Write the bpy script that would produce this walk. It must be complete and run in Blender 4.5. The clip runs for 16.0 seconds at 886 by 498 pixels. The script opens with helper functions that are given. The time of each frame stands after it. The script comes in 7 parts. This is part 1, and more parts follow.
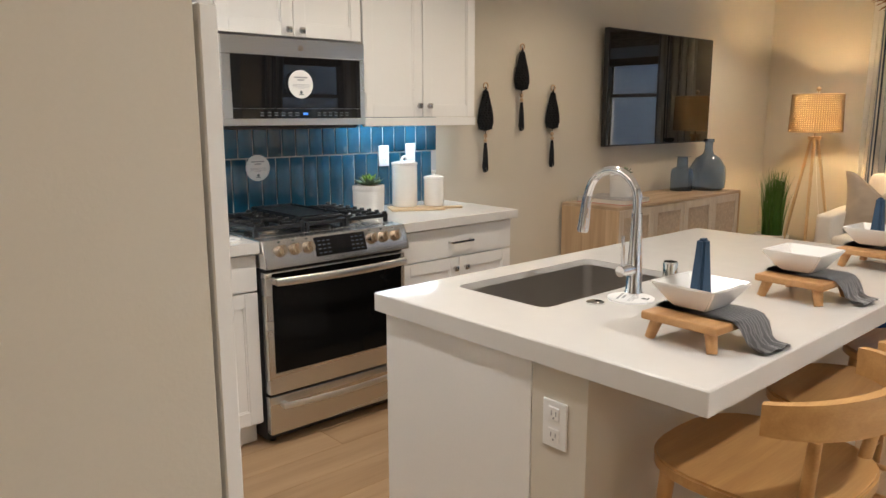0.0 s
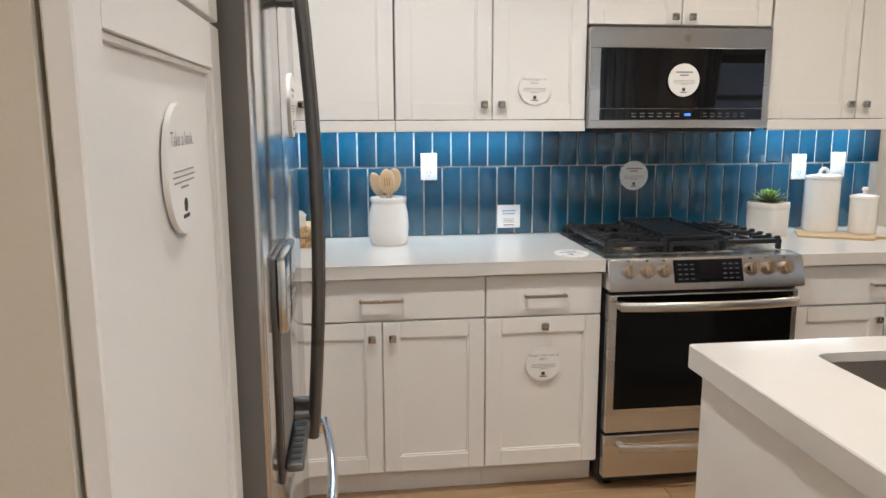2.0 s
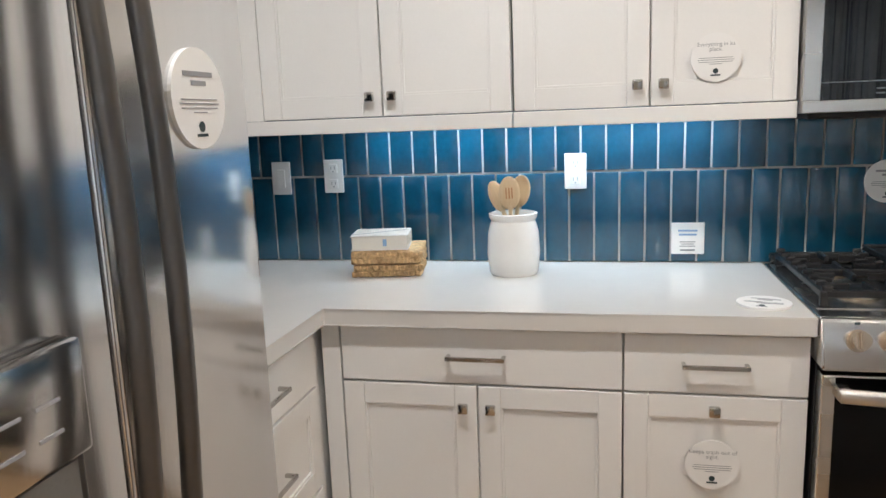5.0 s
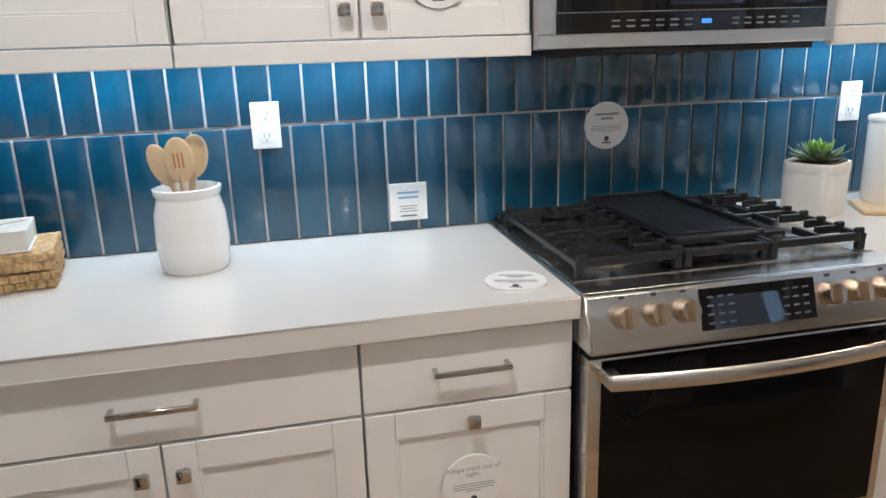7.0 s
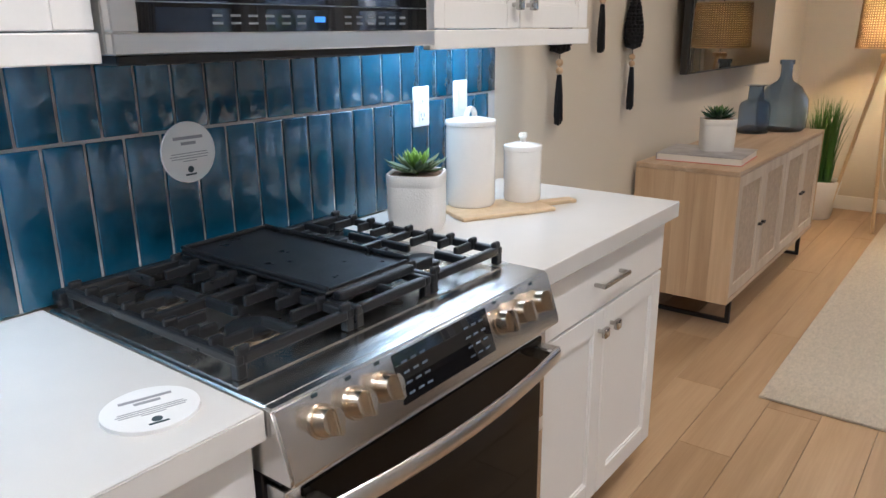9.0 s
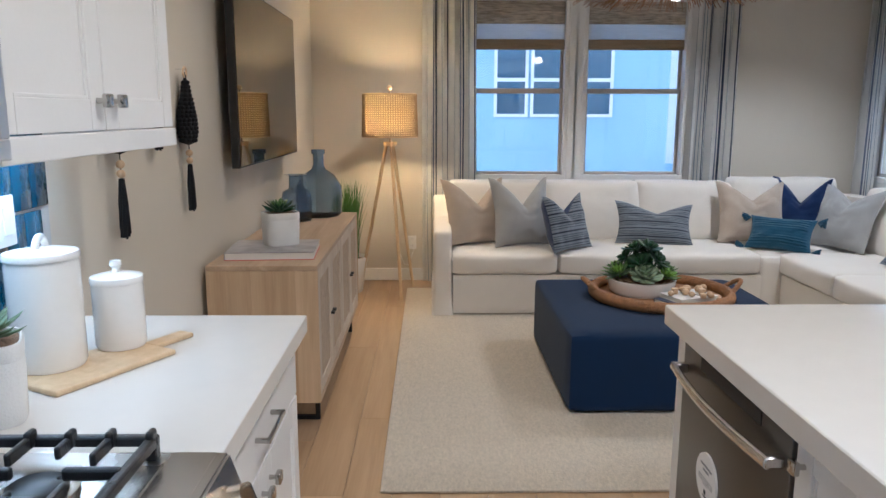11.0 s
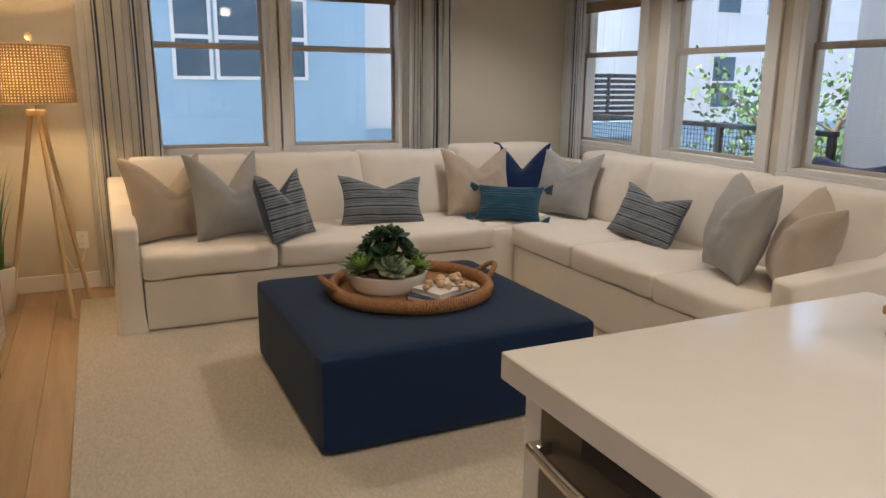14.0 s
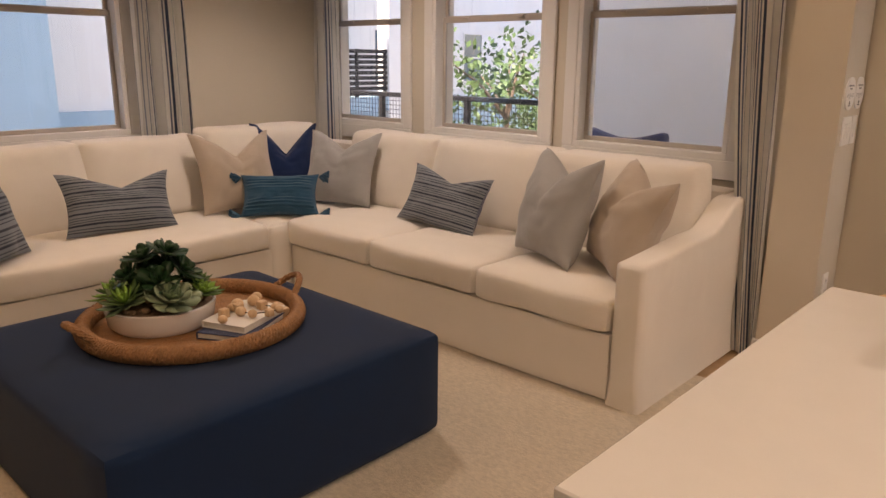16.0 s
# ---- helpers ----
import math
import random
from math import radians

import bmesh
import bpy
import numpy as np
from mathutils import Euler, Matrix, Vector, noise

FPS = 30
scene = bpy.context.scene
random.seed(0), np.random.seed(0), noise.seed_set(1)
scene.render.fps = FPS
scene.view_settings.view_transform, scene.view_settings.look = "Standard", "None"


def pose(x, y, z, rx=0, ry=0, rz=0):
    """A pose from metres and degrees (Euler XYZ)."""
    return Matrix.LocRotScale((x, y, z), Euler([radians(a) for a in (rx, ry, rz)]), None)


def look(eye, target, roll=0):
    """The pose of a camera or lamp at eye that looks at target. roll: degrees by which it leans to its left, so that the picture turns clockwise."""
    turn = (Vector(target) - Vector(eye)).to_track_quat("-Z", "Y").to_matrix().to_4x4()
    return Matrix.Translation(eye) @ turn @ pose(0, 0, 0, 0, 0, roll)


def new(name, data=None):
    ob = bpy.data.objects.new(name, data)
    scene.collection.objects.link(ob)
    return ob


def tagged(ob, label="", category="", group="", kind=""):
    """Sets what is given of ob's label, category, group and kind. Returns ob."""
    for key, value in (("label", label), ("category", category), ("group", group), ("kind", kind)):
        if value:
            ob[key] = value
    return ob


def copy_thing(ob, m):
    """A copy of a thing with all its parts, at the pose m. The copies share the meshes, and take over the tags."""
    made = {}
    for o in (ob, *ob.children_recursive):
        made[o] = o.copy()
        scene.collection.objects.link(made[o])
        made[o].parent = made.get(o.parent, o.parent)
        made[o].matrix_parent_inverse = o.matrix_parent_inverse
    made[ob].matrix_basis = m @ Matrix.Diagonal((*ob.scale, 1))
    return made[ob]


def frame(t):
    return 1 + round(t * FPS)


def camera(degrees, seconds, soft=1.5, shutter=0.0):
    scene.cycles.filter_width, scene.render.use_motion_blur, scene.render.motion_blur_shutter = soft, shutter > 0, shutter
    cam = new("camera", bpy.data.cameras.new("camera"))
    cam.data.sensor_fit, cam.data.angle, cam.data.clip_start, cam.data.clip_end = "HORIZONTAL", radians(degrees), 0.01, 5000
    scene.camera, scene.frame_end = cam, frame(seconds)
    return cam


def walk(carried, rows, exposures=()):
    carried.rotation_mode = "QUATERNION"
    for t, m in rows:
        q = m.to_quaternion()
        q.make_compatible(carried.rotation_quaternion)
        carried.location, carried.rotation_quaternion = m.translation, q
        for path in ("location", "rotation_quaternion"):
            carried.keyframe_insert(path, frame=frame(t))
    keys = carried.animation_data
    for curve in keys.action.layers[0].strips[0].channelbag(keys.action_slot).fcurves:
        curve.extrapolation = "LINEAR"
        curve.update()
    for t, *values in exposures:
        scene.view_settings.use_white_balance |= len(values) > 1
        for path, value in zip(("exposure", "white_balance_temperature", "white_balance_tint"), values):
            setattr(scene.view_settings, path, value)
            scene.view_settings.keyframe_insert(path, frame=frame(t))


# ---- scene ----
cam = camera(62.4, 16.0)
PATH = [
    (0, (0.664, 0.591, 1.439), (1.976, 2.056, 1.076), -0.1),
    (0.5, (0.833, 0.594, 1.417), (1.908, 2.241, 1.054), 0.0),
    (1, (0.954, 0.645, 1.404), (1.751, 2.443, 1.042), 0.1),
    (1.5, (1.078, 0.715, 1.418), (1.579, 2.618, 1.061), 0.1),
    (2, (1.173, 0.782, 1.421), (1.415, 2.737, 1.075), -0.2),
    (2.5, (1.291, 0.849, 1.428), (1.312, 2.82, 1.09), -0.2),
    (3, (1.375, 0.937, 1.418), (1.192, 2.901, 1.088), -0.6),
    (3.2, (1.394, 0.986, 1.397), (1.144, 2.945, 1.081), -0.6),
    (5.3, (1.613, 1.603, 1.419), (1.179, 3.518, 1.041), -2.3),
    (5.5, (1.607, 1.656, 1.413), (1.24, 3.581, 1.013), -2.5),
    (6, (1.559, 1.795, 1.418), (1.412, 3.739, 0.973), -2.5),
    (6.5, (1.534, 1.902, 1.412), (1.648, 3.835, 0.911), -2.2),
    (7, (1.532, 2.05, 1.41), (1.948, 3.93, 0.868), -1.8),
    (7.5, (1.54, 2.196, 1.411), (2.251, 3.979, 0.851), -1.6),
    (8, (1.519, 2.35, 1.411), (2.53, 3.976, 0.833), -1.4),
    (8.5, (1.498, 2.491, 1.419), (2.784, 3.908, 0.836), -1.1),
    (9, (1.528, 2.579, 1.418), (3.045, 3.751, 0.847), -0.6),
    (9.5, (1.597, 2.721, 1.429), (3.33, 3.568, 0.901), 0.2),
    (10, (1.652, 2.811, 1.445), (3.525, 3.324, 0.968), 0.5),
    (10.2, (1.658, 2.856, 1.449), (3.57, 3.237, 0.999), 0.4),
    (12.3, (2.021, 3.071, 1.466), (3.95, 2.664, 1.133), 0.4),
    (12.5, (2.069, 3.071, 1.466), (3.988, 2.621, 1.125), 0.4),
    (13, (2.261, 3.041, 1.464), (4.144, 2.478, 1.091), 0.5),
    (13.5, (2.428, 3.015, 1.446), (4.262, 2.333, 1.032), 0.5),
    (14, (2.618, 2.993, 1.433), (4.383, 2.168, 0.982), 0.6),
    (14.5, (2.805, 2.97, 1.419), (4.484, 1.995, 0.937), 0.7),
    (15, (3.02, 2.974, 1.418), (4.597, 1.852, 0.915), 0.6),
    (15.5, (3.213, 2.985, 1.404), (4.673, 1.715, 0.896), 0.6),
    (16, (3.386, 2.955, 1.39), (4.692, 1.526, 0.888), 0.6),
]
EXPOSURES = [(0.0, 2.1, 6200, 9), (0.5, 2.13, 6150, 9), (1.5, 2.06, 6150, 10), (3.2, 2.03, 6150, 10), (5.3, 2.04, 6050, 10), (7.5, 1.95, 6000, 11), (9.0, 2.2, 5600, 11), (10.2, 2.2, 5200, 9), (12.3, 1.8, 5450, 9), (13.5, 1.68, 6200, 10), (14.5, 1.67, 7100, 16), (16.0, 1.68, 8100, 26)]
walk(cam, [(t, look(eye, target, roll)) for t, eye, target, roll in PATH], EXPOSURES)

# ---- world, sun and large lights ----
SUN_DIR = Vector((0.06, 0.62, 0.78)).normalized()
world = bpy.data.worlds.new("sky")
scene.world = world
world.use_nodes = True
wn = world.node_tree.nodes
sky = wn.new("ShaderNodeTexSky")
sky.sky_type = "NISHITA"
sky.sun_disc = False
sky.sun_elevation = math.asin(SUN_DIR.z)
sky.sun_rotation = math.atan2(SUN_DIR.x, SUN_DIR.y)
world.node_tree.links.new(sky.outputs[0], wn["Background"].inputs[0])
wn["Background"].inputs[1].default_value = 0.15


def lamp(name, kind, m, power, colour, size=0.1, size_y=None, angle=None, spot=None):
    d = bpy.data.lights.new(name, kind)
    d.energy, d.color = power, colour
    if kind == "AREA":
        d.size = size
        if size_y:
            d.shape, d.size_y = "RECTANGLE", size_y
    elif kind == "SUN":
        d.angle = radians(angle)
    else:
        d.shadow_soft_size = size
    if kind == "SPOT":
        d.spot_size, d.spot_blend = radians(spot), 0.6
    ob = new(name, d)
    ob.matrix_world = m
    return ob


lamp("sun", "SUN", look(SUN_DIR * 30, (0, 0, 0)), 5.0, (1.0, 0.95, 0.88), angle=0.5)
WARM = (1.0, 0.78, 0.54)
NEUTRAL = (1.0, 0.95, 0.89)
SOFT = (1.0, 0.86, 0.69)
COOL = (0.70, 0.86, 1.0)
# area lamp added behind the unseen door to stand in for sky light
lamp("door_sky_fill", "AREA", look((2.95, -1.02, 1.15), (2.95, 2.0, 1.0)), 8, COOL, 1.75, 1.9)
# unseen downlights: places, powers and tones are set to fill the room with light
FILL_DOWNLIGHTS = [(1.35, 2.45, 19, NEUTRAL), (2.95, 2.45, 14, SOFT), (2.3, 0.0, 24, NEUTRAL), (0.55, -0.05, 6, WARM), (4.5, 3.1, 8, WARM), (6.9, 3.0, 15, WARM), (4.3, 0.5, 8, WARM), (6.6, 0.4, 24, NEUTRAL)]
for x, y, power, tone in FILL_DOWNLIGHTS:
    lamp("fill_downlight_beam", "SPOT", look((x, y, 2.70), (x, y, 0)), power, tone, 0.05, spot=150 if x < 4 else 125)
lamp("under_cabinet_light", "AREA", look((1.38, 3.88, 1.405), (1.38, 3.94, 0.9)), 1.25, (0.75, 0.9, 1.0), 1.15, 0.03)
lamp("under_cabinet_light", "AREA", look((3.26, 3.88, 1.405), (3.26, 3.94, 0.9)), 0.8, (0.75, 0.9, 1.0), 0.60, 0.03)

# ---- building blocks ----
ORIG = {}


def thing(name, loc=(0, 0, 0), label="", category="", group="", kind="", m=None):
    """An Empty at a thing's base; parts are given in world metres, or in its own metres where m is its pose."""
    ob = new(name)
    ob.empty_display_size = 0.1
    if m is None:
        ob.location = loc
        ORIG[ob] = Vector(loc)
    else:
        ob.matrix_basis = m
        ORIG[ob] = Vector((0, 0, 0))
    return tagged(ob, label, category, group, kind)


def part(name, bm, material, parent=None, label="", smooth=False, sub=0):
    me = bpy.data.meshes.new(name)
    o = ORIG.get(parent, Vector((0, 0, 0)))
    if o.length > 0:
        bmesh.ops.translate(bm, verts=bm.verts, vec=-o)
    bmesh.ops.recalc_face_normals(bm, faces=bm.faces)
    if smooth:
        for f in bm.faces:
            f.smooth = True
    bm.to_mesh(me)
    bm.free()
    me.materials.append(material)
    ob = new(name, me)
    if smooth:
        me.set_sharp_from_angle(angle=radians(42))
    if sub:
        mod = ob.modifiers.new("round", "SUBSURF")
        mod.levels = mod.render_levels = sub
    if parent is not None:
        ob.parent = parent
        ORIG[ob] = o
    if label:
        ob["label"] = label
    return ob


def solo(name, bm, material, label, category, group="", kind="", smooth=False):
    """A thing that is one mesh, built in world metres, with its origin at its base."""
    lo = [min(v.co[i] for v in bm.verts) for i in range(3)]
    hi = [max(v.co[i] for v in bm.verts) for i in range(3)]
    base = Vector(((lo[0] + hi[0]) / 2, (lo[1] + hi[1]) / 2, lo[2]))
    bmesh.ops.translate(bm, verts=bm.verts, vec=-base)
    ob = part(name, bm, material, smooth=smooth)
    ob.location = base
    ORIG[ob] = base
    return tagged(ob, label, category, group, kind)


def box(bm, a, b, bevel=0.0, seg=1):
    """A box from corner a to corner b, its edges rounded by bevel."""
    made = bmesh.ops.create_cube(bm, size=1.0)["verts"]
    c = [(a[i] + b[i]) / 2 for i in range(3)]
    d = [abs(b[i] - a[i]) for i in range(3)]
    for v in made:
        v.co = Vector([c[i] + v.co[i] * d[i] for i in range(3)])
    if bevel:
        edges = list({e for v in made for e in v.link_edges})
        bmesh.ops.bevel(bm, geom=edges, offset=min(bevel, min(d) * 0.45), segments=seg, affect="EDGES", profile=0.5)
    return bm


def B(a, b, bevel=0.0, seg=1):
    return box(bmesh.new(), a, b, bevel, seg)


def rod(bm, p, q, r0, r1=None, seg=12, caps=True):
    """A round bar from p to q."""
    p, q = Vector(p), Vector(q)
    r1 = r0 if r1 is None else r1
    m = Matrix.Translation((p + q) / 2) @ (q - p).to_track_quat("Z", "Y").to_matrix().to_4x4()
    bmesh.ops.create_cone(bm, cap_ends=caps, segments=seg, radius1=r0, radius2=r1, depth=(q - p).length, matrix=m)
    return bm


def R(p, q, r0, r1=None, seg=12):
    return rod(bmesh.new(), p, q, r0, r1, seg)


def lathe(bm, profile, centre=(0, 0, 0), seg=32, squash=1.0):
    """A turned shape: profile is (radius, height) from bottom to top, round a standing axis at centre."""
    cx, cy, cz = centre
    rings = []
    for r, h in profile:
        if r < 1e-5:
            rings.append([bm.verts.new((cx, cy, cz + h))])
        else:
            rings.append([bm.verts.new((cx + r * math.cos(2 * math.pi * i / seg), cy + squash * r * math.sin(2 * math.pi * i / seg), cz + h)) for i in range(seg)])
    for lo, hi in zip(rings, rings[1:]):
        for i in range(seg):
            j = (i + 1) % seg
            if len(lo) == 1 and len(hi) == 1:
                continue
            if len(lo) == 1:
                bm.faces.new((lo[0], hi[j], hi[i]))
            elif len(hi) == 1:
                bm.faces.new((lo[i], lo[j], hi[0]))
            else:
                bm.faces.new((lo[i], lo[j], hi[j], hi[i]))
    return bm


def tube(bm, pts, r, seg=10, flat=1.0, up=(0, 0, 1), closed=False):
    """A bar of round or flattened section along points; r may be a list."""
    pts = [Vector(p) for p in pts]
    n = len(pts)
    rings = []
    for k, p in enumerate(pts):
        if closed:
            d = (pts[(k + 1) % n] - pts[k - 1]).normalized()
        else:
            d = (pts[min(k + 1, n - 1)] - pts[max(k - 1, 0)]).normalized()
        s = d.cross(Vector(up))
        if s.length < 1e-4:
            s = d.cross(Vector((1, 0, 0)))
        s.normalize()
        w = s.cross(d)
        rr = r[k] if isinstance(r, (list, tuple)) else r
        rings.append([bm.verts.new(p + s * rr * flat * math.cos(2 * math.pi * i / seg) + w * rr * math.sin(2 * math.pi * i / seg)) for i in range(seg)])
    pairs = list(zip(rings, rings[1:])) + ([(rings[-1], rings[0])] if closed else [])
    for a, b in pairs:
        for i in range(seg):
            j = (i + 1) % seg
            bm.faces.new((a[i], a[j], b[j], b[i]))
    if not closed:
        bm.faces.new(rings[0][::-1])
        bm.faces.new(rings[-1])
    return bm


def soft(bm, a, b, r=0.05, puff=0.015, n=8, wobble=0.0):
    """An upholstered block: rounded edges, faces that swell a little."""
    c = Vector([(a[i] + b[i]) / 2 for i in range(3)])
    h = Vector([abs(b[i] - a[i]) / 2 for i in range(3)])
    tmp = bmesh.new()
    bmesh.ops.create_cube(tmp, size=2.0)
    bmesh.ops.subdivide_edges(tmp, edges=tmp.edges, cuts=n, use_grid_fill=True)
    for v in tmp.verts:
        p = v.co.copy()
        # draw the grid lines towards the edges so that the rounding is smooth
        p = Vector([math.copysign(abs(t) ** 0.7, t) for t in p])
        q = Vector([p[i] * h[i] for i in range(3)])
        inner = Vector([max(-(h[i] - r), min(h[i] - r, q[i])) for i in range(3)])
        d = q - inner
        if d.length > 1e-6:
            big = max(abs(d[0]), abs(d[1]), abs(d[2]))
            q = inner + d.normalized() * min(r, max(big, 1e-6) if sum(abs(t) > 1e-6 for t in d) == 1 else r)
        for i in range(3):
            j, k = (i + 1) % 3, (i + 2) % 3
            if abs(p[i]) > 0.999:
                q[i] += math.copysign(puff * (1 - p[j] ** 2) * (1 - p[k] ** 2), p[i])
        if wobble:
            q += Vector(noise.noise_vector((q + c) * 4.0)) * wobble
        v.co = q + c
    me = bpy.data.meshes.new("tmp")
    tmp.to_mesh(me)
    tmp.free()
    bm.from_mesh(me)
    bpy.data.meshes.remove(me)
    return bm


def S(a, b, r=0.05, puff=0.015, n=8, wobble=0.0):
    return soft(bmesh.new(), a, b, r, puff, n, wobble)


def wall_with_holes(u0, u1, z0, z1, holes, at):
    """A wall as one mesh: at(u, v, z) places a point, v from 0 (room side) to 1; holes are (u0, u1, z0, z1)."""
    bm = bmesh.new()
    us = sorted({u0, u1, *[h[0] for h in holes], *[h[1] for h in holes]})
    zs = sorted({z0, z1, *[h[2] for h in holes], *[h[3] for h in holes]})
    solid = {}
    for i in range(len(us) - 1):
        for k in range(len(zs) - 1):
            cu, cz = (us[i] + us[i + 1]) / 2, (zs[k] + zs[k + 1]) / 2
            solid[i, k] = not any(h[0] < cu < h[1] and h[2] < cz < h[3] for h in holes)
    cache = {}

    def vert(i, k, v):
        if (i, k, v) not in cache:
            cache[i, k, v] = bm.verts.new(at(us[i], v, zs[k]))
        return cache[i, k, v]

    for (i, k), s in solid.items():
        if not s:
            continue
        for v in (0, 1):
            bm.faces.new((vert(i, k, v), vert(i + 1, k, v), vert(i + 1, k + 1, v), vert(i, k + 1, v)))
        for di, dk, e in ((-1, 0, ((i, k), (i, k + 1))), (1, 0, ((i + 1, k), (i + 1, k + 1))), (0, -1, ((i, k), (i + 1, k))), (0, 1, ((i, k + 1), (i + 1, k + 1)))):
            if not solid.get((i + di, k + dk), False):
                bm.faces.new((vert(*e[0], 0), vert(*e[1], 0), vert(*e[1], 1), vert(*e[0], 1)))
    return bm


# ---- materials ----
def material(name, colour, rough=0.5, metal=0.0, vary=0.06, scale=8.0, bump=0.02, fine=160.0, stretch=(1, 1, 1), coat=0.0, sheen=0.0, rand=0.0, trans=0.0, rough_vary=0.08, coat_rough=0.05):
    m = bpy.data.materials.new(name)
    m.use_nodes = True
    nt = m.node_tree
    N, L = nt.nodes, nt.links
    p = N["Principled BSDF"]
    tc = N.new("ShaderNodeTexCoord")
    mp = N.new("ShaderNodeMapping")
    mp.inputs["Scale"].default_value = stretch
    L.new(tc.outputs["Object"], mp.inputs["Vector"])
    big = N.new("ShaderNodeTexNoise")
    big.inputs["Scale"].default_value = scale
    big.inputs["Detail"].default_value = 4
    small = N.new("ShaderNodeTexNoise")
    small.inputs["Scale"].default_value = fine
    small.inputs["Detail"].default_value = 3
    L.new(mp.outputs[0], big.inputs["Vector"])
    L.new(mp.outputs[0], small.inputs["Vector"])
    add = N.new("ShaderNodeMath")
    add.operation = "ADD"
    L.new(big.outputs["Fac"], add.inputs[0])
    half = N.new("ShaderNodeMath")
    half.operation = "MULTIPLY"
    half.inputs[1].default_value = 0.6
    L.new(small.outputs["Fac"], half.inputs[0])
    L.new(half.outputs[0], add.inputs[1])
    top = add.outputs[0]
    if rand:
        info = N.new("ShaderNodeObjectInfo")
        mul = N.new("ShaderNodeMath")
        mul.operation = "MULTIPLY_ADD"
        mul.inputs[1].default_value = rand / max(vary, 1e-3)
        L.new(info.outputs["Random"], mul.inputs[0])
        L.new(top, mul.inputs[2])
        top = mul.outputs[0]
    rng = N.new("ShaderNodeMapRange")
    rng.inputs["From Min"].default_value = 0.4
    rng.inputs["From Max"].default_value = 1.2 + (rand / max(vary, 1e-3) if rand else 0)
    span = vary + rand
    rng.inputs["To Min"].default_value = 1 - span
    rng.inputs["To Max"].default_value = 1 + span
    L.new(top, rng.inputs["Value"])
    mix = N.new("ShaderNodeVectorMath")
    mix.operation = "SCALE"
    mix.inputs[0].default_value = colour
    L.new(rng.outputs[0], mix.inputs["Scale"])
    L.new(mix.outputs[0], p.inputs["Base Color"])
    rr = N.new("ShaderNodeMapRange")
    rr.inputs["To Min"].default_value = max(0.0, rough - rough_vary)
    rr.inputs["To Max"].default_value = min(1.0, rough + rough_vary)
    L.new(big.outputs["Fac"], rr.inputs["Value"])
    L.new(rr.outputs[0], p.inputs["Roughness"])
    p.inputs["Metallic"].default_value = metal
    p.inputs["Coat Weight"].default_value = coat
    p.inputs["Coat Roughness"].default_value = coat_rough
    p.inputs["Sheen Weight"].default_value = sheen
    p.inputs["Transmission Weight"].default_value = trans
    if bump:
        bp = N.new("ShaderNodeBump")
        bp.inputs["Strength"].default_value = 1.0
        bp.inputs["Distance"].default_value = bump * 0.01
        L.new(small.outputs["Fac"], bp.inputs["Height"])
        L.new(bp.outputs[0], p.inputs["Normal"])
    return m


def wave_bump(m, scale, distance):
    """Adds a slow unevenness under the fine grain, as of hand-made glaze."""
    nt = m.node_tree
    p = nt.nodes["Principled BSDF"]
    tc = nt.nodes.new("ShaderNodeTexCoord")
    info = nt.nodes.new("ShaderNodeObjectInfo")
    addv = nt.nodes.new("ShaderNodeVectorMath")
    nt.links.new(tc.outputs["Object"], addv.inputs[0])
    nt.links.new(info.outputs["Location"], addv.inputs[1])
    nz = nt.nodes.new("ShaderNodeTexNoise")
    nz.inputs["Scale"].default_value = scale
    nz.inputs["Detail"].default_value = 1.5
    nt.links.new(addv.outputs[0], nz.inputs["Vector"])
    bp = nt.nodes.new("ShaderNodeBump")
    bp.inputs["Distance"].default_value = distance
    nt.links.new(nz.outputs["Fac"], bp.inputs["Height"])
    for lk in list(nt.links):
        if lk.to_socket == p.inputs["Normal"]:
            nt.links.new(lk.from_socket, bp.inputs["Normal"])
    nt.links.new(bp.outputs[0], p.inputs["Normal"])
    nt.links.new(bp.outputs[0], p.inputs["Coat Normal"])
    return m


def striped(name, base, stripes, axis, period, rough=0.9, bump=0.05, fine=500):
    """Woven cloth with stripes: (from, to, colour) within a period along one axis."""
    m = material(name, base, rough, 0, 0.08, 6, bump, fine, sheen=0.2)
    nt = m.node_tree
    N, L = nt.nodes, nt.links
    p = N["Principled BSDF"]
    src = [l.from_socket for l in L if l.to_socket == p.inputs["Base Color"]][0]
    tc = N.new("ShaderNodeTexCoord")
    sep = N.new("ShaderNodeSeparateXYZ")
    L.new(tc.outputs["Generated" if period is None else "UV" if axis == "U" else "Object"], sep.inputs[0])
    out = sep.outputs["XYZ".index(axis) if axis in "XYZ" else 0]
    if period:
        fr = N.new("ShaderNodeMath")
        fr.operation = "DIVIDE"
        fr.inputs[1].default_value = period
        L.new(out, fr.inputs[0])
        fc = N.new("ShaderNodeMath")
        fc.operation = "FRACT"
        L.new(fr.outputs[0], fc.inputs[0])
        out = fc.outputs[0]
    for a, b, c in stripes:
        cmp_ = N.new("ShaderNodeMath")
        cmp_.operation = "COMPARE"
        cmp_.inputs[1].default_value = (a + b) / 2
        cmp_.inputs[2].default_value = (b - a) / 2
        L.new(out, cmp_.inputs[0])
        mx = N.new("ShaderNodeMix")
        mx.data_type = "RGBA"
        L.new(cmp_.outputs[0], mx.inputs["Factor"])
        L.new(src, mx.inputs["A"])
        mx.inputs["B"].default_value = (*c, 1)
        src = mx.outputs["Result"]
    L.new(src, p.inputs["Base Color"])
    return m


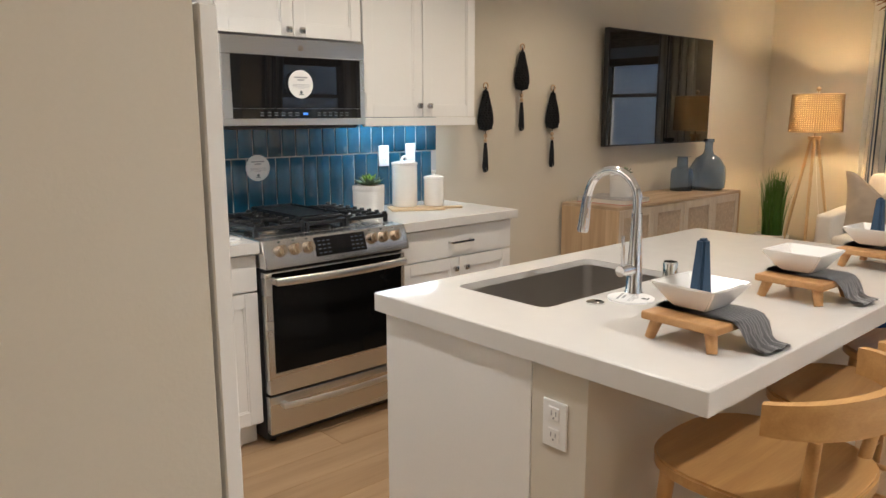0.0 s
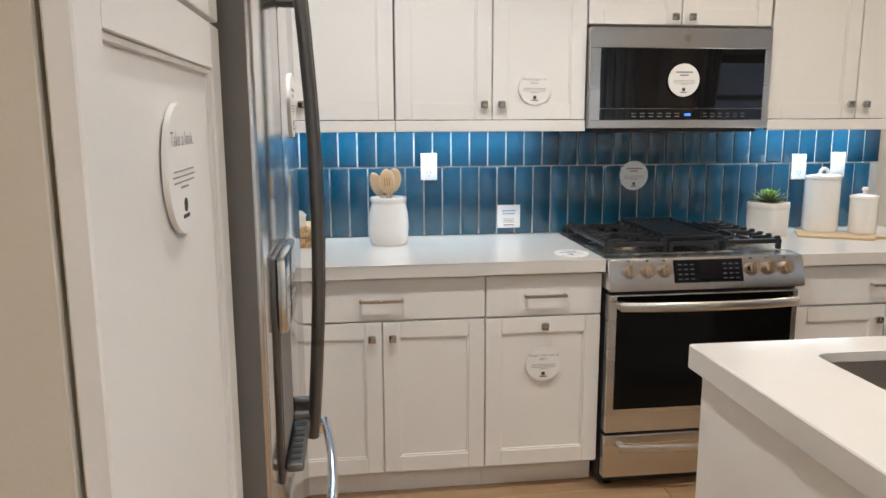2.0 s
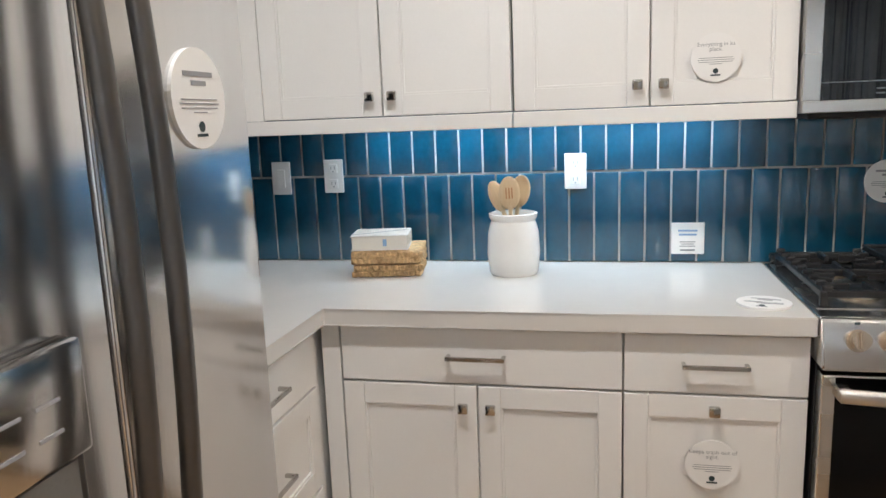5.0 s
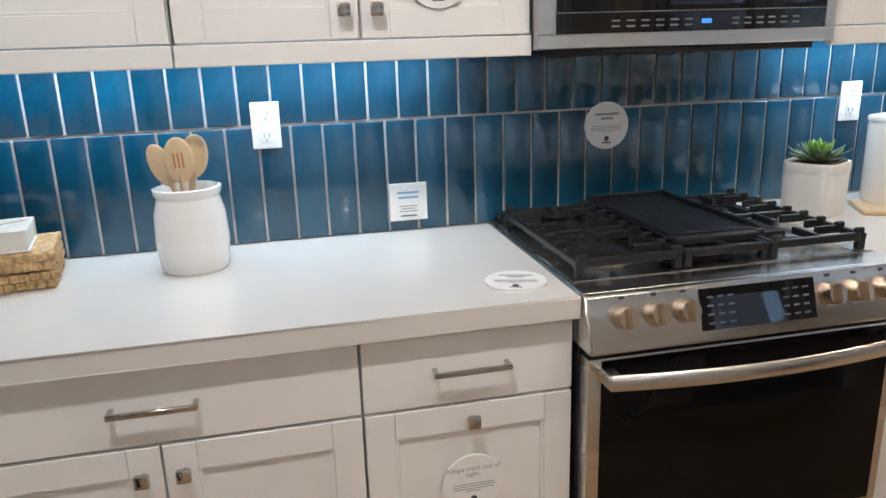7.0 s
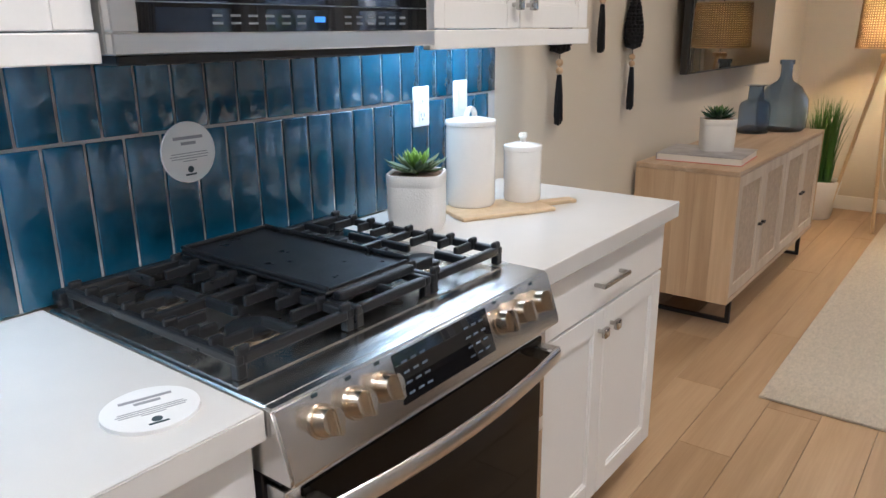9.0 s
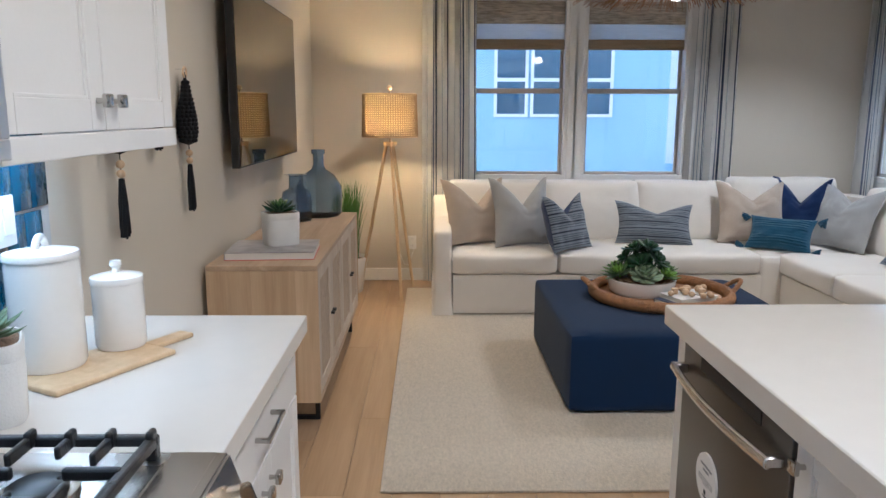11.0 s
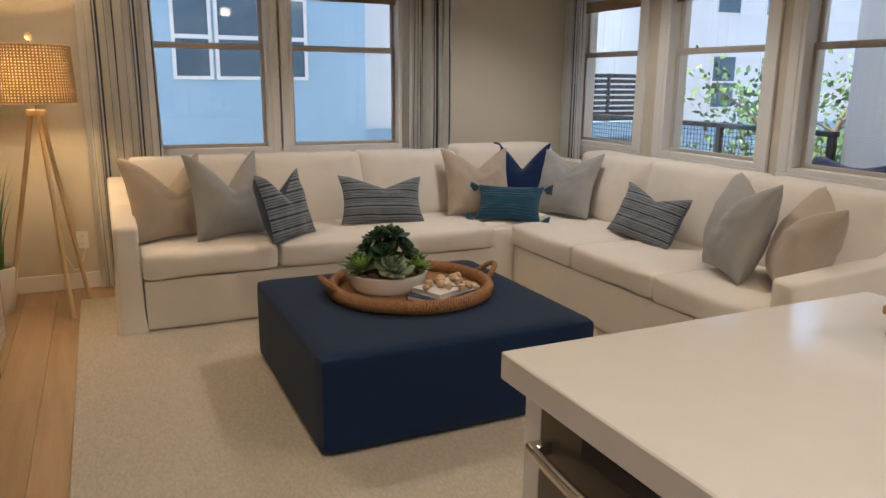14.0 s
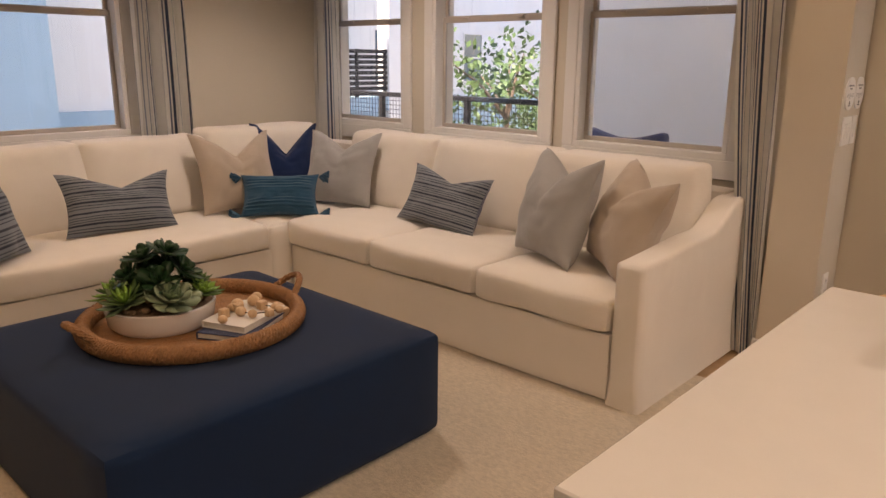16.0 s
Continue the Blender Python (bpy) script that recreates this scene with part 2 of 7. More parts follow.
def wood(name, dark, light, rough=0.45, axis=0, ring=3.0, rand=0.25, coat=0.0):
    """Wood with grain along one axis."""
    m = bpy.data.materials.new(name)
    m.use_nodes = True
    nt = m.node_tree
    N, L = nt.nodes, nt.links
    p = N["Principled BSDF"]
    tc = N.new("ShaderNodeTexCoord")
    info = N.new("ShaderNodeObjectInfo")
    off = N.new("ShaderNodeVectorMath")
    off.operation = "MULTIPLY_ADD"
    L.new(info.outputs["Random"], off.inputs[0])
    off.inputs[1].default_value = (7.0, 5.0, 3.0)
    L.new(tc.outputs["Object"], off.inputs[2])
    mp = N.new("ShaderNodeMapping")
    sc = [ring * 6] * 3
    sc[axis] = ring * 0.45
    mp.inputs["Scale"].default_value = sc
    L.new(off.outputs[0], mp.inputs["Vector"])
    n1 = N.new("ShaderNodeTexNoise")
    n1.inputs["Scale"].default_value = 1.0
    n1.inputs["Detail"].default_value = 6
    n1.inputs["Distortion"].default_value = 0.6
    L.new(mp.outputs[0], n1.inputs["Vector"])
    mp2 = N.new("ShaderNodeMapping")
    sc2 = [ring * 60] * 3
    sc2[axis] = ring * 2.0
    mp2.inputs["Scale"].default_value = sc2
    L.new(off.outputs[0], mp2.inputs["Vector"])
    n2 = N.new("ShaderNodeTexNoise")
    n2.inputs["Scale"].default_value = 1.0
    n2.inputs["Detail"].default_value = 3
    L.new(mp2.outputs[0], n2.inputs["Vector"])
    s1 = N.new("ShaderNodeMath")
    s1.operation = "MULTIPLY_ADD"
    s1.inputs[1].default_value = 0.35
    L.new(n2.outputs["Fac"], s1.inputs[0])
    L.new(n1.outputs["Fac"], s1.inputs[2])
    s2 = N.new("ShaderNodeMath")
    s2.operation = "MULTIPLY_ADD"
    s2.inputs[1].default_value = rand
    L.new(info.outputs["Random"], s2.inputs[0])
    L.new(s1.outputs[0], s2.inputs[2])
    ramp = N.new("ShaderNodeMapRange")
    ramp.inputs["From Min"].default_value = 0.4
    ramp.inputs["From Max"].default_value = 0.95 + rand
    L.new(s2.outputs[0], ramp.inputs["Value"])
    mx = N.new("ShaderNodeMix")
    mx.data_type = "RGBA"
    mx.inputs["A"].default_value = (*dark, 1)
    mx.inputs["B"].default_value = (*light, 1)
    L.new(ramp.outputs[0], mx.inputs["Factor"])
    L.new(mx.outputs["Result"], p.inputs["Base Color"])
    p.inputs["Roughness"].default_value = rough
    p.inputs["Coat Weight"].default_value = coat
    bp = N.new("ShaderNodeBump")
    bp.inputs["Distance"].default_value = 0.0004
    L.new(n2.outputs["Fac"], bp.inputs["Height"])
    L.new(bp.outputs[0], p.inputs["Normal"])
    return m


def glass(name, tint=(1, 1, 1), rough=0.0):
    m = bpy.data.materials.new(name)
    m.use_nodes = True
    p = m.node_tree.nodes["Principled BSDF"]
    p.inputs["Base Color"].default_value = (*tint, 1)
    p.inputs["Roughness"].default_value = rough
    p.inputs["Transmission Weight"].default_value = 1.0
    p.inputs["IOR"].default_value = 1.45
    return m


def glow(name, colour, strength):
    m = bpy.data.materials.new(name)
    m.use_nodes = True
    p = m.node_tree.nodes["Principled BSDF"]
    p.inputs["Base Color"].default_value = (*colour, 1)
    p.inputs["Emission Color"].default_value = (*colour, 1)
    p.inputs["Emission Strength"].default_value = strength
    return m


def translucent(m, amount):
    """Lets part of the light through, as thin cloth does."""
    nt = m.node_tree
    p = nt.nodes["Principled BSDF"]
    tl = nt.nodes.new("ShaderNodeBsdfTranslucent")
    for lk in list(nt.links):
        if lk.to_socket == p.inputs["Base Color"]:
            nt.links.new(lk.from_socket, tl.inputs["Color"])
    mx = nt.nodes.new("ShaderNodeMixShader")
    mx.inputs[0].default_value = amount
    nt.links.new(p.outputs[0], mx.inputs[1])
    nt.links.new(tl.outputs[0], mx.inputs[2])
    nt.links.new(mx.outputs[0], nt.nodes["Material Output"].inputs["Surface"])
    return m


WALL = material("wall_paint", (0.60, 0.55, 0.465), 0.85, 0, 0.03, 2, 0.02, 220)
CEIL = material("ceiling_paint", (0.78, 0.76, 0.72), 0.9, 0, 0.03, 2, 0.06, 220)
TRIM = material("white_trim", (0.76, 0.75, 0.73), 0.42, 0, 0.03, 3, 0.01, 90)
CAB = material("cabinet_white", (0.78, 0.765, 0.74), 0.38, 0, 0.025, 3, 0.01, 120)
GAP = material("shadow_gap", (0.05, 0.045, 0.04), 0.8, 0, 0.1, 5, 0)
QUARTZ = material("white_quartz", (0.67, 0.645, 0.61), 0.11, 0, 0.025, 14, 0.0, 420, rough_vary=0.04)
TILE = wave_bump(material("teal_glazed_tile", (0.006, 0.064, 0.118), 0.08, 0, 0.22, 14, 0.0, 60, coat=0.8, rand=0.22, rough_vary=0.04), 30, 0.0018)
GROUT = material("grey_grout", (0.50, 0.50, 0.49), 0.9, 0, 0.08, 20, 0.1, 300)
STEEL = material("brushed_steel", (0.66, 0.645, 0.625), 0.27, 1.0, 0.05, 3, 0.012, 160, stretch=(0.03, 1, 1))
STEELV = material("brushed_steel_upright", (0.70, 0.70, 0.70), 0.15, 1.0, 0.05, 3, 0.006, 160, stretch=(1, 1, 0.03))
DARKSTEEL = material("dark_steel", (0.16, 0.155, 0.15), 0.34, 1.0, 0.06, 4, 0.01, 160, stretch=(1, 0.03, 1))
SINKSTEEL = material("satin_sink_steel", (0.46, 0.43, 0.395), 0.38, 1.0, 0.06, 4, 0.01, 160, stretch=(1, 0.03, 1))
PANSTEEL = material("polished_pan_steel", (0.62, 0.60, 0.57), 0.27, 1.0, 0.08, 5, 0.01, 120)
GREYSIDE = material("grey_appliance_paint", (0.17, 0.16, 0.15), 0.45, 0.3, 0.05, 5, 0.02, 200)
PULL = material("polished_nickel", (0.50, 0.485, 0.465), 0.13, 1.0, 0.04, 6, 0.004, 200)
CHROME = material("chrome", (0.80, 0.80, 0.80), 0.07, 1.0, 0.02, 4, 0.0)
KNOB = material("champagne_steel", (0.56, 0.47, 0.37), 0.24, 1.0, 0.05, 6, 0.01, 200)
BLACKGLASS = material("black_glass", (0.006, 0.006, 0.007), 0.02, 0, 0.05, 4, 0.0, rough_vary=0.01)
OVENGLASS = material("oven_glass", (0.005, 0.005, 0.005), 0.06, 0, 0.05, 4, 0.0, rough_vary=0.02)
OVENGLASS.node_tree.nodes["Principled BSDF"].inputs["Specular IOR Level"].default_value = 0.15
# far panes: the blue of reflected sky is put into the base colour
SKYGLASS = material("painted_sky_glass", (0.06, 0.12, 0.17), 0.08, 0, 0.2, 1.5, 0.0, coat=1.0, rough_vary=0.02)
CAST = material("cast_iron", (0.011, 0.012, 0.014), 0.30, 0, 0.15, 20, 0.05, 500)
BLACK = material("black_plastic", (0.012, 0.012, 0.013), 0.45, 0, 0.1, 8, 0.02, 300)
CERAMIC = material("white_ceramic", (0.80, 0.78, 0.75), 0.16, 0, 0.03, 6, 0.004, 60, coat=0.4)
MATTEPOT = material("white_concrete", (0.72, 0.70, 0.67), 0.75, 0, 0.06, 10, 0.10, 220)
PLASTIC = material("white_plastic", (0.80, 0.79, 0.77), 0.35, 0, 0.02, 6, 0.0)
SIGN = material("sign_white", (0.80, 0.79, 0.77), 0.5, 0, 0.02, 6, 0.0)
INK = material("sign_ink", (0.30, 0.30, 0.31), 0.7, 0, 0.05, 30, 0.0)
DARKINK = material("sign_dark_ink", (0.03, 0.05, 0.055), 0.7, 0, 0.05, 30, 0.0)
BLUEINK = material("sign_blue_ink", (0.22, 0.36, 0.56), 0.7, 0, 0.05, 30, 0.0)
PLANK = wood("oak_plank", (0.30, 0.185, 0.095), (0.52, 0.36, 0.215), 0.36, 0, 2.2, 0.30)
OAK = wood("honey_oak", (0.40, 0.20, 0.065), (0.60, 0.345, 0.13), 0.38, 0, 4.0, 0.1, 0.15)
PALEWOOD = wood("pale_wood", (0.50, 0.35, 0.20), (0.68, 0.52, 0.33), 0.5, 2, 5.0, 0.1)
MANGO = wood("washed_mango_wood", (0.30, 0.185, 0.092), (0.64, 0.46, 0.285), 0.55, 2, 2.6, 0.45)
MANGOTOP = wood("washed_mango_top", (0.32, 0.215, 0.125), (0.57, 0.43, 0.30), 0.5, 0, 2.2, 0.15)
BOARD = wood("acacia_board", (0.36, 0.17, 0.06), (0.58, 0.33, 0.14), 0.5, 0, 5.0, 0.15)
CUTTING = wood("cutting_board_wood", (0.34, 0.15, 0.065), (0.50, 0.26, 0.12), 0.5, 2, 4.0, 0.1)
LINEN = material("ivory_linen", (0.78, 0.73, 0.66), 0.95, 0, 0.04, 5, 0.10, 700, sheen=0.25)
NAVY = material("navy_cloth", (0.004, 0.018, 0.054), 0.88, 0, 0.15, 7, 0.10, 700, sheen=0.08)
NAVYP = material("navy_velvet", (0.006, 0.022, 0.085), 0.85, 0, 0.15, 9, 0.08, 600, sheen=0.3)
GREYP = material("grey_linen", (0.36, 0.36, 0.355), 0.95, 0, 0.06, 9, 0.12, 600, sheen=0.25)
BEIGEP = material("beige_linen", (0.46, 0.385, 0.31), 0.95, 0, 0.06, 9, 0.12, 600, sheen=0.25)
TEALP = material("teal_knit", (0.012, 0.075, 0.14), 0.95, 0, 0.15, 14, 0.25, 240, sheen=0.2)
RUG = material("ivory_rug", (0.67, 0.585, 0.465), 0.97, 0, 0.24, 46, 1.1, 140, stretch=(1, 2.2, 1), sheen=0.15)
RATTAN = material("rattan", (0.30, 0.145, 0.058), 0.62, 0, 0.40, 34, 0.8, 150)
SEAGRASS = material("woven_shade_grass", (0.40, 0.30, 0.20), 0.85, 0, 0.30, 20, 0.4, 90, stretch=(0.08, 0.08, 1.0))
SHEER = material("shade_liner", (0.80, 0.82, 0.84), 0.8, 0, 0.10, 14, 0.2, 120, stretch=(0.1, 0.1, 1))
VALANCE = material("woven_valance", (0.50, 0.43, 0.34), 0.85, 0, 0.6, 75, 0.6, 120, stretch=(0.14, 0.14, 1.0))
WASH = wood("whitewashed_mango", (0.42, 0.335, 0.25), (0.64, 0.555, 0.46), 0.6, 2, 2.5, 0.15)
LEAFD = material("dark_succulent", (0.012, 0.055, 0.018), 0.42, 0, 0.30, 18, 0.02, 90, coat=0.1)
LEAFL = material("bright_succulent", (0.20, 0.38, 0.06), 0.42, 0, 0.25, 18, 0.02, 90)
LEAFM = material("mid_succulent", (0.085, 0.17, 0.045), 0.45, 0, 0.3, 18, 0.02, 90)
LEAFG = material("dusty_succulent", (0.11, 0.17, 0.085), 0.55, 0, 0.25, 18, 0.02, 90)
PALELEAF = material("pale_succulent", (0.23, 0.30, 0.19), 0.55, 0, 0.2, 18, 0.02, 90)
PEBBLE = material("tan_pebble", (0.34, 0.22, 0.13), 0.8, 0, 0.3, 30, 0.2, 200, rand=0.3)
GRASS = material("green_blades", (0.055, 0.155, 0.025), 0.5, 0, 0.30, 12, 0.0)
SOIL = material("brown_gravel", (0.22, 0.14, 0.085), 0.9, 0, 0.35, 60, 0.8, 120)
PAPER = material("book_pages", (0.72, 0.69, 0.62), 0.9, 0, 0.06, 8, 0.1, 500, stretch=(0.1, 0.1, 3))
BEAD = wood("bead_wood", (0.42, 0.26, 0.14), (0.72, 0.54, 0.36), 0.5, 2, 12.0, 0.5)
CORD = material("black_cord", (0.016, 0.017, 0.020), 0.85, 0, 0.2, 40, 0.6, 260)
NAPKIN = striped("grey_towel", (0.27, 0.265, 0.27), [(0.0, 0.34, (0.46, 0.45, 0.45))], "X", 0.011, bump=0.25, fine=420)
BLUETOWEL = material("navy_napkin", (0.026, 0.062, 0.115), 0.75, 0, 0.15, 10, 0.05, 200)
TIN = material("tan_sash", (0.46, 0.415, 0.365), 0.45, 0, 0.05, 6, 0.0)
PANE = glass("window_glass", (0.97, 0.99, 1.0))
BLUEGLASS = glass("blue_glass", (0.46, 0.57, 0.73), 0.01)
IRON = material("black_iron", (0.018, 0.018, 0.02), 0.45, 0.4, 0.1, 10, 0.02, 300)
CURTAIN = striped("striped_curtain", (0.84, 0.83, 0.80), [(0.08, 0.135, (0.06, 0.085, 0.14)), (0.17, 0.22, (0.20, 0.24, 0.32)), (0.26, 0.30, (0.06, 0.085, 0.14)), (0.60, 0.62, (0.30, 0.36, 0.45)), (0.68, 0.70, (0.30, 0.36, 0.45))], "U", 0.22)
STRIPE = striped("grey_striped_pillow", (0.185, 0.21, 0.24), [(a, a + w, (0.018, 0.026, 0.045)) for a, w in ((0.06, 0.012), (0.10, 0.010), (0.15, 0.028), (0.20, 0.010), (0.235, 0.010), (0.27, 0.010), (0.32, 0.028), (0.40, 0.010), (0.44, 0.010), (0.48, 0.028), (0.535, 0.010), (0.57, 0.010), (0.605, 0.010), (0.65, 0.028), (0.72, 0.010), (0.76, 0.010), (0.81, 0.028), (0.87, 0.010), (0.91, 0.010))], "Z", None)
for cloth, amount in ((CURTAIN, 0.25), (SHEER, 0.55), (SEAGRASS, 0.35), (VALANCE, 0.35)):
    translucent(cloth, amount)
for cloth, size, deep in ((LINEN, 8, 0.006), (GREYP, 9, 0.008), (BEIGEP, 9, 0.010), (NAVYP, 9, 0.006)):
    wave_bump(cloth, size, deep)
for dull in (NAVY, NAVYP, CORD):
    dull.node_tree.nodes["Principled BSDF"].inputs["Specular IOR Level"].default_value = 0.2
STUCCO = material("grey_blue_stucco", (0.33, 0.50, 0.62), 0.95, 0, 0.05, 2, 0.4, 60)
STUCCOW = material("white_stucco", (0.80, 0.80, 0.79), 0.95, 0, 0.05, 2, 0.4, 60)
FOLIAGE = material("tree_leaf", (0.08, 0.15, 0.05), 0.55, 0, 0.35, 3, 0.0)
BARK = material("bark", (0.14, 0.10, 0.07), 0.9, 0, 0.3, 8, 0.6, 60)
ASPHALT = material("paved_ground", (0.16, 0.155, 0.15), 0.95, 0, 0.15, 1.5, 0.4, 40)

# ---- the room ----
NORTH, EAST, SOUTH, WEST, TOP = 4.0, 8.10, -0.80, 0.22, 2.75
structure = dict(kind="structure")
floor = solo("floor", B((-1.7, SOUTH - 0.2, -0.12), (EAST + 0.2, NORTH + 0.15, -0.012)), GAP, "oak plank floor with dark joints", "floor", **structure)
ceiling = solo("ceiling", B((-1.7, SOUTH - 0.2, TOP), (EAST + 0.2, NORTH + 0.15, TOP + 0.12)), CEIL, "flat white painted ceiling", "ceiling", **structure)
# unseen block over the house, added to keep sun off the balcony wing
solo("upper_storey", B((-1.7, SOUTH - 0.2, TOP + 0.13), (EAST + 0.2, NORTH + 0.15, 6.2)), STUCCOW, "unseen white block above the ceiling, added to shade the balcony", "house", **structure)
solo("wall_north", B((WEST - 0.15, NORTH, 0), (EAST + 0.2, NORTH + 0.15, TOP)), WALL, "warm greige painted plaster wall", "wall", **structure)
solo("wall_west", B((WEST - 0.15, 1.345, 0), (WEST, NORTH, TOP)), WALL, "warm greige painted plaster wall", "wall", **structure)
solo("wall_hall_north", B((-1.55, 1.345, 0), (WEST - 0.15, 1.495, TOP)), WALL, "warm greige painted plaster wall", "wall", **structure)
solo("wall_hall_west", B((-1.70, SOUTH, 0), (-1.55, 1.495, TOP)), WALL, "warm greige painted plaster wall", "wall", **structure)
SILL, HEAD = 0.90, 2.42
EAST_WINDOWS = [(1.83, 2.67), (0.81, 1.70)]
SOUTH_WINDOWS = [(7.20, 8.04), (6.00, 6.92), (4.845, 5.77)]
DOOR = (1.95, 3.95)
solo("wall_east", wall_with_holes(SOUTH - 0.2, NORTH, 0, TOP, [(a, b, SILL, HEAD) for a, b in EAST_WINDOWS], lambda u, v, z: (EAST + 0.2 * v, u, z)), WALL, "greige painted wall with two white-framed windows", "wall", **structure)
solo("wall_south", wall_with_holes(-1.7, EAST, 0, TOP, [(a, b, SILL, HEAD) for a, b in SOUTH_WINDOWS] + [(*DOOR, 0.02, 2.25)], lambda u, v, z: (u, SOUTH - 0.2 * v, z)), WALL, "greige painted wall with three windows and a glass door", "wall", **structure)

solo("wall_pier", B((4.27, SOUTH + 0.001, 0), (4.50, -0.49, TOP)), WALL, "greige painted wall pier beside the windows", "wall", **structure)

# skirting along the visible walls
for a, b in (((3.70, NORTH - 0.014, 0), (EAST, NORTH, 0.11)), ((EAST - 0.014, SOUTH, 0), (EAST, NORTH - 0.016, 0.11)), ((4.516, SOUTH, 0), (EAST - 0.016, SOUTH + 0.014, 0.11)), ((4.256, -0.49, 0), (4.514, -0.476, 0.11))):
    solo("baseboard", B(a, b, 0.004), TRIM, "white painted baseboard", "baseboard", **structure)


def window(name, m, w, shade=True, label="white-cased single-hung window with a woven shade"):
    """A single-hung window: own x across, own y outwards, own z from the sill; w is the hole's width."""
    h = HEAD - SILL
    root = thing(name, label=label, category="window", kind="structure", m=m)
    cas = 0.045
    bm = bmesh.new()
    for a, b in (((-w / 2 - 0.075, -0.022, -0.10), (w / 2 + 0.075, 0.0, 0.0)), ((-w / 2 - 0.075, -0.022, h), (w / 2 + 0.075, 0.0, h + 0.09)),
                 ((-w / 2 - 0.075, -0.022, 0.002), (-w / 2, 0.0, h - 0.002)), ((w / 2, -0.022, 0.002), (w / 2 + 0.075, 0.0, h - 0.002))):
        box(bm, a, b, 0.004)
    part("casing", bm, TRIM, root, "white painted casing")
    bm = bmesh.new()
    for a, b in (((-w / 2, -0.018, 0.0), (w / 2, 0.10, 0.035)), ((-w / 2, -0.018, h - 0.035), (w / 2, 0.10, h)),
                 ((-w / 2, -0.018, 0.035), (-w / 2 + 0.03, 0.10, h - 0.035)), ((w / 2 - 0.03, -0.018, 0.035), (w / 2, 0.10, h - 0.035))):
        box(bm, a, b, 0.003)
    part("jamb", bm, TRIM, root, "white painted jamb")
    mid = 0.765
    for nm, y, z0, z1 in (("lower_sash", 0.055, 0.035, mid), ("upper_sash", 0.078, mid - 0.02, h - 0.035)):
        bm = bmesh.new()
        x0, x1, s = -w / 2 + 0.03, w / 2 - 0.03, 0.026
        for a, b in (((x0, y, z0), (x1, y + 0.022, z0 + s)), ((x0, y, z1 - s - 0.012), (x1, y + 0.022, z1)), ((x0, y, z0 + s), (x0 + s, y + 0.022, z1 - s - 0.012)), ((x1 - s, y, z0 + s), (x1, y + 0.022, z1 - s - 0.012))):
            box(bm, a, b, 0.003)
        sash = part(nm, bm, TIN, root, "tan metal sash")
        pane = part("pane", B((x0 + s, y + 0.009, z0 + s), (x1 - s, y + 0.013, z1 - s - 0.012)), PANE, sash, "clear glass")
        pane.visible_shadow = False
    bm = bmesh.new()
    for x in (-w / 4, w / 4):
        box(bm, (x - 0.03, 0.040, mid - 0.016), (x + 0.03, 0.0545, mid - 0.004), 0.002)
    part("sash_lock", bm, TIN, root)
    return root


def woven_shade(root, w):
    """The window's raised woven roman shade: valance, thin liner and stacked folds."""
    h = HEAD - SILL
    part("shade_valance", B((-w / 2 + 0.034, 0.022, h - 0.22), (w / 2 - 0.034, 0.040, h - 0.036), 0.004), VALANCE, root, "cream and brown woven valance")
    part("shade_liner", B((-w / 2 + 0.036, 0.028, h - 0.36), (w / 2 - 0.036, 0.032, h - 0.22)), SHEER, root, "thin pale woven cloth")
    for k in range(3):
        z = h - 0.345 - 0.026 * k
        part("shade_fold", B((-w / 2 + 0.034, 0.018 - 0.004 * (k % 2), z - 0.034), (w / 2 - 0.034, 0.044, z), 0.008, 2), SEAGRASS, root, "woven grass fold")


n = 0
for a, b in EAST_WINDOWS:
    n += 1
    m = pose(EAST, (a + b) / 2, SILL, 0, 0, -90)
    woven_shade(window("window_%d" % n, m, b - a), b - a)
for a, b in SOUTH_WINDOWS:
    n += 1
    m = pose((a + b) / 2, SOUTH, SILL, 0, 0, 180)
    woven_shade(window("window_%d" % n, m, b - a), b - a)

# glass door to the balcony
door = thing("door_1", label="white-framed sliding glass door to the balcony", category="door", kind="structure", loc=((DOOR[0] + DOOR[1]) / 2, SOUTH, 0.02))
bm = bmesh.new()
dz = 2.25
for a, b in (((DOOR[0], -0.98, 0.02), (DOOR[0] + 0.06, -0.79, dz)), ((DOOR[1] - 0.06, -0.98, 0.02), (DOOR[1], -0.79, dz)), ((DOOR[0] + 0.06, -0.98, dz - 0.06), (DOOR[1] - 0.06, -0.79, dz)), ((DOOR[0] + 0.06, -0.98, 0.02), (DOOR[1] - 0.06, -0.79, 0.05))):
    box(bm, a, b, 0.004)
part("frame", bm, TRIM, door)
mid = (DOOR[0] + DOOR[1]) / 2
for k, (x0, x1, y) in enumerate(((DOOR[0] + 0.06, mid + 0.04, -0.90), (mid - 0.04, DOOR[1] - 0.06, -0.94))):
    bm = bmesh.new()
    for a, b in (((x0, y, 0.05), (x0 + 0.07, y + 0.035, dz - 0.06)), ((x1 - 0.07, y, 0.05), (x1, y + 0.035, dz - 0.06)), ((x0 + 0.07, y, 0.05), (x1 - 0.07, y + 0.035, 0.16)), ((x0 + 0.07, y, dz - 0.14), (x1 - 0.07, y + 0.035, dz - 0.06))):
        box(bm, a, b, 0.003)
    leaf = part("leaf", bm, TRIM, door)
    pane = part("pane", B((x0 + 0.07, y + 0.015, 0.16), (x1 - 0.07, y + 0.02, dz - 0.14)), PANE, leaf, "clear glass")
    pane.visible_shadow = False


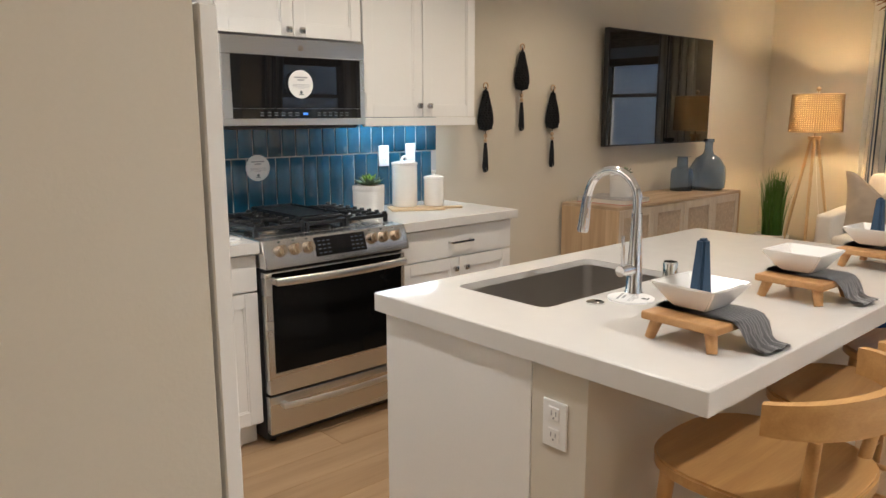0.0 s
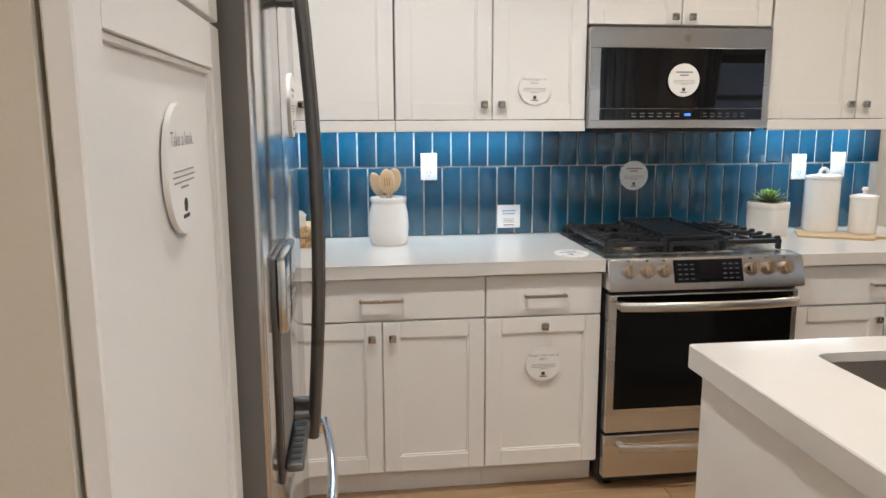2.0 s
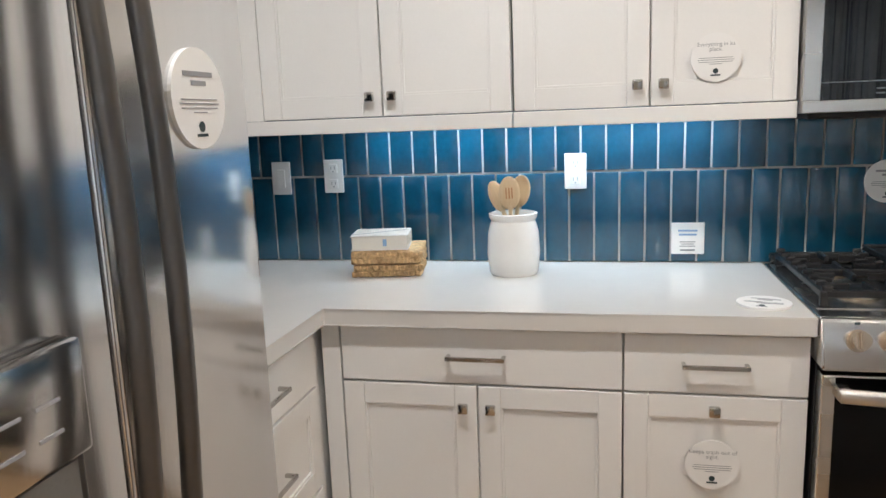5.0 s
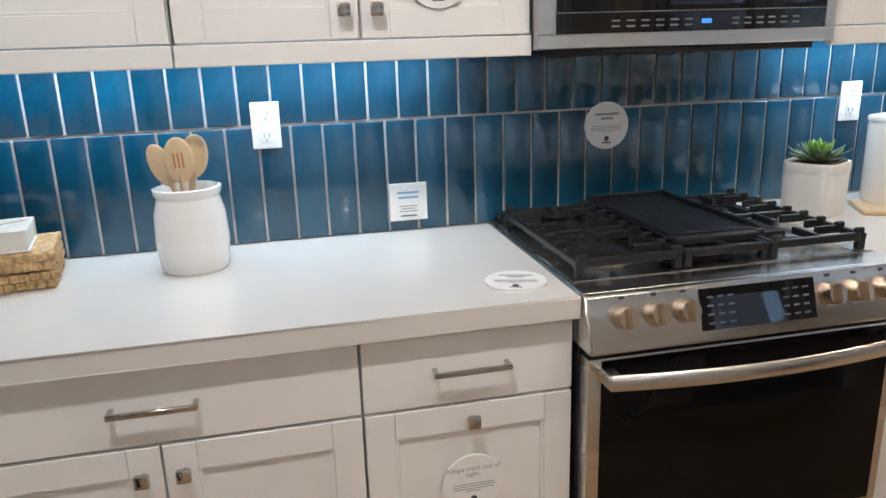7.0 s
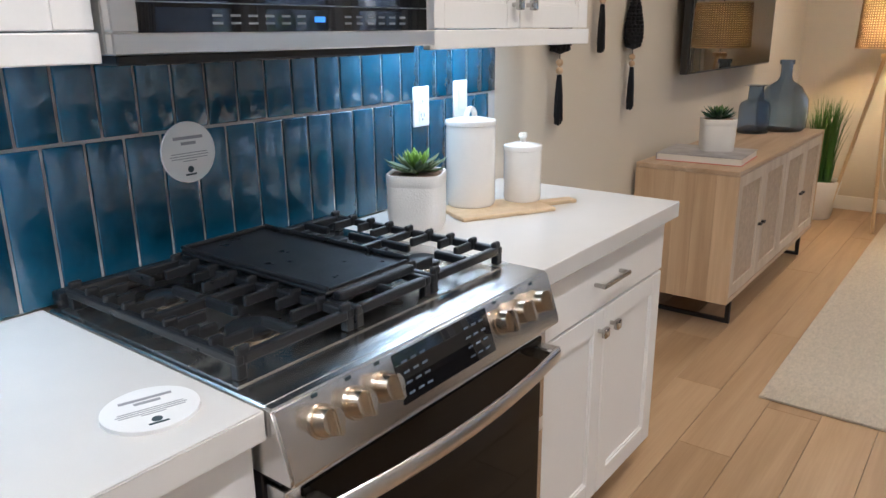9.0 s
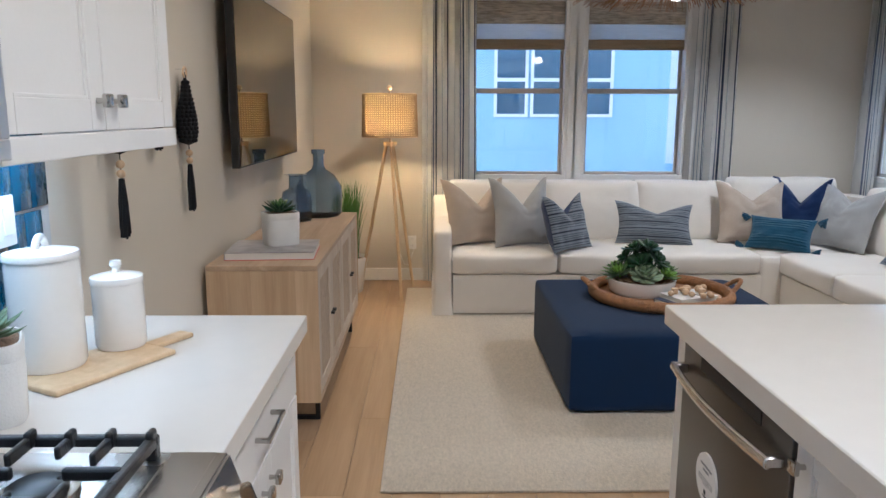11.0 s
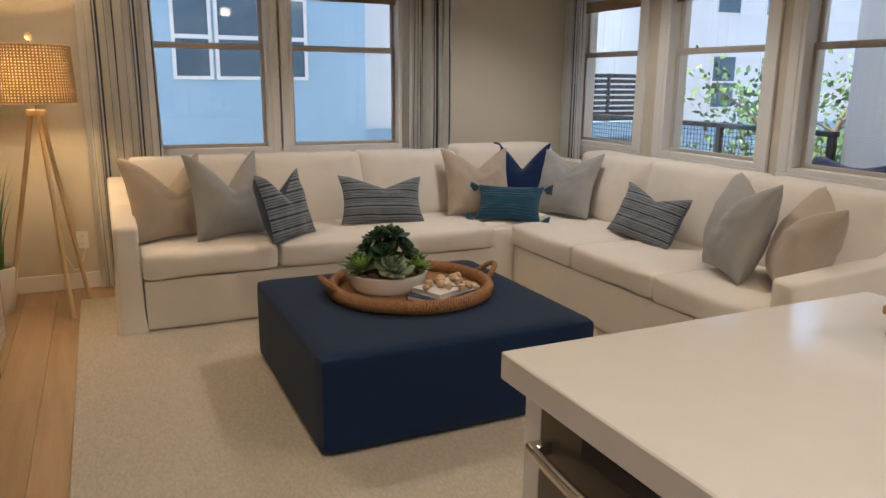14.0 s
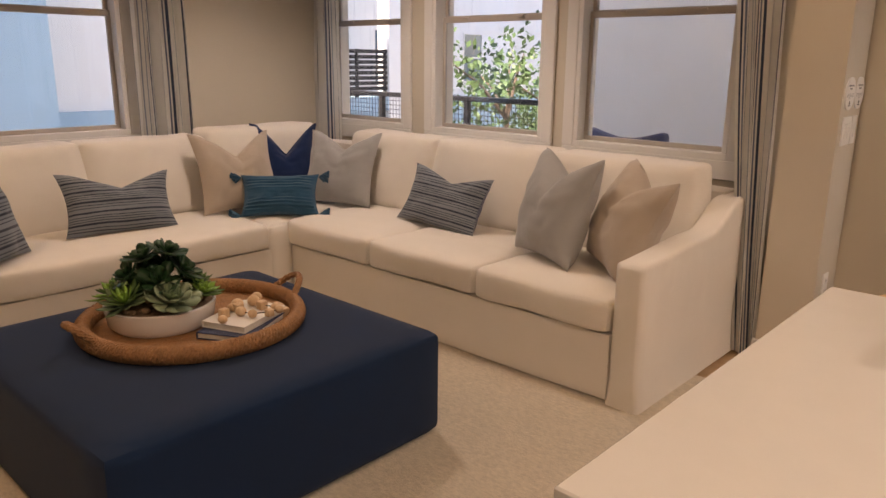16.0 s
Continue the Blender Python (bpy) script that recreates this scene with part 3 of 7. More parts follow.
def curtain(m, w, h, folds, flare=0.0, lean=0.0, group="curtains"):
    """A hanging panel in folds: own x across from its middle, own y into the room, hung from h down to the floor."""
    root = thing("curtain", label="floor-length grey curtain with navy stripes", category="curtain", group=group, m=m)
    bm = bmesh.new()
    uvl = bm.loops.layers.uv.new("cloth")
    nx, nz = folds * 10, 14
    cloth = w * 2.0
    grid = []
    for k in range(nz + 1):
        z = h * k / nz
        t = 1 - k / nz
        ww = w * (1 + flare * t)
        row = []
        for i in range(nx + 1):
            s = i / nx
            ph = 2 * math.pi * folds * s
            amp = 0.030 * (0.75 + 0.5 * noise.noise((s * 3, z * 0.6, w))) 
            x = (s - 0.5) * ww + lean * t + 0.012 * math.sin(ph * 2 + 0.6 * z) + 0.015 * t * noise.noise((s * 5, z, 3.1))
            y = 0.075 + amp * math.sin(ph + 0.25 * math.sin(z * 1.7)) + 0.012 * t * noise.noise((s * 7, z * 2, 9.0))
            row.append((bm.verts.new((x, y, z)), s))
        grid.append(row)
    for k in range(nz):
        for i in range(nx):
            q = (grid[k][i], grid[k][i + 1], grid[k + 1][i + 1], grid[k + 1][i])
            f = bm.faces.new([v for v, _ in q])
            f.smooth = True
            for lp, (_, s) in zip(f.loops, q):
                lp[uvl].uv = (s * cloth, 0)
    bmesh.ops.solidify(bm, geom=bm.faces, thickness=0.003)
    part("panel", bm, CURTAIN, root, smooth=True)
    bm = bmesh.new()
    rod(bm, (-w / 2 - 0.06, 0.075, h + 0.015), (w / 2 + 0.06, 0.075, h + 0.015), 0.010)
    for x in (-w / 2 - 0.06, w / 2 + 0.06):
        box(bm, (x - 0.008, 0.0, h + 0.002), (x + 0.008, 0.084, h + 0.028), 0.003)
    part("rod", bm, IRON, root, "dark curtain rod")
    return root


curtain(pose(EAST - 0.03, 2.83, 0.015, 0, 0, 90), 0.44, 2.50, 5, 0.08)
curtain(pose(EAST - 0.03, 0.60, 0.015, 0, 0, 90), 0.34, 2.50, 4, 0.12)
curtain(pose(7.93, SOUTH + 0.03, 0.015), 0.26, 2.50, 4, 0.35)
curtain(pose(4.69, -0.575, 0.015), 0.26, 2.50, 2, -0.55, -0.14)
# unseen door curtains, drawn shut to keep the door's brightness off the tiles
curtain(pose(3.50, SOUTH + 0.03, 0.015), 1.02, 2.50, 11, 0.02)
curtain(pose(2.44, SOUTH + 0.03, 0.015), 1.02, 2.50, 11, 0.02)

# wall plates
def plate(name, m, w, h, kind, label):
    """A cover plate on a wall, own y out of the wall."""
    root = thing(name, label=label, category="outlet" if kind == "outlet" else "switch", m=m)
    part("cover", B((-w / 2, -0.007, -h / 2), (w / 2, 0, h / 2), 0.003, 2), PLASTIC, root)
    n = max(1, round(w / 0.07))
    for k in range(n):
        cx = (k - (n - 1) / 2) * 0.046
        if kind == "outlet":
            for z in (-0.027, 0.027):
                soc = part("socket", B((cx - 0.016, -0.0095, z - 0.017), (cx + 0.016, -0.006, z + 0.017), 0.002), PLASTIC, root)
                bm = bmesh.new()
                box(bm, (cx - 0.008, -0.0105, z - 0.004), (cx - 0.0055, -0.0094, z + 0.008))
                box(bm, (cx + 0.0055, -0.0105, z - 0.004), (cx + 0.008, -0.0094, z + 0.008))
                rod(bm, (cx, -0.0105, z - 0.010), (cx, -0.0094, z - 0.010), 0.003, seg=8)
                part("slots", bm, INK, soc, "grey slots")
        else:
            part("rocker", B((cx - 0.016, -0.011, -0.032), (cx + 0.016, -0.006, 0.032), 0.002), PLASTIC, root)
    return root


OUT = "white duplex wall outlet"
plate("wall_outlet", pose(EAST, 3.16, 0.34, 0, 0, -90), 0.075, 0.12, "outlet", OUT + " by the floor lamp")
plate("wall_outlet", pose(4.27, -0.62, 0.395, 0, 0, -90), 0.075, 0.12, "outlet", OUT + " low on the wall pier")
plate("light_switch", pose(4.27, -0.600, 1.105, 0, 0, -90), 0.12, 0.125, "switch", "white double rocker light switch")
plate("light_switch", pose(4.27, -0.712, 1.105, 0, 0, -90), 0.075, 0.125, "switch", "white single rocker light switch")

# unseen recessed ceiling lights, added where the fill beams start
for x, y, *_ in FILL_DOWNLIGHTS:
    root = thing("recessed_light", (x, y, TOP - 0.012), "round white recessed ceiling light, unseen, added to light the room", "ceiling light", "recessed ceiling lights")
    bm = lathe(bmesh.new(), [(0.062, 0.010), (0.064, 0.0), (0.09, 0.002), (0.092, 0.0115)], (x, y, TOP - 0.012), 32)
    part("trim_ring", bm, TRIM, root, smooth=True)
    bm = lathe(bmesh.new(), [(0.0, 0.0), (0.061, 0.0), (0.061, 0.003), (0.0, 0.003)], (x, y, TOP - 0.006), 24)
    part("diffuser", bm, glow("lamp_diffuser", (1.0, 0.82, 0.6), 6.0) if "lamp_diffuser" not in bpy.data.materials else bpy.data.materials["lamp_diffuser"], root)

# ---- outside ----
solo("ground", B((-400, -400, -3.4), (400, 400, -3.3)), ASPHALT, "grey paved ground between the houses", "ground", **structure)


def facade_window(parent, m, w, h, up=0.0):
    """A white-trimmed window on a far wall; own y out of the wall."""
    bm = bmesh.new()
    t = 0.05
    for a, b in (((-w / 2 - t, -0.03, -t), (w / 2 + t, 0.0, 0)), ((-w / 2 - t, -0.03, h), (w / 2 + t, 0, h + t)), ((-w / 2 - t, -0.03, 0), (-w / 2, 0, h)), ((w / 2, -0.03, 0), (w / 2 + t, 0, h)), ((-w / 2, -0.025, h / 2 - 0.03), (w / 2, 0, h / 2 + 0.03))):
        box(bm, a, b)
    bmesh.ops.transform(bm, matrix=m, verts=bm.verts)
    fr = part("window", bm, TRIM, parent, "white window frame")
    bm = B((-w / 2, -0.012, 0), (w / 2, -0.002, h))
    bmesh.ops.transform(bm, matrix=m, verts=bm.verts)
    part("pane", bm, SKYGLASS, fr, "dark glass with reflected sky blue painted in")


house = thing("house", (14, 2, -3.3), "grey-blue stucco house with white-trimmed windows", "house")
part("wall", B((14.0, -0.93, -3.3), (22, 14, 6.0)), STUCCO, house, "grey-blue stucco wall")
part("side_wall", B((14.6, -3.5, -3.3), (22, -0.93, 6.0)), STUCCOW, house, "white stucco wall")
part("plinth", B((14.5, -3.5, -3.3), (14.6, -0.93, 0.6)), STUCCO, house, "grey-blue stucco plinth")
part("roof", B((13.7, -3.8, 6.0), (22.3, 14.3, 6.25)), STUCCOW, house, "flat white parapet")
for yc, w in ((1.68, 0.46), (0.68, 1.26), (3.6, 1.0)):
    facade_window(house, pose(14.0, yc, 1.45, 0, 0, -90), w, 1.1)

white = thing("house", (9.5, -16, -3.3), "white stucco house with small windows in full sun", "house")
part("wall", B((0, -24, -3.3), (12.5, -15, 5.2)), STUCCOW, white, "white stucco wall")
part("roof", B((-0.3, -24, 5.2), (12.8, -14.7, 5.45)), STUCCOW, white, "flat white parapet")
for x in (11.6, 10.2, 8.6, 7.0, 5.4):
    for z in (0.4, 3.1):
        facade_window(white, pose(x, -15.0, z, 0, 0, 180), 0.75, 1.3)
tower = thing("house", (25, -14, -3.3), "white stucco house with a slatted balcony", "house")
part("wall", B((20.0, -24, -3.3), (30, -6.5, 6.0)), STUCCOW, tower, "white stucco wall")
part("plinth", B((19.9, -24, -3.3), (20.0, -6.5, 0.2)), STUCCO, tower, "grey-blue stucco plinth")
for y, z in ((-9.0, 0.7), (-12.6, 0.7), (-14.6, 0.7), (-16.6, 0.7), (-9.0, 3.5), (-12.6, 3.5), (-14.6, 3.5), (-16.6, 3.5)):
    facade_window(tower, pose(20.0, y, z, 0, 0, -90), 0.9, 1.5)
bal = thing("slatted_balcony", (19.2, -9.7, 0.05), "dark slatted balcony rail on a white house", "balcony")
for k in range(9):
    part("slat", B((18.5, -11.25, 0.42 + 0.138 * k), (18.54, -8.15, 0.52 + 0.138 * k)), IRON, bal)
for y in (-11.2, -10.2, -9.2, -8.2):
    part("post", B((18.541, y - 0.04, 0.38), (18.60, y + 0.04, 1.64)), IRON, bal)
part("slab", B((18.5, -11.30, 0.0), (19.89, -8.10, 0.38)), STUCCO, bal, "grey-blue slab")
part("column", B((18.5, -11.75, -3.3), (18.95, -11.31, 6.0)), STUCCOW, bal, "white stucco column")
part("column", B((18.5, -8.09, -3.3), (18.95, -7.65, 6.0)), STUCCOW, bal, "white stucco column")

# own house: wing closing the balcony, its floor and railing
wing = thing("house_wing", (4.2, -3.8, -3.3), "white stucco wing of the house beside the balcony", "house")
part("wall", B((-2.0, -4.6, -3.3), (7.06, -3.0, 5.5)), STUCCOW, wing, "white stucco wall")
deck = solo("balcony_floor", B((-2.0, -2.99, -0.30), (12.0, -1.02, -0.06)), ASPHALT, "grey balcony floor slab", "balcony", **structure)
rail = thing("balcony_railing", (9.4, -2.95, -0.06), "dark metal balcony railing with wire mesh", "railing")
part("top_rail", B((7.08, -2.98, 0.97), (11.9, -2.90, 1.02), 0.006), IRON, rail)
part("bottom_rail", B((7.08, -2.96, 0.06), (11.9, -2.92, 0.10), 0.004), IRON, rail)
for x in (7.12, 8.45, 9.75, 11.1):
    part("post", B((x - 0.03, -2.97, -0.06), (x + 0.03, -2.91, 0.97), 0.004), IRON, rail)
bm = bmesh.new()
for k in range(95):
    x = 7.12 + 0.05 * k
    box(bm, (x - 0.0025, -2.942, 0.10), (x + 0.0025, -2.938, 0.97))
for k in range(17):
    z = 0.13 + 0.05 * k
    box(bm, (7.1, -2.938, z - 0.0025), (11.88, -2.934, z + 0.0025))
tagged(part("wire_mesh", bm, IRON, rail, "black wire mesh"), kind="stuff")


ch = thing("patio_chair", (5.72, -1.5, -0.06), "black metal patio chair with a navy back cushion", "chair")
for x in (5.44, 6.0):
    for y in (-1.25, -1.78):
        part("leg", B((x - 0.015, y - 0.015, -0.06), (x + 0.015, y + 0.015, 0.36 if y < -1.5 else 0.86), 0.003), IRON, ch)
part("seat", B((5.425, -1.80, 0.36), (6.015, -1.235, 0.39), 0.006), IRON, ch)
part("seat_cushion", S((5.45, -1.78, 0.391), (5.99, -1.34, 0.49), 0.03, 0.01), NAVYP, ch, "navy seat cushion", smooth=True)
bm = S((5.44, -1.39, 0.49), (6.0, -1.27, 0.90), 0.035, 0.012, 10)
for v in bm.verts:
    v.co.z += 0.075 * (abs(v.co.x - 5.72) / 0.28) ** 1.6 * max(0, (v.co.z - 0.6) / 0.3)
part("back_cushion", bm, NAVYP, ch, "navy back cushion", smooth=True)


def tree(x, y, base, height, spread, seed):
    rnd = random.Random(seed)
    root = thing("tree", (x, y, base), "slim young tree with light green leaves", "tree")
    bm = bmesh.new()
    tips = []
    trunk = [Vector((x + 0.1 * math.sin(k), y + 0.08 * math.cos(k * 1.3), base + height * 0.6 * k / 5)) for k in range(6)]
    tube(bm, trunk, [0.09 - 0.011 * k for k in range(6)], 8)
    for k in range(16):
        p = trunk[2 + k % 4]
        d = Vector((rnd.uniform(-1, 1), rnd.uniform(-1, 1), rnd.uniform(0.3, 1.0))).normalized()
        q = p + d * spread * rnd.uniform(0.6, 1.0)
        tube(bm, [p, (p + q) / 2 + Vector((0, 0, 0.1)), q], [0.03, 0.02, 0.008], 6)
        tips += [q, (p + q) / 2, p.lerp(q, 0.75)]
    part("trunk", bm, BARK, root, smooth=True)
    verts, faces = [], []
    for t in tips:
        for _ in range(60):
            c = t + Vector((rnd.gauss(0, 0.26), rnd.gauss(0, 0.26), rnd.gauss(0, 0.22)))
            u = Vector((rnd.uniform(-1, 1), rnd.uniform(-1, 1), rnd.uniform(-1, 1))).normalized()
            v = u.orthogonal().normalized()
            s = rnd.uniform(0.035, 0.07)
            i = len(verts)
            verts += [c - u * s, c + v * s * 0.5, c + u * s, c - v * s * 0.5]
            faces.append((i, i + 1, i + 2, i + 3))
    me = bpy.data.meshes.new("crown")
    me.from_pydata(verts, [], faces)
    me.materials.append(FOLIAGE)
    ob = new("crown", me)
    ob.parent = root
    me.transform(Matrix.Translation(-Vector((x, y, base))))
    ob["kind"] = "stuff"
    return root


tree(9.7, -5.2, -3.3, 6.5, 1.15, 3)
tree(11.0, -8.0, -3.3, 6.6, 1.2, 5)

# ---- kitchen ----
CT = 0.915
FACE = 3.365
RX0, RX1 = 2.10, 2.862


def knob(parent, x, y, z, d=(0, -1, 0)):
    """A square chrome knob standing out along d."""
    d = Vector(d)
    bm = bmesh.new()
    rod(bm, (x, y, z), Vector((x, y, z)) + d * 0.016, 0.006, 0.005, 10)
    c = Vector((x, y, z)) + d * 0.022
    box(bm, c - Vector((0.014, 0.014, 0.014)) + abs(d.x) * Vector((0.007, 0, 0)) + abs(d.y) * Vector((0, 0.007, 0)), c + Vector((0.014, 0.014, 0.014)) - abs(d.x) * Vector((0.007, 0, 0)) - abs(d.y) * Vector((0, 0.007, 0)), 0.004, 2)
    return part("knob", bm, PULL, parent, "square chrome knob", smooth=True)


def pull(parent, p, q, d=(0, -1, 0)):
    """A flat bar pull between two feet."""
    p, q, d = Vector(p), Vector(q), Vector(d)
    bm = bmesh.new()
    side = (q - p).normalized() * 0.005
    for e in (p, q):
        a, b = e - side - Vector((0, 0, 0.005)), e + side + Vector((0, 0, 0.005)) + d * 0.030
        box(bm, [min(a[i], b[i]) for i in range(3)], [max(a[i], b[i]) for i in range(3)], 0.0015)
    a, b = p - side + d * 0.026 - Vector((0, 0, 0.006)), q + side + d * 0.034 + Vector((0, 0, 0.006))
    box(bm, [min(a[i], b[i]) for i in range(3)], [max(a[i], b[i]) for i in range(3)], 0.002)
    return part("handle", bm, PULL, parent, "chrome bar pull", smooth=True)


ALONG_Y = Matrix(((0, -1, 0, 0), (1, 0, 0, 0), (0, 0, 1, 0), (0, 0, 0, 1)))


def front(parent, name, x0, x1, z0, z1, m, rail=0.06, flat=False, t=0.02):
    """A cabinet front in own metres (x across, y into the cabinet from 0), placed by m: a flat slab, or a recessed panel with stiles and rails."""
    def piece(nm, bm, par):
        bmesh.ops.transform(bm, matrix=m, verts=bm.verts)
        return part(nm, bm, CAB, par)
    if flat:
        return piece(name, B((x0, 0, z0), (x1, t, z1), 0.002), parent)
    bm = B((x0 + rail - 0.002, 0.009, z0 + rail - 0.002), (x1 - rail + 0.002, t - 0.001, z1 - rail + 0.002))
    s = 0.007
    d = piece(name, bm, parent)
    bm = bmesh.new()
    for a, b in (((x0 + rail, 0.004, z0 + rail), (x0 + rail + s, 0.010, z1 - rail)), ((x1 - rail - s, 0.004, z0 + rail), (x1 - rail, 0.010, z1 - rail)), ((x0 + rail + s, 0.004, z1 - rail - s), (x1 - rail - s, 0.010, z1 - rail)), ((x0 + rail + s, 0.004, z0 + rail), (x1 - rail - s, 0.010, z0 + rail + s))):
        box(bm, a, b, 0.001)
    piece("bead", bm, d)
    for a, b in ((x0, x0 + rail), (x1 - rail, x1)):
        piece("stile", B((a, 0, z0), (b, t, z1), 0.0018), d)
    for a, b in ((z1 - rail, z1), (z0, z0 + rail)):
        piece("rail", B((x0 + rail + 0.0004, 0.0003, a), (x1 - rail - 0.0004, t, b), 0.0012), d)
    return d


G = 0.0025


def base_cabinet(x0, x1, doors, label, pulls=True, knob_top=False):
    c = thing("base_cabinet", ((x0 + x1) / 2, 3.68, 0), label, "cabinet", "kitchen base cabinets")
    part("body", B((x0 + 0.001, FACE + 0.021, 0.10), (x1 - 0.001, 3.985, 0.866)), CAB, c)
    part("toe_kick", B((x0 + 0.001, FACE + 0.075, 0.0), (x1 - 0.001, FACE + 0.09, 0.099)), CAB, c)
    d = front(c, "drawer", x0 + G, x1 - G, 0.704, 0.858, Matrix.Translation((0, FACE, 0)), flat=True)
    xm = (x0 + x1) / 2
    pull(d, (xm - 0.075, FACE, 0.782), (xm + 0.075, FACE, 0.782))
    w = (x1 - x0) / doors
    for k in range(doors):
        a, b = x0 + w * k + G, x0 + w * (k + 1) - G
        dr = front(c, "door", a, b, 0.112, 0.697, Matrix.Translation((0, FACE, 0)))
        if knob_top:
            knob(dr, (a + b) / 2, FACE, 0.665)
        else:
            knob(dr, b - 0.035 if k == 0 and doors == 2 else a + 0.035, FACE, 0.64)
    return c


base_cabinet(0.885, 1.650, 2, "white shaker base cabinet with drawer over two doors")
base_cabinet(1.650, 2.094, 1, "white shaker pull-out cabinet with a drawer above", knob_top=True)
base_cabinet(2.868, 3.660, 2, "white shaker base cabinet at the counter's end")
# corner filler and the short run beside the refrigerator
c = thing("base_cabinet", (0.54, 3.2, 0), "white corner base cabinet with drawers beside the refrigerator", "cabinet", "kitchen base cabinets")
part("body", B((WEST + 0.004, 2.652, 0.10), (0.808, 3.985, 0.866)), CAB, c)
part("toe_kick", B((0.745, 2.652, 0), (0.76, 3.42, 0.099)), CAB, c)
part("filler", B((0.829, FACE + 0.002, 0.10), (0.882, FACE + 0.02, 0.864), 0.001), CAB, c)


for z0, z1 in ((0.704, 0.858), (0.41, 0.697), (0.112, 0.403)):
    d = front(c, "drawer", 2.655, FACE - 0.05, z0, z1, Matrix.Translation((0.829, 0, 0)) @ ALONG_Y, flat=z0 > 0.6)
    pull(d, (0.829, 2.93, (z0 + z1) / 2), (0.829, 3.08, (z0 + z1) / 2), (1, 0, 0))

# counters
bm = bmesh.new()
pts = [(WEST + 0.002, 2.645), (0.852, 2.645), (0.852, 3.335), (RX0 - 0.003, 3.335), (RX0 - 0.003, 3.988), (WEST + 0.002, 3.988)]
lo = [bm.verts.new((x, y, CT - 0.048)) for x, y in pts]
hi = [bm.verts.new((x, y, CT)) for x, y in pts]
bm.faces.new(lo[::-1])
bm.faces.new(hi)
for i in range(len(pts)):
    j = (i + 1) % len(pts)
    bm.faces.new((lo[i], lo[j], hi[j], hi[i]))
bmesh.ops.bevel(bm, geom=list(bm.edges), offset=0.003, segments=2, affect="EDGES")
solo("worktop", bm, QUARTZ, "thick white quartz worktop in an L round the corner", "worktop")
solo("worktop", B((RX1 + 0.003, 3.335, CT - 0.048), (3.688, 3.988, CT), 0.003, 2), QUARTZ, "thick white quartz worktop beside the range", "worktop")


def upper_cabinet(x0, x1, z0, z1, doors, label, rail=True, x_body0=None, knobs=(0.06,)):
    y = 3.655
    c = thing("wall_cabinet", ((x0 + x1) / 2, 3.82, z0), label, "cabinet", "kitchen wall cabinets")
    part("body", B(((x_body0 if x_body0 is not None else x0) + 0.001, y + 0.021, z0 + 0.002), (x1 - 0.001, 3.998, z1)), CAB, c)
    if x_body0 is not None:
        part("filler", B((x_body0 + 0.001, y + 0.004, z0), (x0 - 0.001, y + 0.020, z1)), CAB, c)
    if rail:
        part("light_rail", B(((x_body0 if x_body0 is not None else x0) - 0.0, y - 0.006, z0 - 0.045), (x1, y + 0.016, z0 - 0.001), 0.002), CAB, c)
        part("side_rail", B((x1 - 0.016, y + 0.018, z0 - 0.045), (x1, 3.98, z0 - 0.001), 0.002), CAB, c)
    part("crown", B(((x_body0 if x_body0 is not None else x0), y - 0.012, z1 + 0.001), (x1, 3.998, z1 + 0.07), 0.006), CAB, c)
    w = (x1 - x0) / doors
    for k in range(doors):
        a, b = x0 + w * k + G, x0 + w * (k + 1) - G
        dr = front(c, "door", a, b, z0 + 0.002, z1 - 0.002, Matrix.Translation((0, y, 0)))
        knob(dr, b - 0.032 if k % 2 == 0 else a + 0.032, y, z0 + knobs[0])
    return c


upper_cabinet(0.568, 1.342, 1.422, 2.40, 2, "white shaker wall cabinet with chrome knobs", x_body0=0.480)
upper_cabinet(1.346, 2.102, 1.422, 2.40, 2, "white shaker wall cabinet with a round sign")
upper_cabinet(2.104, 2.868, 1.79, 2.40, 2, "white shaker cabinet above the microwave", rail=False, knobs=(0.03,))
upper_cabinet(2.874, 3.656, 1.422, 2.40, 2, "white shaker wall cabinet at the end of the run")


def bars(bm, cx, z, y, widths, h, gap):
    for k, w in enumerate(widths):
        box(bm, (cx - w / 2, y - 0.0006, z - k * gap - h / 2), (cx + w / 2, y, z - k * gap + h / 2))
    return bm


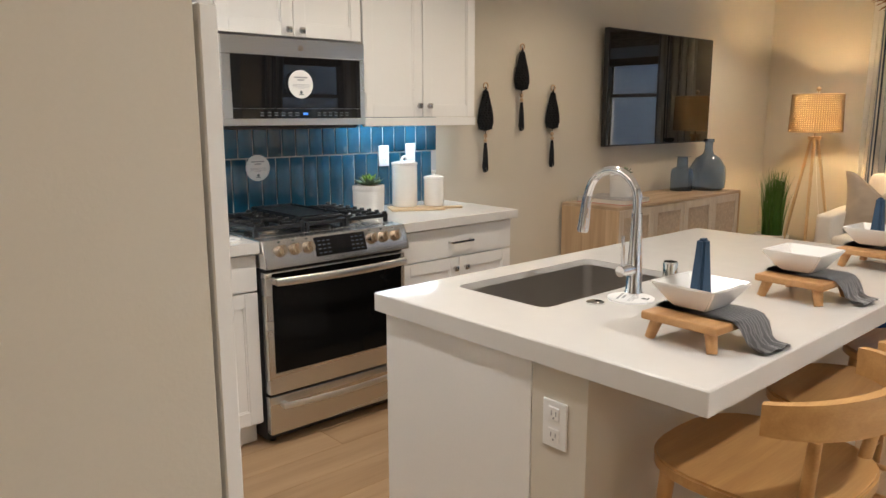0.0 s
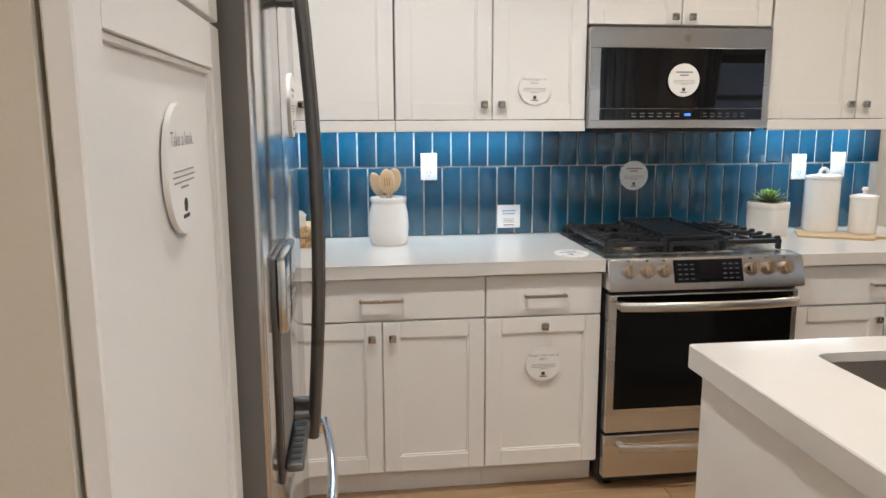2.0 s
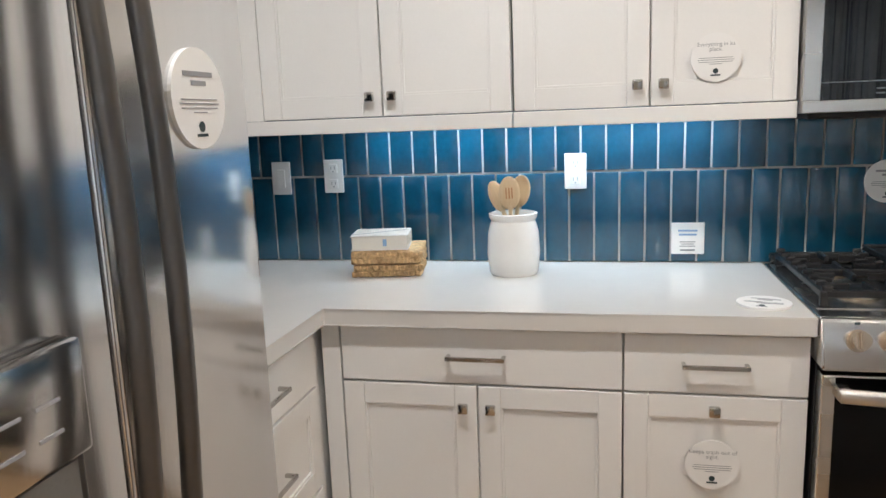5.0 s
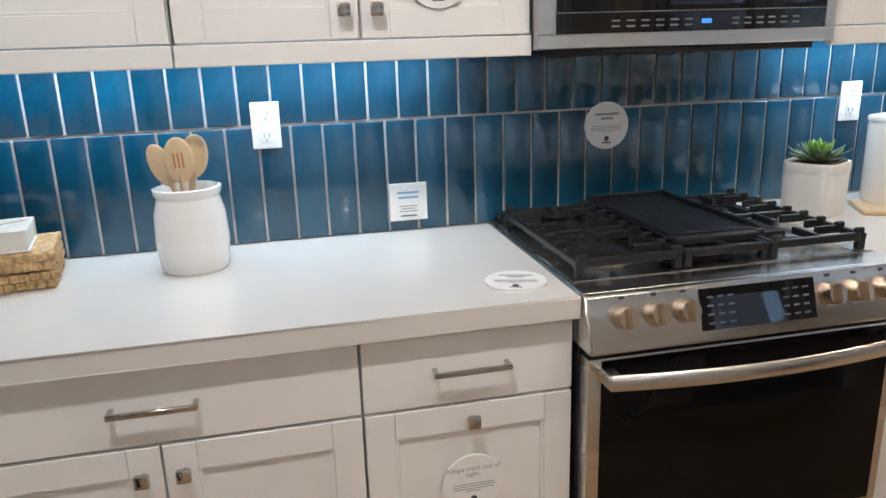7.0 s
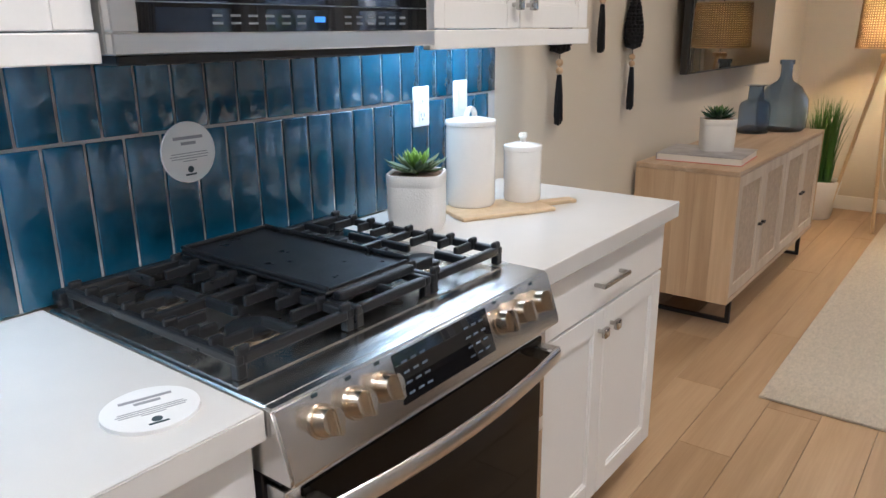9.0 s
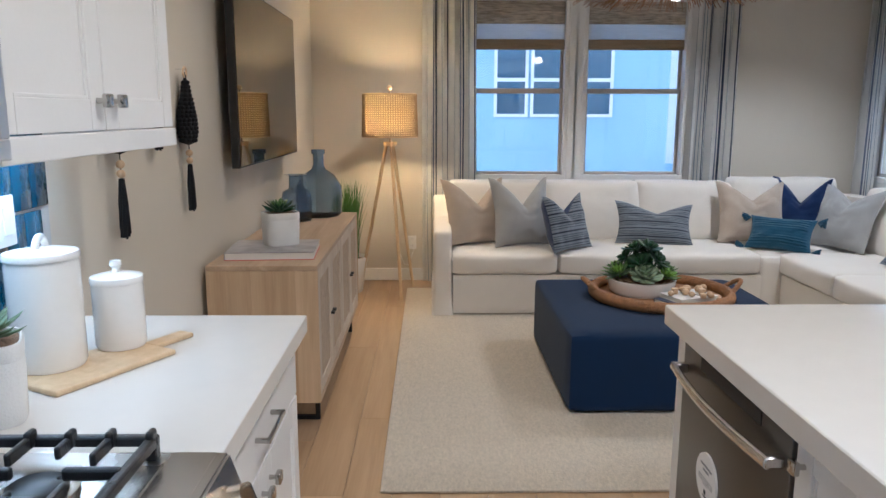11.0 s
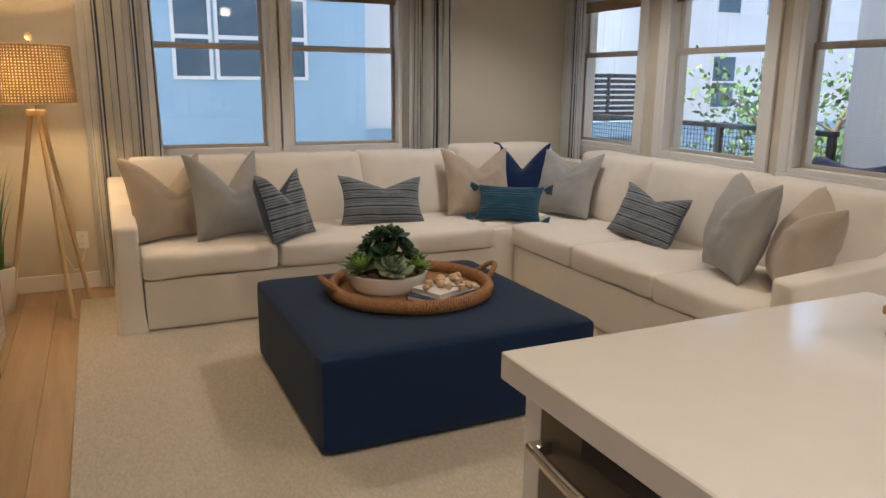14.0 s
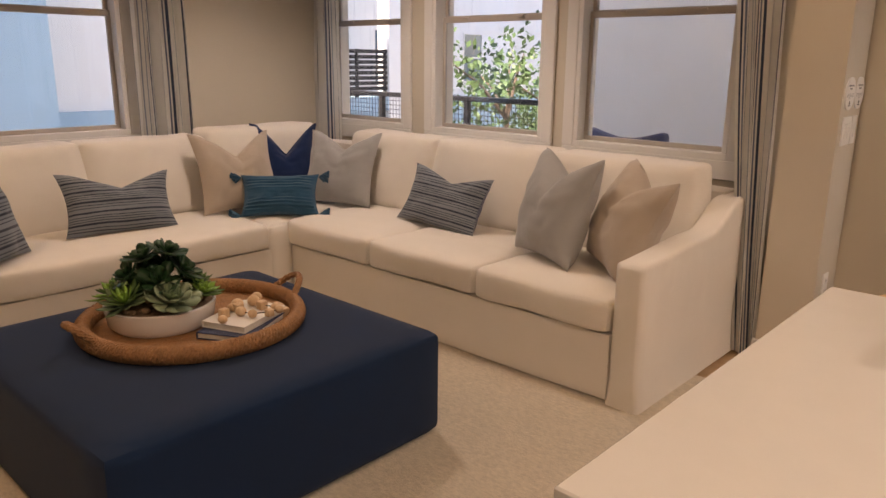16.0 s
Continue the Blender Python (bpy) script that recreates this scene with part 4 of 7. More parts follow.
def disc_sign(m, r, label, headline=None):
    """A round white notice: own y into the surface, own z up."""
    root = thing("round_sign", label=label, category="sign", m=m)
    bm = bmesh.new()
    rod(bm, (0, -0.006, 0), (0, 0, 0), r, seg=48)
    part("disc", bm, SIGN, root)
    if headline:
        cu = bpy.data.curves.new("headline", "FONT")
        cu.body, cu.size, cu.align_x = headline, r * (0.31 if "\n" not in headline else 0.235), "CENTER"
        cu.space_line = 0.85
        t = bpy.data.objects.new("headline", cu)
        scene.collection.objects.link(t)
        bpy.context.view_layer.update()
        me = bpy.data.meshes.new_from_object(t.evaluated_get(bpy.context.evaluated_depsgraph_get()))
        bpy.data.objects.remove(t)
        me.transform(Matrix.Translation((0, -0.0066, r * (0.36 if "\n" not in headline else 0.46))) @ Matrix.Rotation(math.pi / 2, 4, "X"))
        me.materials.clear()
        me.materials.append(INK)
        ob = new("headline", me)
        ob.parent = root
    else:
        part("headline", bars(bmesh.new(), 0, r * 0.48, -0.006, (r * 1.1, r * 0.55), r * 0.10, r * 0.18), INK, root, "grey headline")
    part("small_print", bars(bmesh.new(), 0, -r * 0.02, -0.006, (r * 1.35, r * 1.45, r * 1.35, r * 0.5), r * 0.025, r * 0.085), INK, root, "lines of small print")
    bm = bmesh.new()
    rod(bm, (0, -0.0066, -r * 0.56), (0, -0.006, -r * 0.56), r * 0.11, seg=20)
    box(bm, (-r * 0.2, -0.0066, -r * 0.76), (r * 0.2, -0.006, -r * 0.70))
    part("emblem", bm, DARKINK, root, "small dark emblem")
    return root


SG = "round white printed notice "
disc_sign(pose(1.893, 3.655, 1.545), 0.064, SG + "on the cabinet door", "Everything in its\nplace.")
disc_sign(pose(2.486, 3.613, 1.575), 0.064, SG + "on the microwave door")
disc_sign(pose(2.444, 3.985, 1.172), 0.066, SG + "leaning on the tiled wall")
disc_sign(pose(1.872, FACE, 0.515), 0.066, SG + "on the pull-out door", "Keeps trash out of\nsight.")
disc_sign(pose(2.000, 3.46, CT, -90, 0, -18), 0.066, SG + "lying on the worktop")

card = thing("small_sign", (1.868, 3.985, 0.95), "small square white card on the tiles", "sign")
part("card", B((1.815, 3.978, 0.945), (1.918, 3.9835, 1.048), 0.001), SIGN, card)
bm = bars(bmesh.new(), 1.866, 1.022, 3.978, (0.06, 0.055), 0.006, 0.013)
part("headline", bm, BLUEINK, card, "blue headline")
part("small_print", bars(bmesh.new(), 1.866, 0.985, 3.978, (0.05, 0.04, 0.05), 0.003, 0.007), INK, card)
part("emblem", bars(bmesh.new(), 1.866, 0.958, 3.978, (0.045,), 0.004, 0.01), DARKINK, card)

plate("wall_outlet", pose(1.508, 3.985, 1.222), 0.072, 0.118, "outlet", OUT + " on the blue tiles")
plate("wall_outlet", pose(0.662, 3.985, 1.222), 0.072, 0.118, "outlet", OUT + " on the blue tiles near the corner")
plate("wall_outlet", pose(3.243, 3.985, 1.203), 0.072, 0.118, "outlet", OUT + " on the tiles above the canisters")
plate("light_switch", pose(3.440, 3.985, 1.210), 0.072, 0.118, "switch", "white rocker switch on the tiles above the canisters")
plate("light_switch", pose(0.462, 3.985, 1.218), 0.072, 0.118, "switch", "white rocker switch on the tiles in the corner")

disc_sign(pose(4.27, -0.585, 1.265, 0, 0, -90), 0.07, SG + "on the wall above the switches")
disc_sign(pose(4.27, -0.728, 1.265, 0, 0, -90), 0.07, SG + "on the wall beside another notice")

# range
rg = thing("range", ((RX0 + RX1) / 2, 3.65, 0), "stainless steel slide-in gas range with black oven glass", "range")
XM = (RX0 + RX1) / 2
part("body", B((RX0 + 0.004, 3.365, 0.02), (RX1 - 0.004, 3.97, 0.905), 0.002), BLACK, rg, "black side panels")
for x in (RX0 + 0.05, RX1 - 0.05):
    for y in (3.40, 3.90):
        part("foot", R((x, y, 0), (x, y, 0.02), 0.018), BLACK, rg)
bm = B((RX0, 3.340, 0.905), (RX1, 3.972, 0.917), 0.003)
part("cooktop", bm, STEEL, rg, "steel cooktop pan")
part("burner_well", B((RX0 + 0.012, 3.415, 0.9172), (RX1 - 0.012, 3.946, 0.9195)), PANSTEEL, rg, "satin steel burner area")
bm = B((RX0 + 0.014, 3.948, 0.9175), (RX1 - 0.014, 3.984, 0.950), 0.006, 2)
vent = part("rear_vent", bm, CAST, rg, "black rear vent rail", smooth=True)
bm = bmesh.new()
for k in range(6):
    box(bm, (RX0 + 0.04 + 0.116 * k, 3.957, 0.9495), (RX0 + 0.135 + 0.116 * k, 3.975, 0.9508))
part("vent_slots", bm, BLACK, vent, "dark slots")
# sloped control panel
bm = bmesh.new()
prof = [(3.405, 0.918), (3.324, 0.916), (3.290, 0.815), (3.292, 0.800), (3.405, 0.800)]
for x in (RX0 - 0.001, RX1 + 0.001):
    bm.verts.ensure_lookup_table()
a = [bm.verts.new((RX0 - 0.001, y, z)) for y, z in prof]
b = [bm.verts.new((RX1 + 0.001, y, z)) for y, z in prof]
bm.faces.new(a)
bm.faces.new(b[::-1])
for i in range(5):
    j = (i + 1) % 5
    bm.faces.new((a[i], b[i], b[j], a[j]))
bmesh.ops.bevel(bm, geom=[e for e in bm.edges], offset=0.004, segments=2, affect="EDGES")
panel = part("control_panel", bm, STEEL, rg, "brushed steel control panel", smooth=True)
SL = Vector((0, 0.034, 0.101)).normalized()
NRM = Vector((0, -0.101, 0.034)).normalized()


def on_panel(x, t):
    return Vector((x, 3.290, 0.815)) + SL * t


bm = bmesh.new()
q = [on_panel(XM - 0.135, 0.012) + NRM * 0.0015, on_panel(XM + 0.135, 0.012) + NRM * 0.0015, on_panel(XM + 0.135, 0.098) + NRM * 0.0015, on_panel(XM - 0.135, 0.098) + NRM * 0.0015]
lo = [bm.verts.new(p - NRM * 0.003) for p in q]
hi = [bm.verts.new(p) for p in q]
bm.faces.new(hi)
for i in range(4):
    bm.faces.new((lo[i], lo[(i + 1) % 4], hi[(i + 1) % 4], hi[i]))
disp = part("display", bm, BLACKGLASS, panel, "black glass touch display")
bm = bmesh.new()
for sx in (-0.112, -0.088, -0.064, 0.064, 0.088, 0.112):
    for k in range(4):
        p = on_panel(XM + sx, 0.026 + 0.018 * k) + NRM * 0.002
        box(bm, p - Vector((0.007, 0.0006, 0.002)), p + Vector((0.007, 0.0002, 0.002)))
part("button_print", bm, material("button_print", (0.10, 0.13, 0.17), 0.6, 0, 0.05, 9, 0), disp, "pale blue button marks")
for x in (-0.305, -0.235, -0.170, 0.170, 0.235, 0.305):
    p = on_panel(XM + x, 0.058)
    bm = bmesh.new()
    rod(bm, p, p + NRM * 0.007, 0.027, 0.026, 28)
    rod(bm, p + NRM * 0.007, p + NRM * 0.030, 0.0235, 0.021, 28)
    kb = part("knob", bm, KNOB, panel, "champagne steel knob", smooth=True)
    bm = bmesh.new()
    c0 = p + NRM * 0.029
    made = bmesh.ops.create_cube(bm, size=1.0)["verts"]
    m = Matrix.Translation(c0 + NRM * 0.006) @ Matrix((Vector((1, 0, 0)), SL, NRM)).transposed().to_4x4() @ Matrix.Diagonal((0.013, 0.042, 0.018, 1))
    bmesh.ops.transform(bm, matrix=m, verts=made)
    bmesh.ops.bevel(bm, geom=list(bm.edges), offset=0.003, segments=2, affect="EDGES")
    part("grip", bm, KNOB, kb, smooth=True)
bm = bmesh.new()
for x in (-0.305, -0.235, -0.170, 0.170, 0.235, 0.305):
    p = on_panel(XM + x, 0.098) + NRM * 0.0006
    box(bm, p - Vector((0.006, 0.0004, 0.003)), p + Vector((0.006, 0.0004, 0.003)))
part("dial_marks", bm, DARKINK, panel)
part("vent_gap", B((RX0 + 0.012, 3.335, 0.785), (RX1 - 0.012, 3.37, 0.799)), BLACK, rg)
od = part("oven_door", B((RX0 + 0.006, 3.318, 0.240), (RX1 - 0.006, 3.362, 0.782), 0.004, 2), STEEL, rg, "steel oven door")
part("oven_glass", B((RX0 + 0.036, 3.3145, 0.335), (RX1 - 0.030, 3.322, 0.776), 0.002), OVENGLASS, od, "black oven glass")
bm = bmesh.new()
pts = [(XM + 0.345 * s, 3.272 - 0.030 * (1 - s * s), 0.748) for s in [k / 12 - 1 for k in range(25)]]
tube(bm, pts, 0.018, 12, 0.45)
for x in (XM - 0.335, XM + 0.335):
    box(bm, (x - 0.016, 3.268, 0.733), (x + 0.016, 3.320, 0.763), 0.004)
part("handle", bm, STEEL, od, "bowed steel handle", smooth=True)
dw = part("drawer", B((RX0 + 0.006, 3.322, 0.055), (RX1 - 0.006, 3.362, 0.228), 0.004, 2), STEEL, rg, "steel warming drawer")
bm = bmesh.new()
pts = [(XM + 0.33 * s, 3.285 - 0.026 * (1 - s * s), 0.193) for s in [k / 12 - 1 for k in range(25)]]
tube(bm, pts, 0.014, 10, 0.5)
for x in (XM - 0.318, XM + 0.318):
    box(bm, (x - 0.014, 3.282, 0.182), (x + 0.014, 3.324, 0.205), 0.004)
part("handle", bm, STEEL, dw, "bowed steel handle", smooth=True)
# grates: two open ones and a griddle between
GZ = 0.964


def grate(x0, x1, bumps=True):
    """Two side rails and cross rails with bars that run inwards and rise where they cross the side rails."""
    bm = bmesh.new()
    y0, y1 = 3.425, 3.940
    for x in (x0 + 0.008, x1 - 0.008):
        box(bm, (x - 0.008, y0, GZ - 0.022), (x + 0.008, y1, GZ - 0.004), 0.004, 2)
    for y in (y0 + 0.008, (y0 + y1) / 2, y1 - 0.008):
        box(bm, (x0 + 0.016, y - 0.008, GZ - 0.022), (x1 - 0.016, y + 0.008, GZ - 0.003), 0.004, 2)
    xm = (x0 + x1) / 2
    for y in ((3 * y0 + y1) / 4, (y0 + 3 * y1) / 4):
        for ya, yb in ((y - 0.118, y - 0.036), (y + 0.036, y + 0.118)):
            box(bm, (xm - 0.0065, ya, GZ - 0.018), (xm + 0.0065, yb, GZ + 0.001), 0.004, 2)
    for k in range(9):
        y = y0 + 0.008 + k * (y1 - y0 - 0.016) / 8
        reach = 0.062 if k in (2, 6) else 0.040
        for sx, xa, xb in ((-1, x0 + 0.004, xm - reach), (1, xm + reach, x1 - 0.004)):
            if k % 4:
                box(bm, (xa, y - 0.0048, GZ - 0.020), (xb, y + 0.0048, GZ + 0.001), 0.0035, 2)
            xe = xa if sx < 0 else xb - 0.026
            if bumps:
                box(bm, (xe, y - 0.0062, GZ - 0.020), (xe + 0.026, y + 0.0062, GZ + 0.009), 0.0055, 2)
    for x in (x0 + 0.010, x1 - 0.010):
        for y in (y0 + 0.010, y1 - 0.010):
            box(bm, (x - 0.009, y - 0.009, 0.9196), (x + 0.009, y + 0.009, GZ - 0.012), 0.002)
    return bm


for x0, x1 in ((RX0 + 0.022, RX0 + 0.272), (RX1 - 0.272, RX1 - 0.022)):
    part("grate", grate(x0, x1), CAST, rg, "black cast-iron grate", smooth=False)
bm = grate(RX0 + 0.276, RX1 - 0.276, False)
part("grate", bm, CAST, rg, "black cast-iron grate")
gx0, gx1 = RX0 + 0.268, RX1 - 0.262
GT = GZ + 0.003
gd = part("griddle", B((gx0, 3.490, GT), (gx1, 3.935, GT + 0.009), 0.003), CAST, rg, "black cast-iron griddle plate")
for a, b in (((gx0, 3.490, GT + 0.009), (gx0 + 0.008, 3.935, GT + 0.019)), ((gx1 - 0.008, 3.490, GT + 0.009), (gx1, 3.935, GT + 0.019)), ((gx0 + 0.008, 3.927, GT + 0.009), (gx1 - 0.008, 3.935, GT + 0.019)), ((gx0 + 0.008, 3.490, GT + 0.009), (gx1 - 0.008, 3.498, GT + 0.014))):
    part("rim", B(a, b, 0.003, 2), CAST, gd)
part("drip_tray", B((gx0 + 0.012, 3.468, GT - 0.010), (gx1 - 0.012, 3.4895, GT + 0.008), 0.005, 2), CAST, gd, "black drip lip")
for x in (RX0 + 0.147, RX1 - 0.147):
    for y, r in ((3.555, 0.042), (3.815, 0.034)):
        bm = lathe(bmesh.new(), [(0, 0), (r + 0.014, 0), (r + 0.012, 0.010), (r, 0.012), (0, 0.012)], (x, y, 0.9197), 24)
        bu = part("burner", bm, KNOB, rg, "steel burner ring", smooth=True)
        bm = lathe(bmesh.new(), [(0, 0), (r, 0), (r, 0.006), (r - 0.006, 0.009), (0, 0.009)], (x, y, 0.932), 24)
        part("cap", bm, CAST, bu, "black burner cap", smooth=True)

# microwave
mw = thing("microwave", (XM, 3.8, 1.385), "stainless steel over-the-range microwave with black glass door", "microwave")
part("body", B((RX0 + 0.006, 3.645, 1.388), (RX1 - 0.004, 3.985, 1.778), 0.003), STEEL, mw)
part("underside", B((RX0 + 0.03, 3.66, 1.372), (RX1 - 0.03, 3.975, 1.388), 0.003), BLACK, mw, "black vented underside")
bm = bmesh.new()
fy0, fy1 = 3.622, 3.645
for a, b in (((RX0 + 0.006, fy0, 1.388), (RX1 - 0.004, fy1, 1.420)), ((RX0 + 0.006, fy0, 1.698), (RX1 - 0.004, fy1, 1.778)), ((RX0 + 0.006, fy0, 1.420), (RX0 + 0.050, fy1, 1.698)), ((RX1 - 0.030, fy0, 1.420), (RX1 - 0.004, fy1, 1.698))):
    box(bm, a, b, 0.0025)
door_ = part("door", bm, STEEL, mw, "steel door frame")
part("window", B((RX0 + 0.050, fy0 + 0.003, 1.466), (RX1 - 0.030, fy1, 1.698)), BLACKGLASS, door_, "black glass")
ctl = part("control_strip", B((RX0 + 0.050, fy0 + 0.003, 1.420), (RX1 - 0.030, fy1, 1.464)), BLACKGLASS, mw, "black glass control strip")
part("clock", B((XM + 0.022, fy0 + 0.0022, 1.436), (XM + 0.048, fy0 + 0.003, 1.446)), glow("clock_digits", (0.06, 0.25, 0.9), 0.2), ctl, "lit blue clock")
bm = bmesh.new()
for k in range(6):
    for z in (1.434, 1.446):
        box(bm, (XM - 0.20 + 0.036 * k, fy0 + 0.0024, z - 0.002), (XM - 0.18 + 0.036 * k, fy0 + 0.003, z + 0.002))
        box(bm, (XM + 0.10 + 0.032 * k, fy0 + 0.0024, z - 0.002), (XM + 0.118 + 0.032 * k, fy0 + 0.003, z + 0.002))
part("button_print", bm, material("dim_button_print", (0.14, 0.15, 0.16), 0.5, 0, 0.05, 9, 0), ctl, "grey button marks")
bm = bmesh.new()
rod(bm, (XM + 0.02, fy0 - 0.001, 1.738), (XM + 0.02, fy0 + 0.002, 1.738), 0.014, seg=24)
part("emblem", bm, KNOB, mw, "small round emblem")
bm = bmesh.new()
for k in range(12):
    box(bm, (RX0 + 0.10 + 0.047 * k, 3.70, 1.369), (RX0 + 0.135 + 0.047 * k, 3.95, 1.372))
part("grille", bm, DARKSTEEL, mw, "dark filter grille")

# tall pantry and refrigerator
PX = 0.998
pan = thing("pantry_cabinet", (0.55, 1.56, 0), "tall white shaker pantry cabinet with a round sign", "cabinet")
part("end_panel", B((WEST - 0.15 + 0.16, 1.294, 0.0), (PX - 0.025, 1.342, 2.40), 0.001), WALL, pan, "greige painted end panel")
part("body", B((WEST + 0.004, 1.346, 0.10), (PX - 0.024, 1.838, 2.40)), CAB, pan)
for z0, z1 in ((0.112, 1.545), (1.552, 2.396)):
    front(pan, "door", 1.294, 1.838, z0, z1, Matrix.Translation((PX, 0, 0)) @ ALONG_Y, rail=0.058)
part("toe_kick", B((PX - 0.1, 1.346, 0), (PX - 0.085, 1.838, 0.099)), CAB, pan)
disc_sign(pose(PX - 0.007, 1.585, 1.372, 0, 0, 90), 0.068, "large round white notice on the pantry door", "Take a look.")

fr = thing("refrigerator", (0.55, 2.26, 0), "stainless steel french-door refrigerator with an ice dispenser", "refrigerator")
FX = 1.04
# shade in the gap beside the pantry is put into the case's black
part("body", B((WEST + 0.02, 1.852, 0.03), (FX - 0.057, 2.626, 1.765), 0.004), BLACK, fr, "case coloured black to darken the gap beside the pantry")
for y in (1.90, 2.62):
    part("foot", R((0.75, y, 0), (0.75, y, 0.03), 0.02), BLACK, fr)


def fridge_door(y0, y1, z0, z1, label=""):
    """A door front with rounded outer edges."""
    bm = bmesh.new()
    box(bm, (FX - 0.053, y0, z0), (FX, y1, z1), 0.008, 3)
    return part("door" if z0 > 0.5 else "freezer_drawer", bm, STEELV, fr, label, smooth=True)


left = fridge_door(1.860, 2.241, 0.715, 1.78)
right = fridge_door(2.247, 2.628, 0.715, 1.78)
for z0, z1 in ((0.72, 1.775), (0.055, 0.70)):
    part("side_trim", B((FX - 0.052, 1.8572, z0), (FX - 0.009, 1.8597, z1)), GREYSIDE, fr, "dark grey painted door side")
low = fridge_door(1.860, 2.628, 0.05, 0.705)
for d, y in ((left, 2.203), (right, 2.285)):
    bm = bmesh.new()
    tube(bm, [(FX + 0.042 + 0.022 * math.sin(math.pi * k / 12), y, 0.79 + 0.90 * k / 12) for k in range(13)], 0.016, 12, 0.75, (0, 1, 0))
    for z in (0.82, 1.66):
        box(bm, (FX - 0.002, y - 0.013, z - 0.022), (FX + 0.050, y + 0.013, z + 0.022), 0.005)
    part("handle", bm, DARKSTEEL, d, "curved steel handle", smooth=True)
bm = bmesh.new()
tube(bm, [(FX + 0.05 + 0.026 * math.sin(math.pi * k / 12), 1.90 + 0.70 * k / 12, 0.650) for k in range(13)], 0.016, 12, 0.75)
for y in (1.92, 2.58):
    box(bm, (FX - 0.002, y - 0.02, 0.637), (FX + 0.058, y + 0.02, 0.663), 0.005)
part("handle", bm, CHROME, low, "curved steel handle", smooth=True)
part("dispenser", B((FX - 0.002, 1.955, 0.815), (FX + 0.008, 2.165, 1.205), 0.004, 2), DARKSTEEL, left, "ice and water dispenser")
part("recess", B((FX + 0.0081, 1.968, 0.860), (FX + 0.0095, 2.152, 1.070)), material("recess_grey", (0.20, 0.195, 0.19), 0.4, 0, 0.1, 5, 0.02), left, "grey dispenser recess")
part("control_panel", B((FX + 0.0082, 1.956, 1.078), (FX + 0.024, 2.164, 1.205), 0.006, 2), STEELV, left, "steel dispenser panel", smooth=True)
bm = bmesh.new()
for k in range(3):
    for q in range(2):
        box(bm, (FX + 0.024, 1.985 + 0.052 * k, 1.115 + 0.034 * q), (FX + 0.0248, 2.018 + 0.052 * k, 1.119 + 0.034 * q))
part("button_print", bm, INK, left, "grey button marks")
bm = bmesh.new()
box(bm, (FX + 0.0082, 1.962, 0.832), (FX + 0.040, 2.158, 0.848), 0.006, 2)
part("drip_tray", bm, DARKSTEEL, left, "slotted drip tray", smooth=True)
bm = bmesh.new()
for k in range(7):
    box(bm, (FX + 0.016, 1.980 + 0.024 * k, 0.848), (FX + 0.034, 1.990 + 0.024 * k, 0.8488))
part("tray_slots", bm, BLACK, left, "dark slots")
bm = bmesh.new()
for k in range(4):
    box(bm, (FX - 0.01, 1.86 + 0.2 * k, 1.782), (FX - 0.03, 1.91 + 0.2 * k, 1.79))
part("hinge_cover", bm, BLACK, fr)
disc_sign(pose(FX, 2.475, 1.455, 0, 0, 90), 0.070, SG + "on the refrigerator door")
over = thing("wall_cabinet", (0.55, 2.26, 1.82), "white shaker cabinet above the refrigerator", "cabinet", "kitchen wall cabinets")
part("body", B((WEST + 0.004, 1.844, 1.83), (0.86, 2.640, 2.40)), CAB, over)
for y0, y1 in ((1.847, 2.240), (2.245, 2.637)):
    front(over, "door", y0, y1, 1.832, 2.396, Matrix.Translation((0.882, 0, 0)) @ ALONG_Y)
side = thing("wall_cabinet", (0.35, 3.17, 1.42), "white shaker wall cabinet on the side wall by the corner", "cabinet", "kitchen wall cabinets")
part("body", B((WEST + 0.004, 2.70, 1.424), (0.449, 3.650, 2.40)), CAB, side)
part("light_rail", B((0.455, 2.70, 1.377), (0.477, 3.648, 1.421), 0.002), CAB, side)
for y0, y1 in ((2.703, 3.170), (3.176, 3.645)):
    front(side, "door", y0, y1, 1.424, 2.398, Matrix.Translation((0.470, 0, 0)) @ ALONG_Y)

# island
IX0, IX1, IY0, IY1 = 1.93, 3.795, 1.24, 2.315
SX0, SX1, SY0, SY1 = 2.165, 2.828, 1.850, 2.208
isl = thing("island", ((IX0 + IX1) / 2, 1.95, 0), "white kitchen island base with a plastered knee wall", "island")
part("side_panel", B((IX0 + 0.022, 1.708, 0), (IX0 + 0.045, 2.285, 0.866), 0.001), CAB, isl, "white end panel")
part("knee_wall", B((IX0 + 0.024, 1.540, 0), (IX1 - 0.05, 1.706, 0.866)), WALL, isl, "greige plastered knee wall")
part("body", B((IX0 + 0.047, 1.708, 0.10), (3.06, 2.262, 0.64)), CAB, isl)
part("end_panel", B((3.690, 1.73, 0), (3.745, 2.285, 0.866), 0.001), CAB, isl, "white end panel")
part("toe_kick", B((IX0 + 0.05, 2.20, 0), (3.06, 2.21, 0.099)), CAB, isl)
for x0, x1 in ((1.978, 2.34), (2.34, 2.70), (2.70, 3.06)):
    d = front(isl, "door", x0 + G, x1 - G, 0.112, 0.858, Matrix.Translation((0, 2.285, 0)) @ Matrix.Diagonal((1, -1, 1, 1)))
    knob(d, x1 - 0.035, 2.285, 0.80, (0, 1, 0))
plate("wall_outlet", pose(IX0 + 0.024, 1.630, 0.714, 0, 0, -90), 0.072, 0.118, "outlet", OUT + " on the island's knee wall")


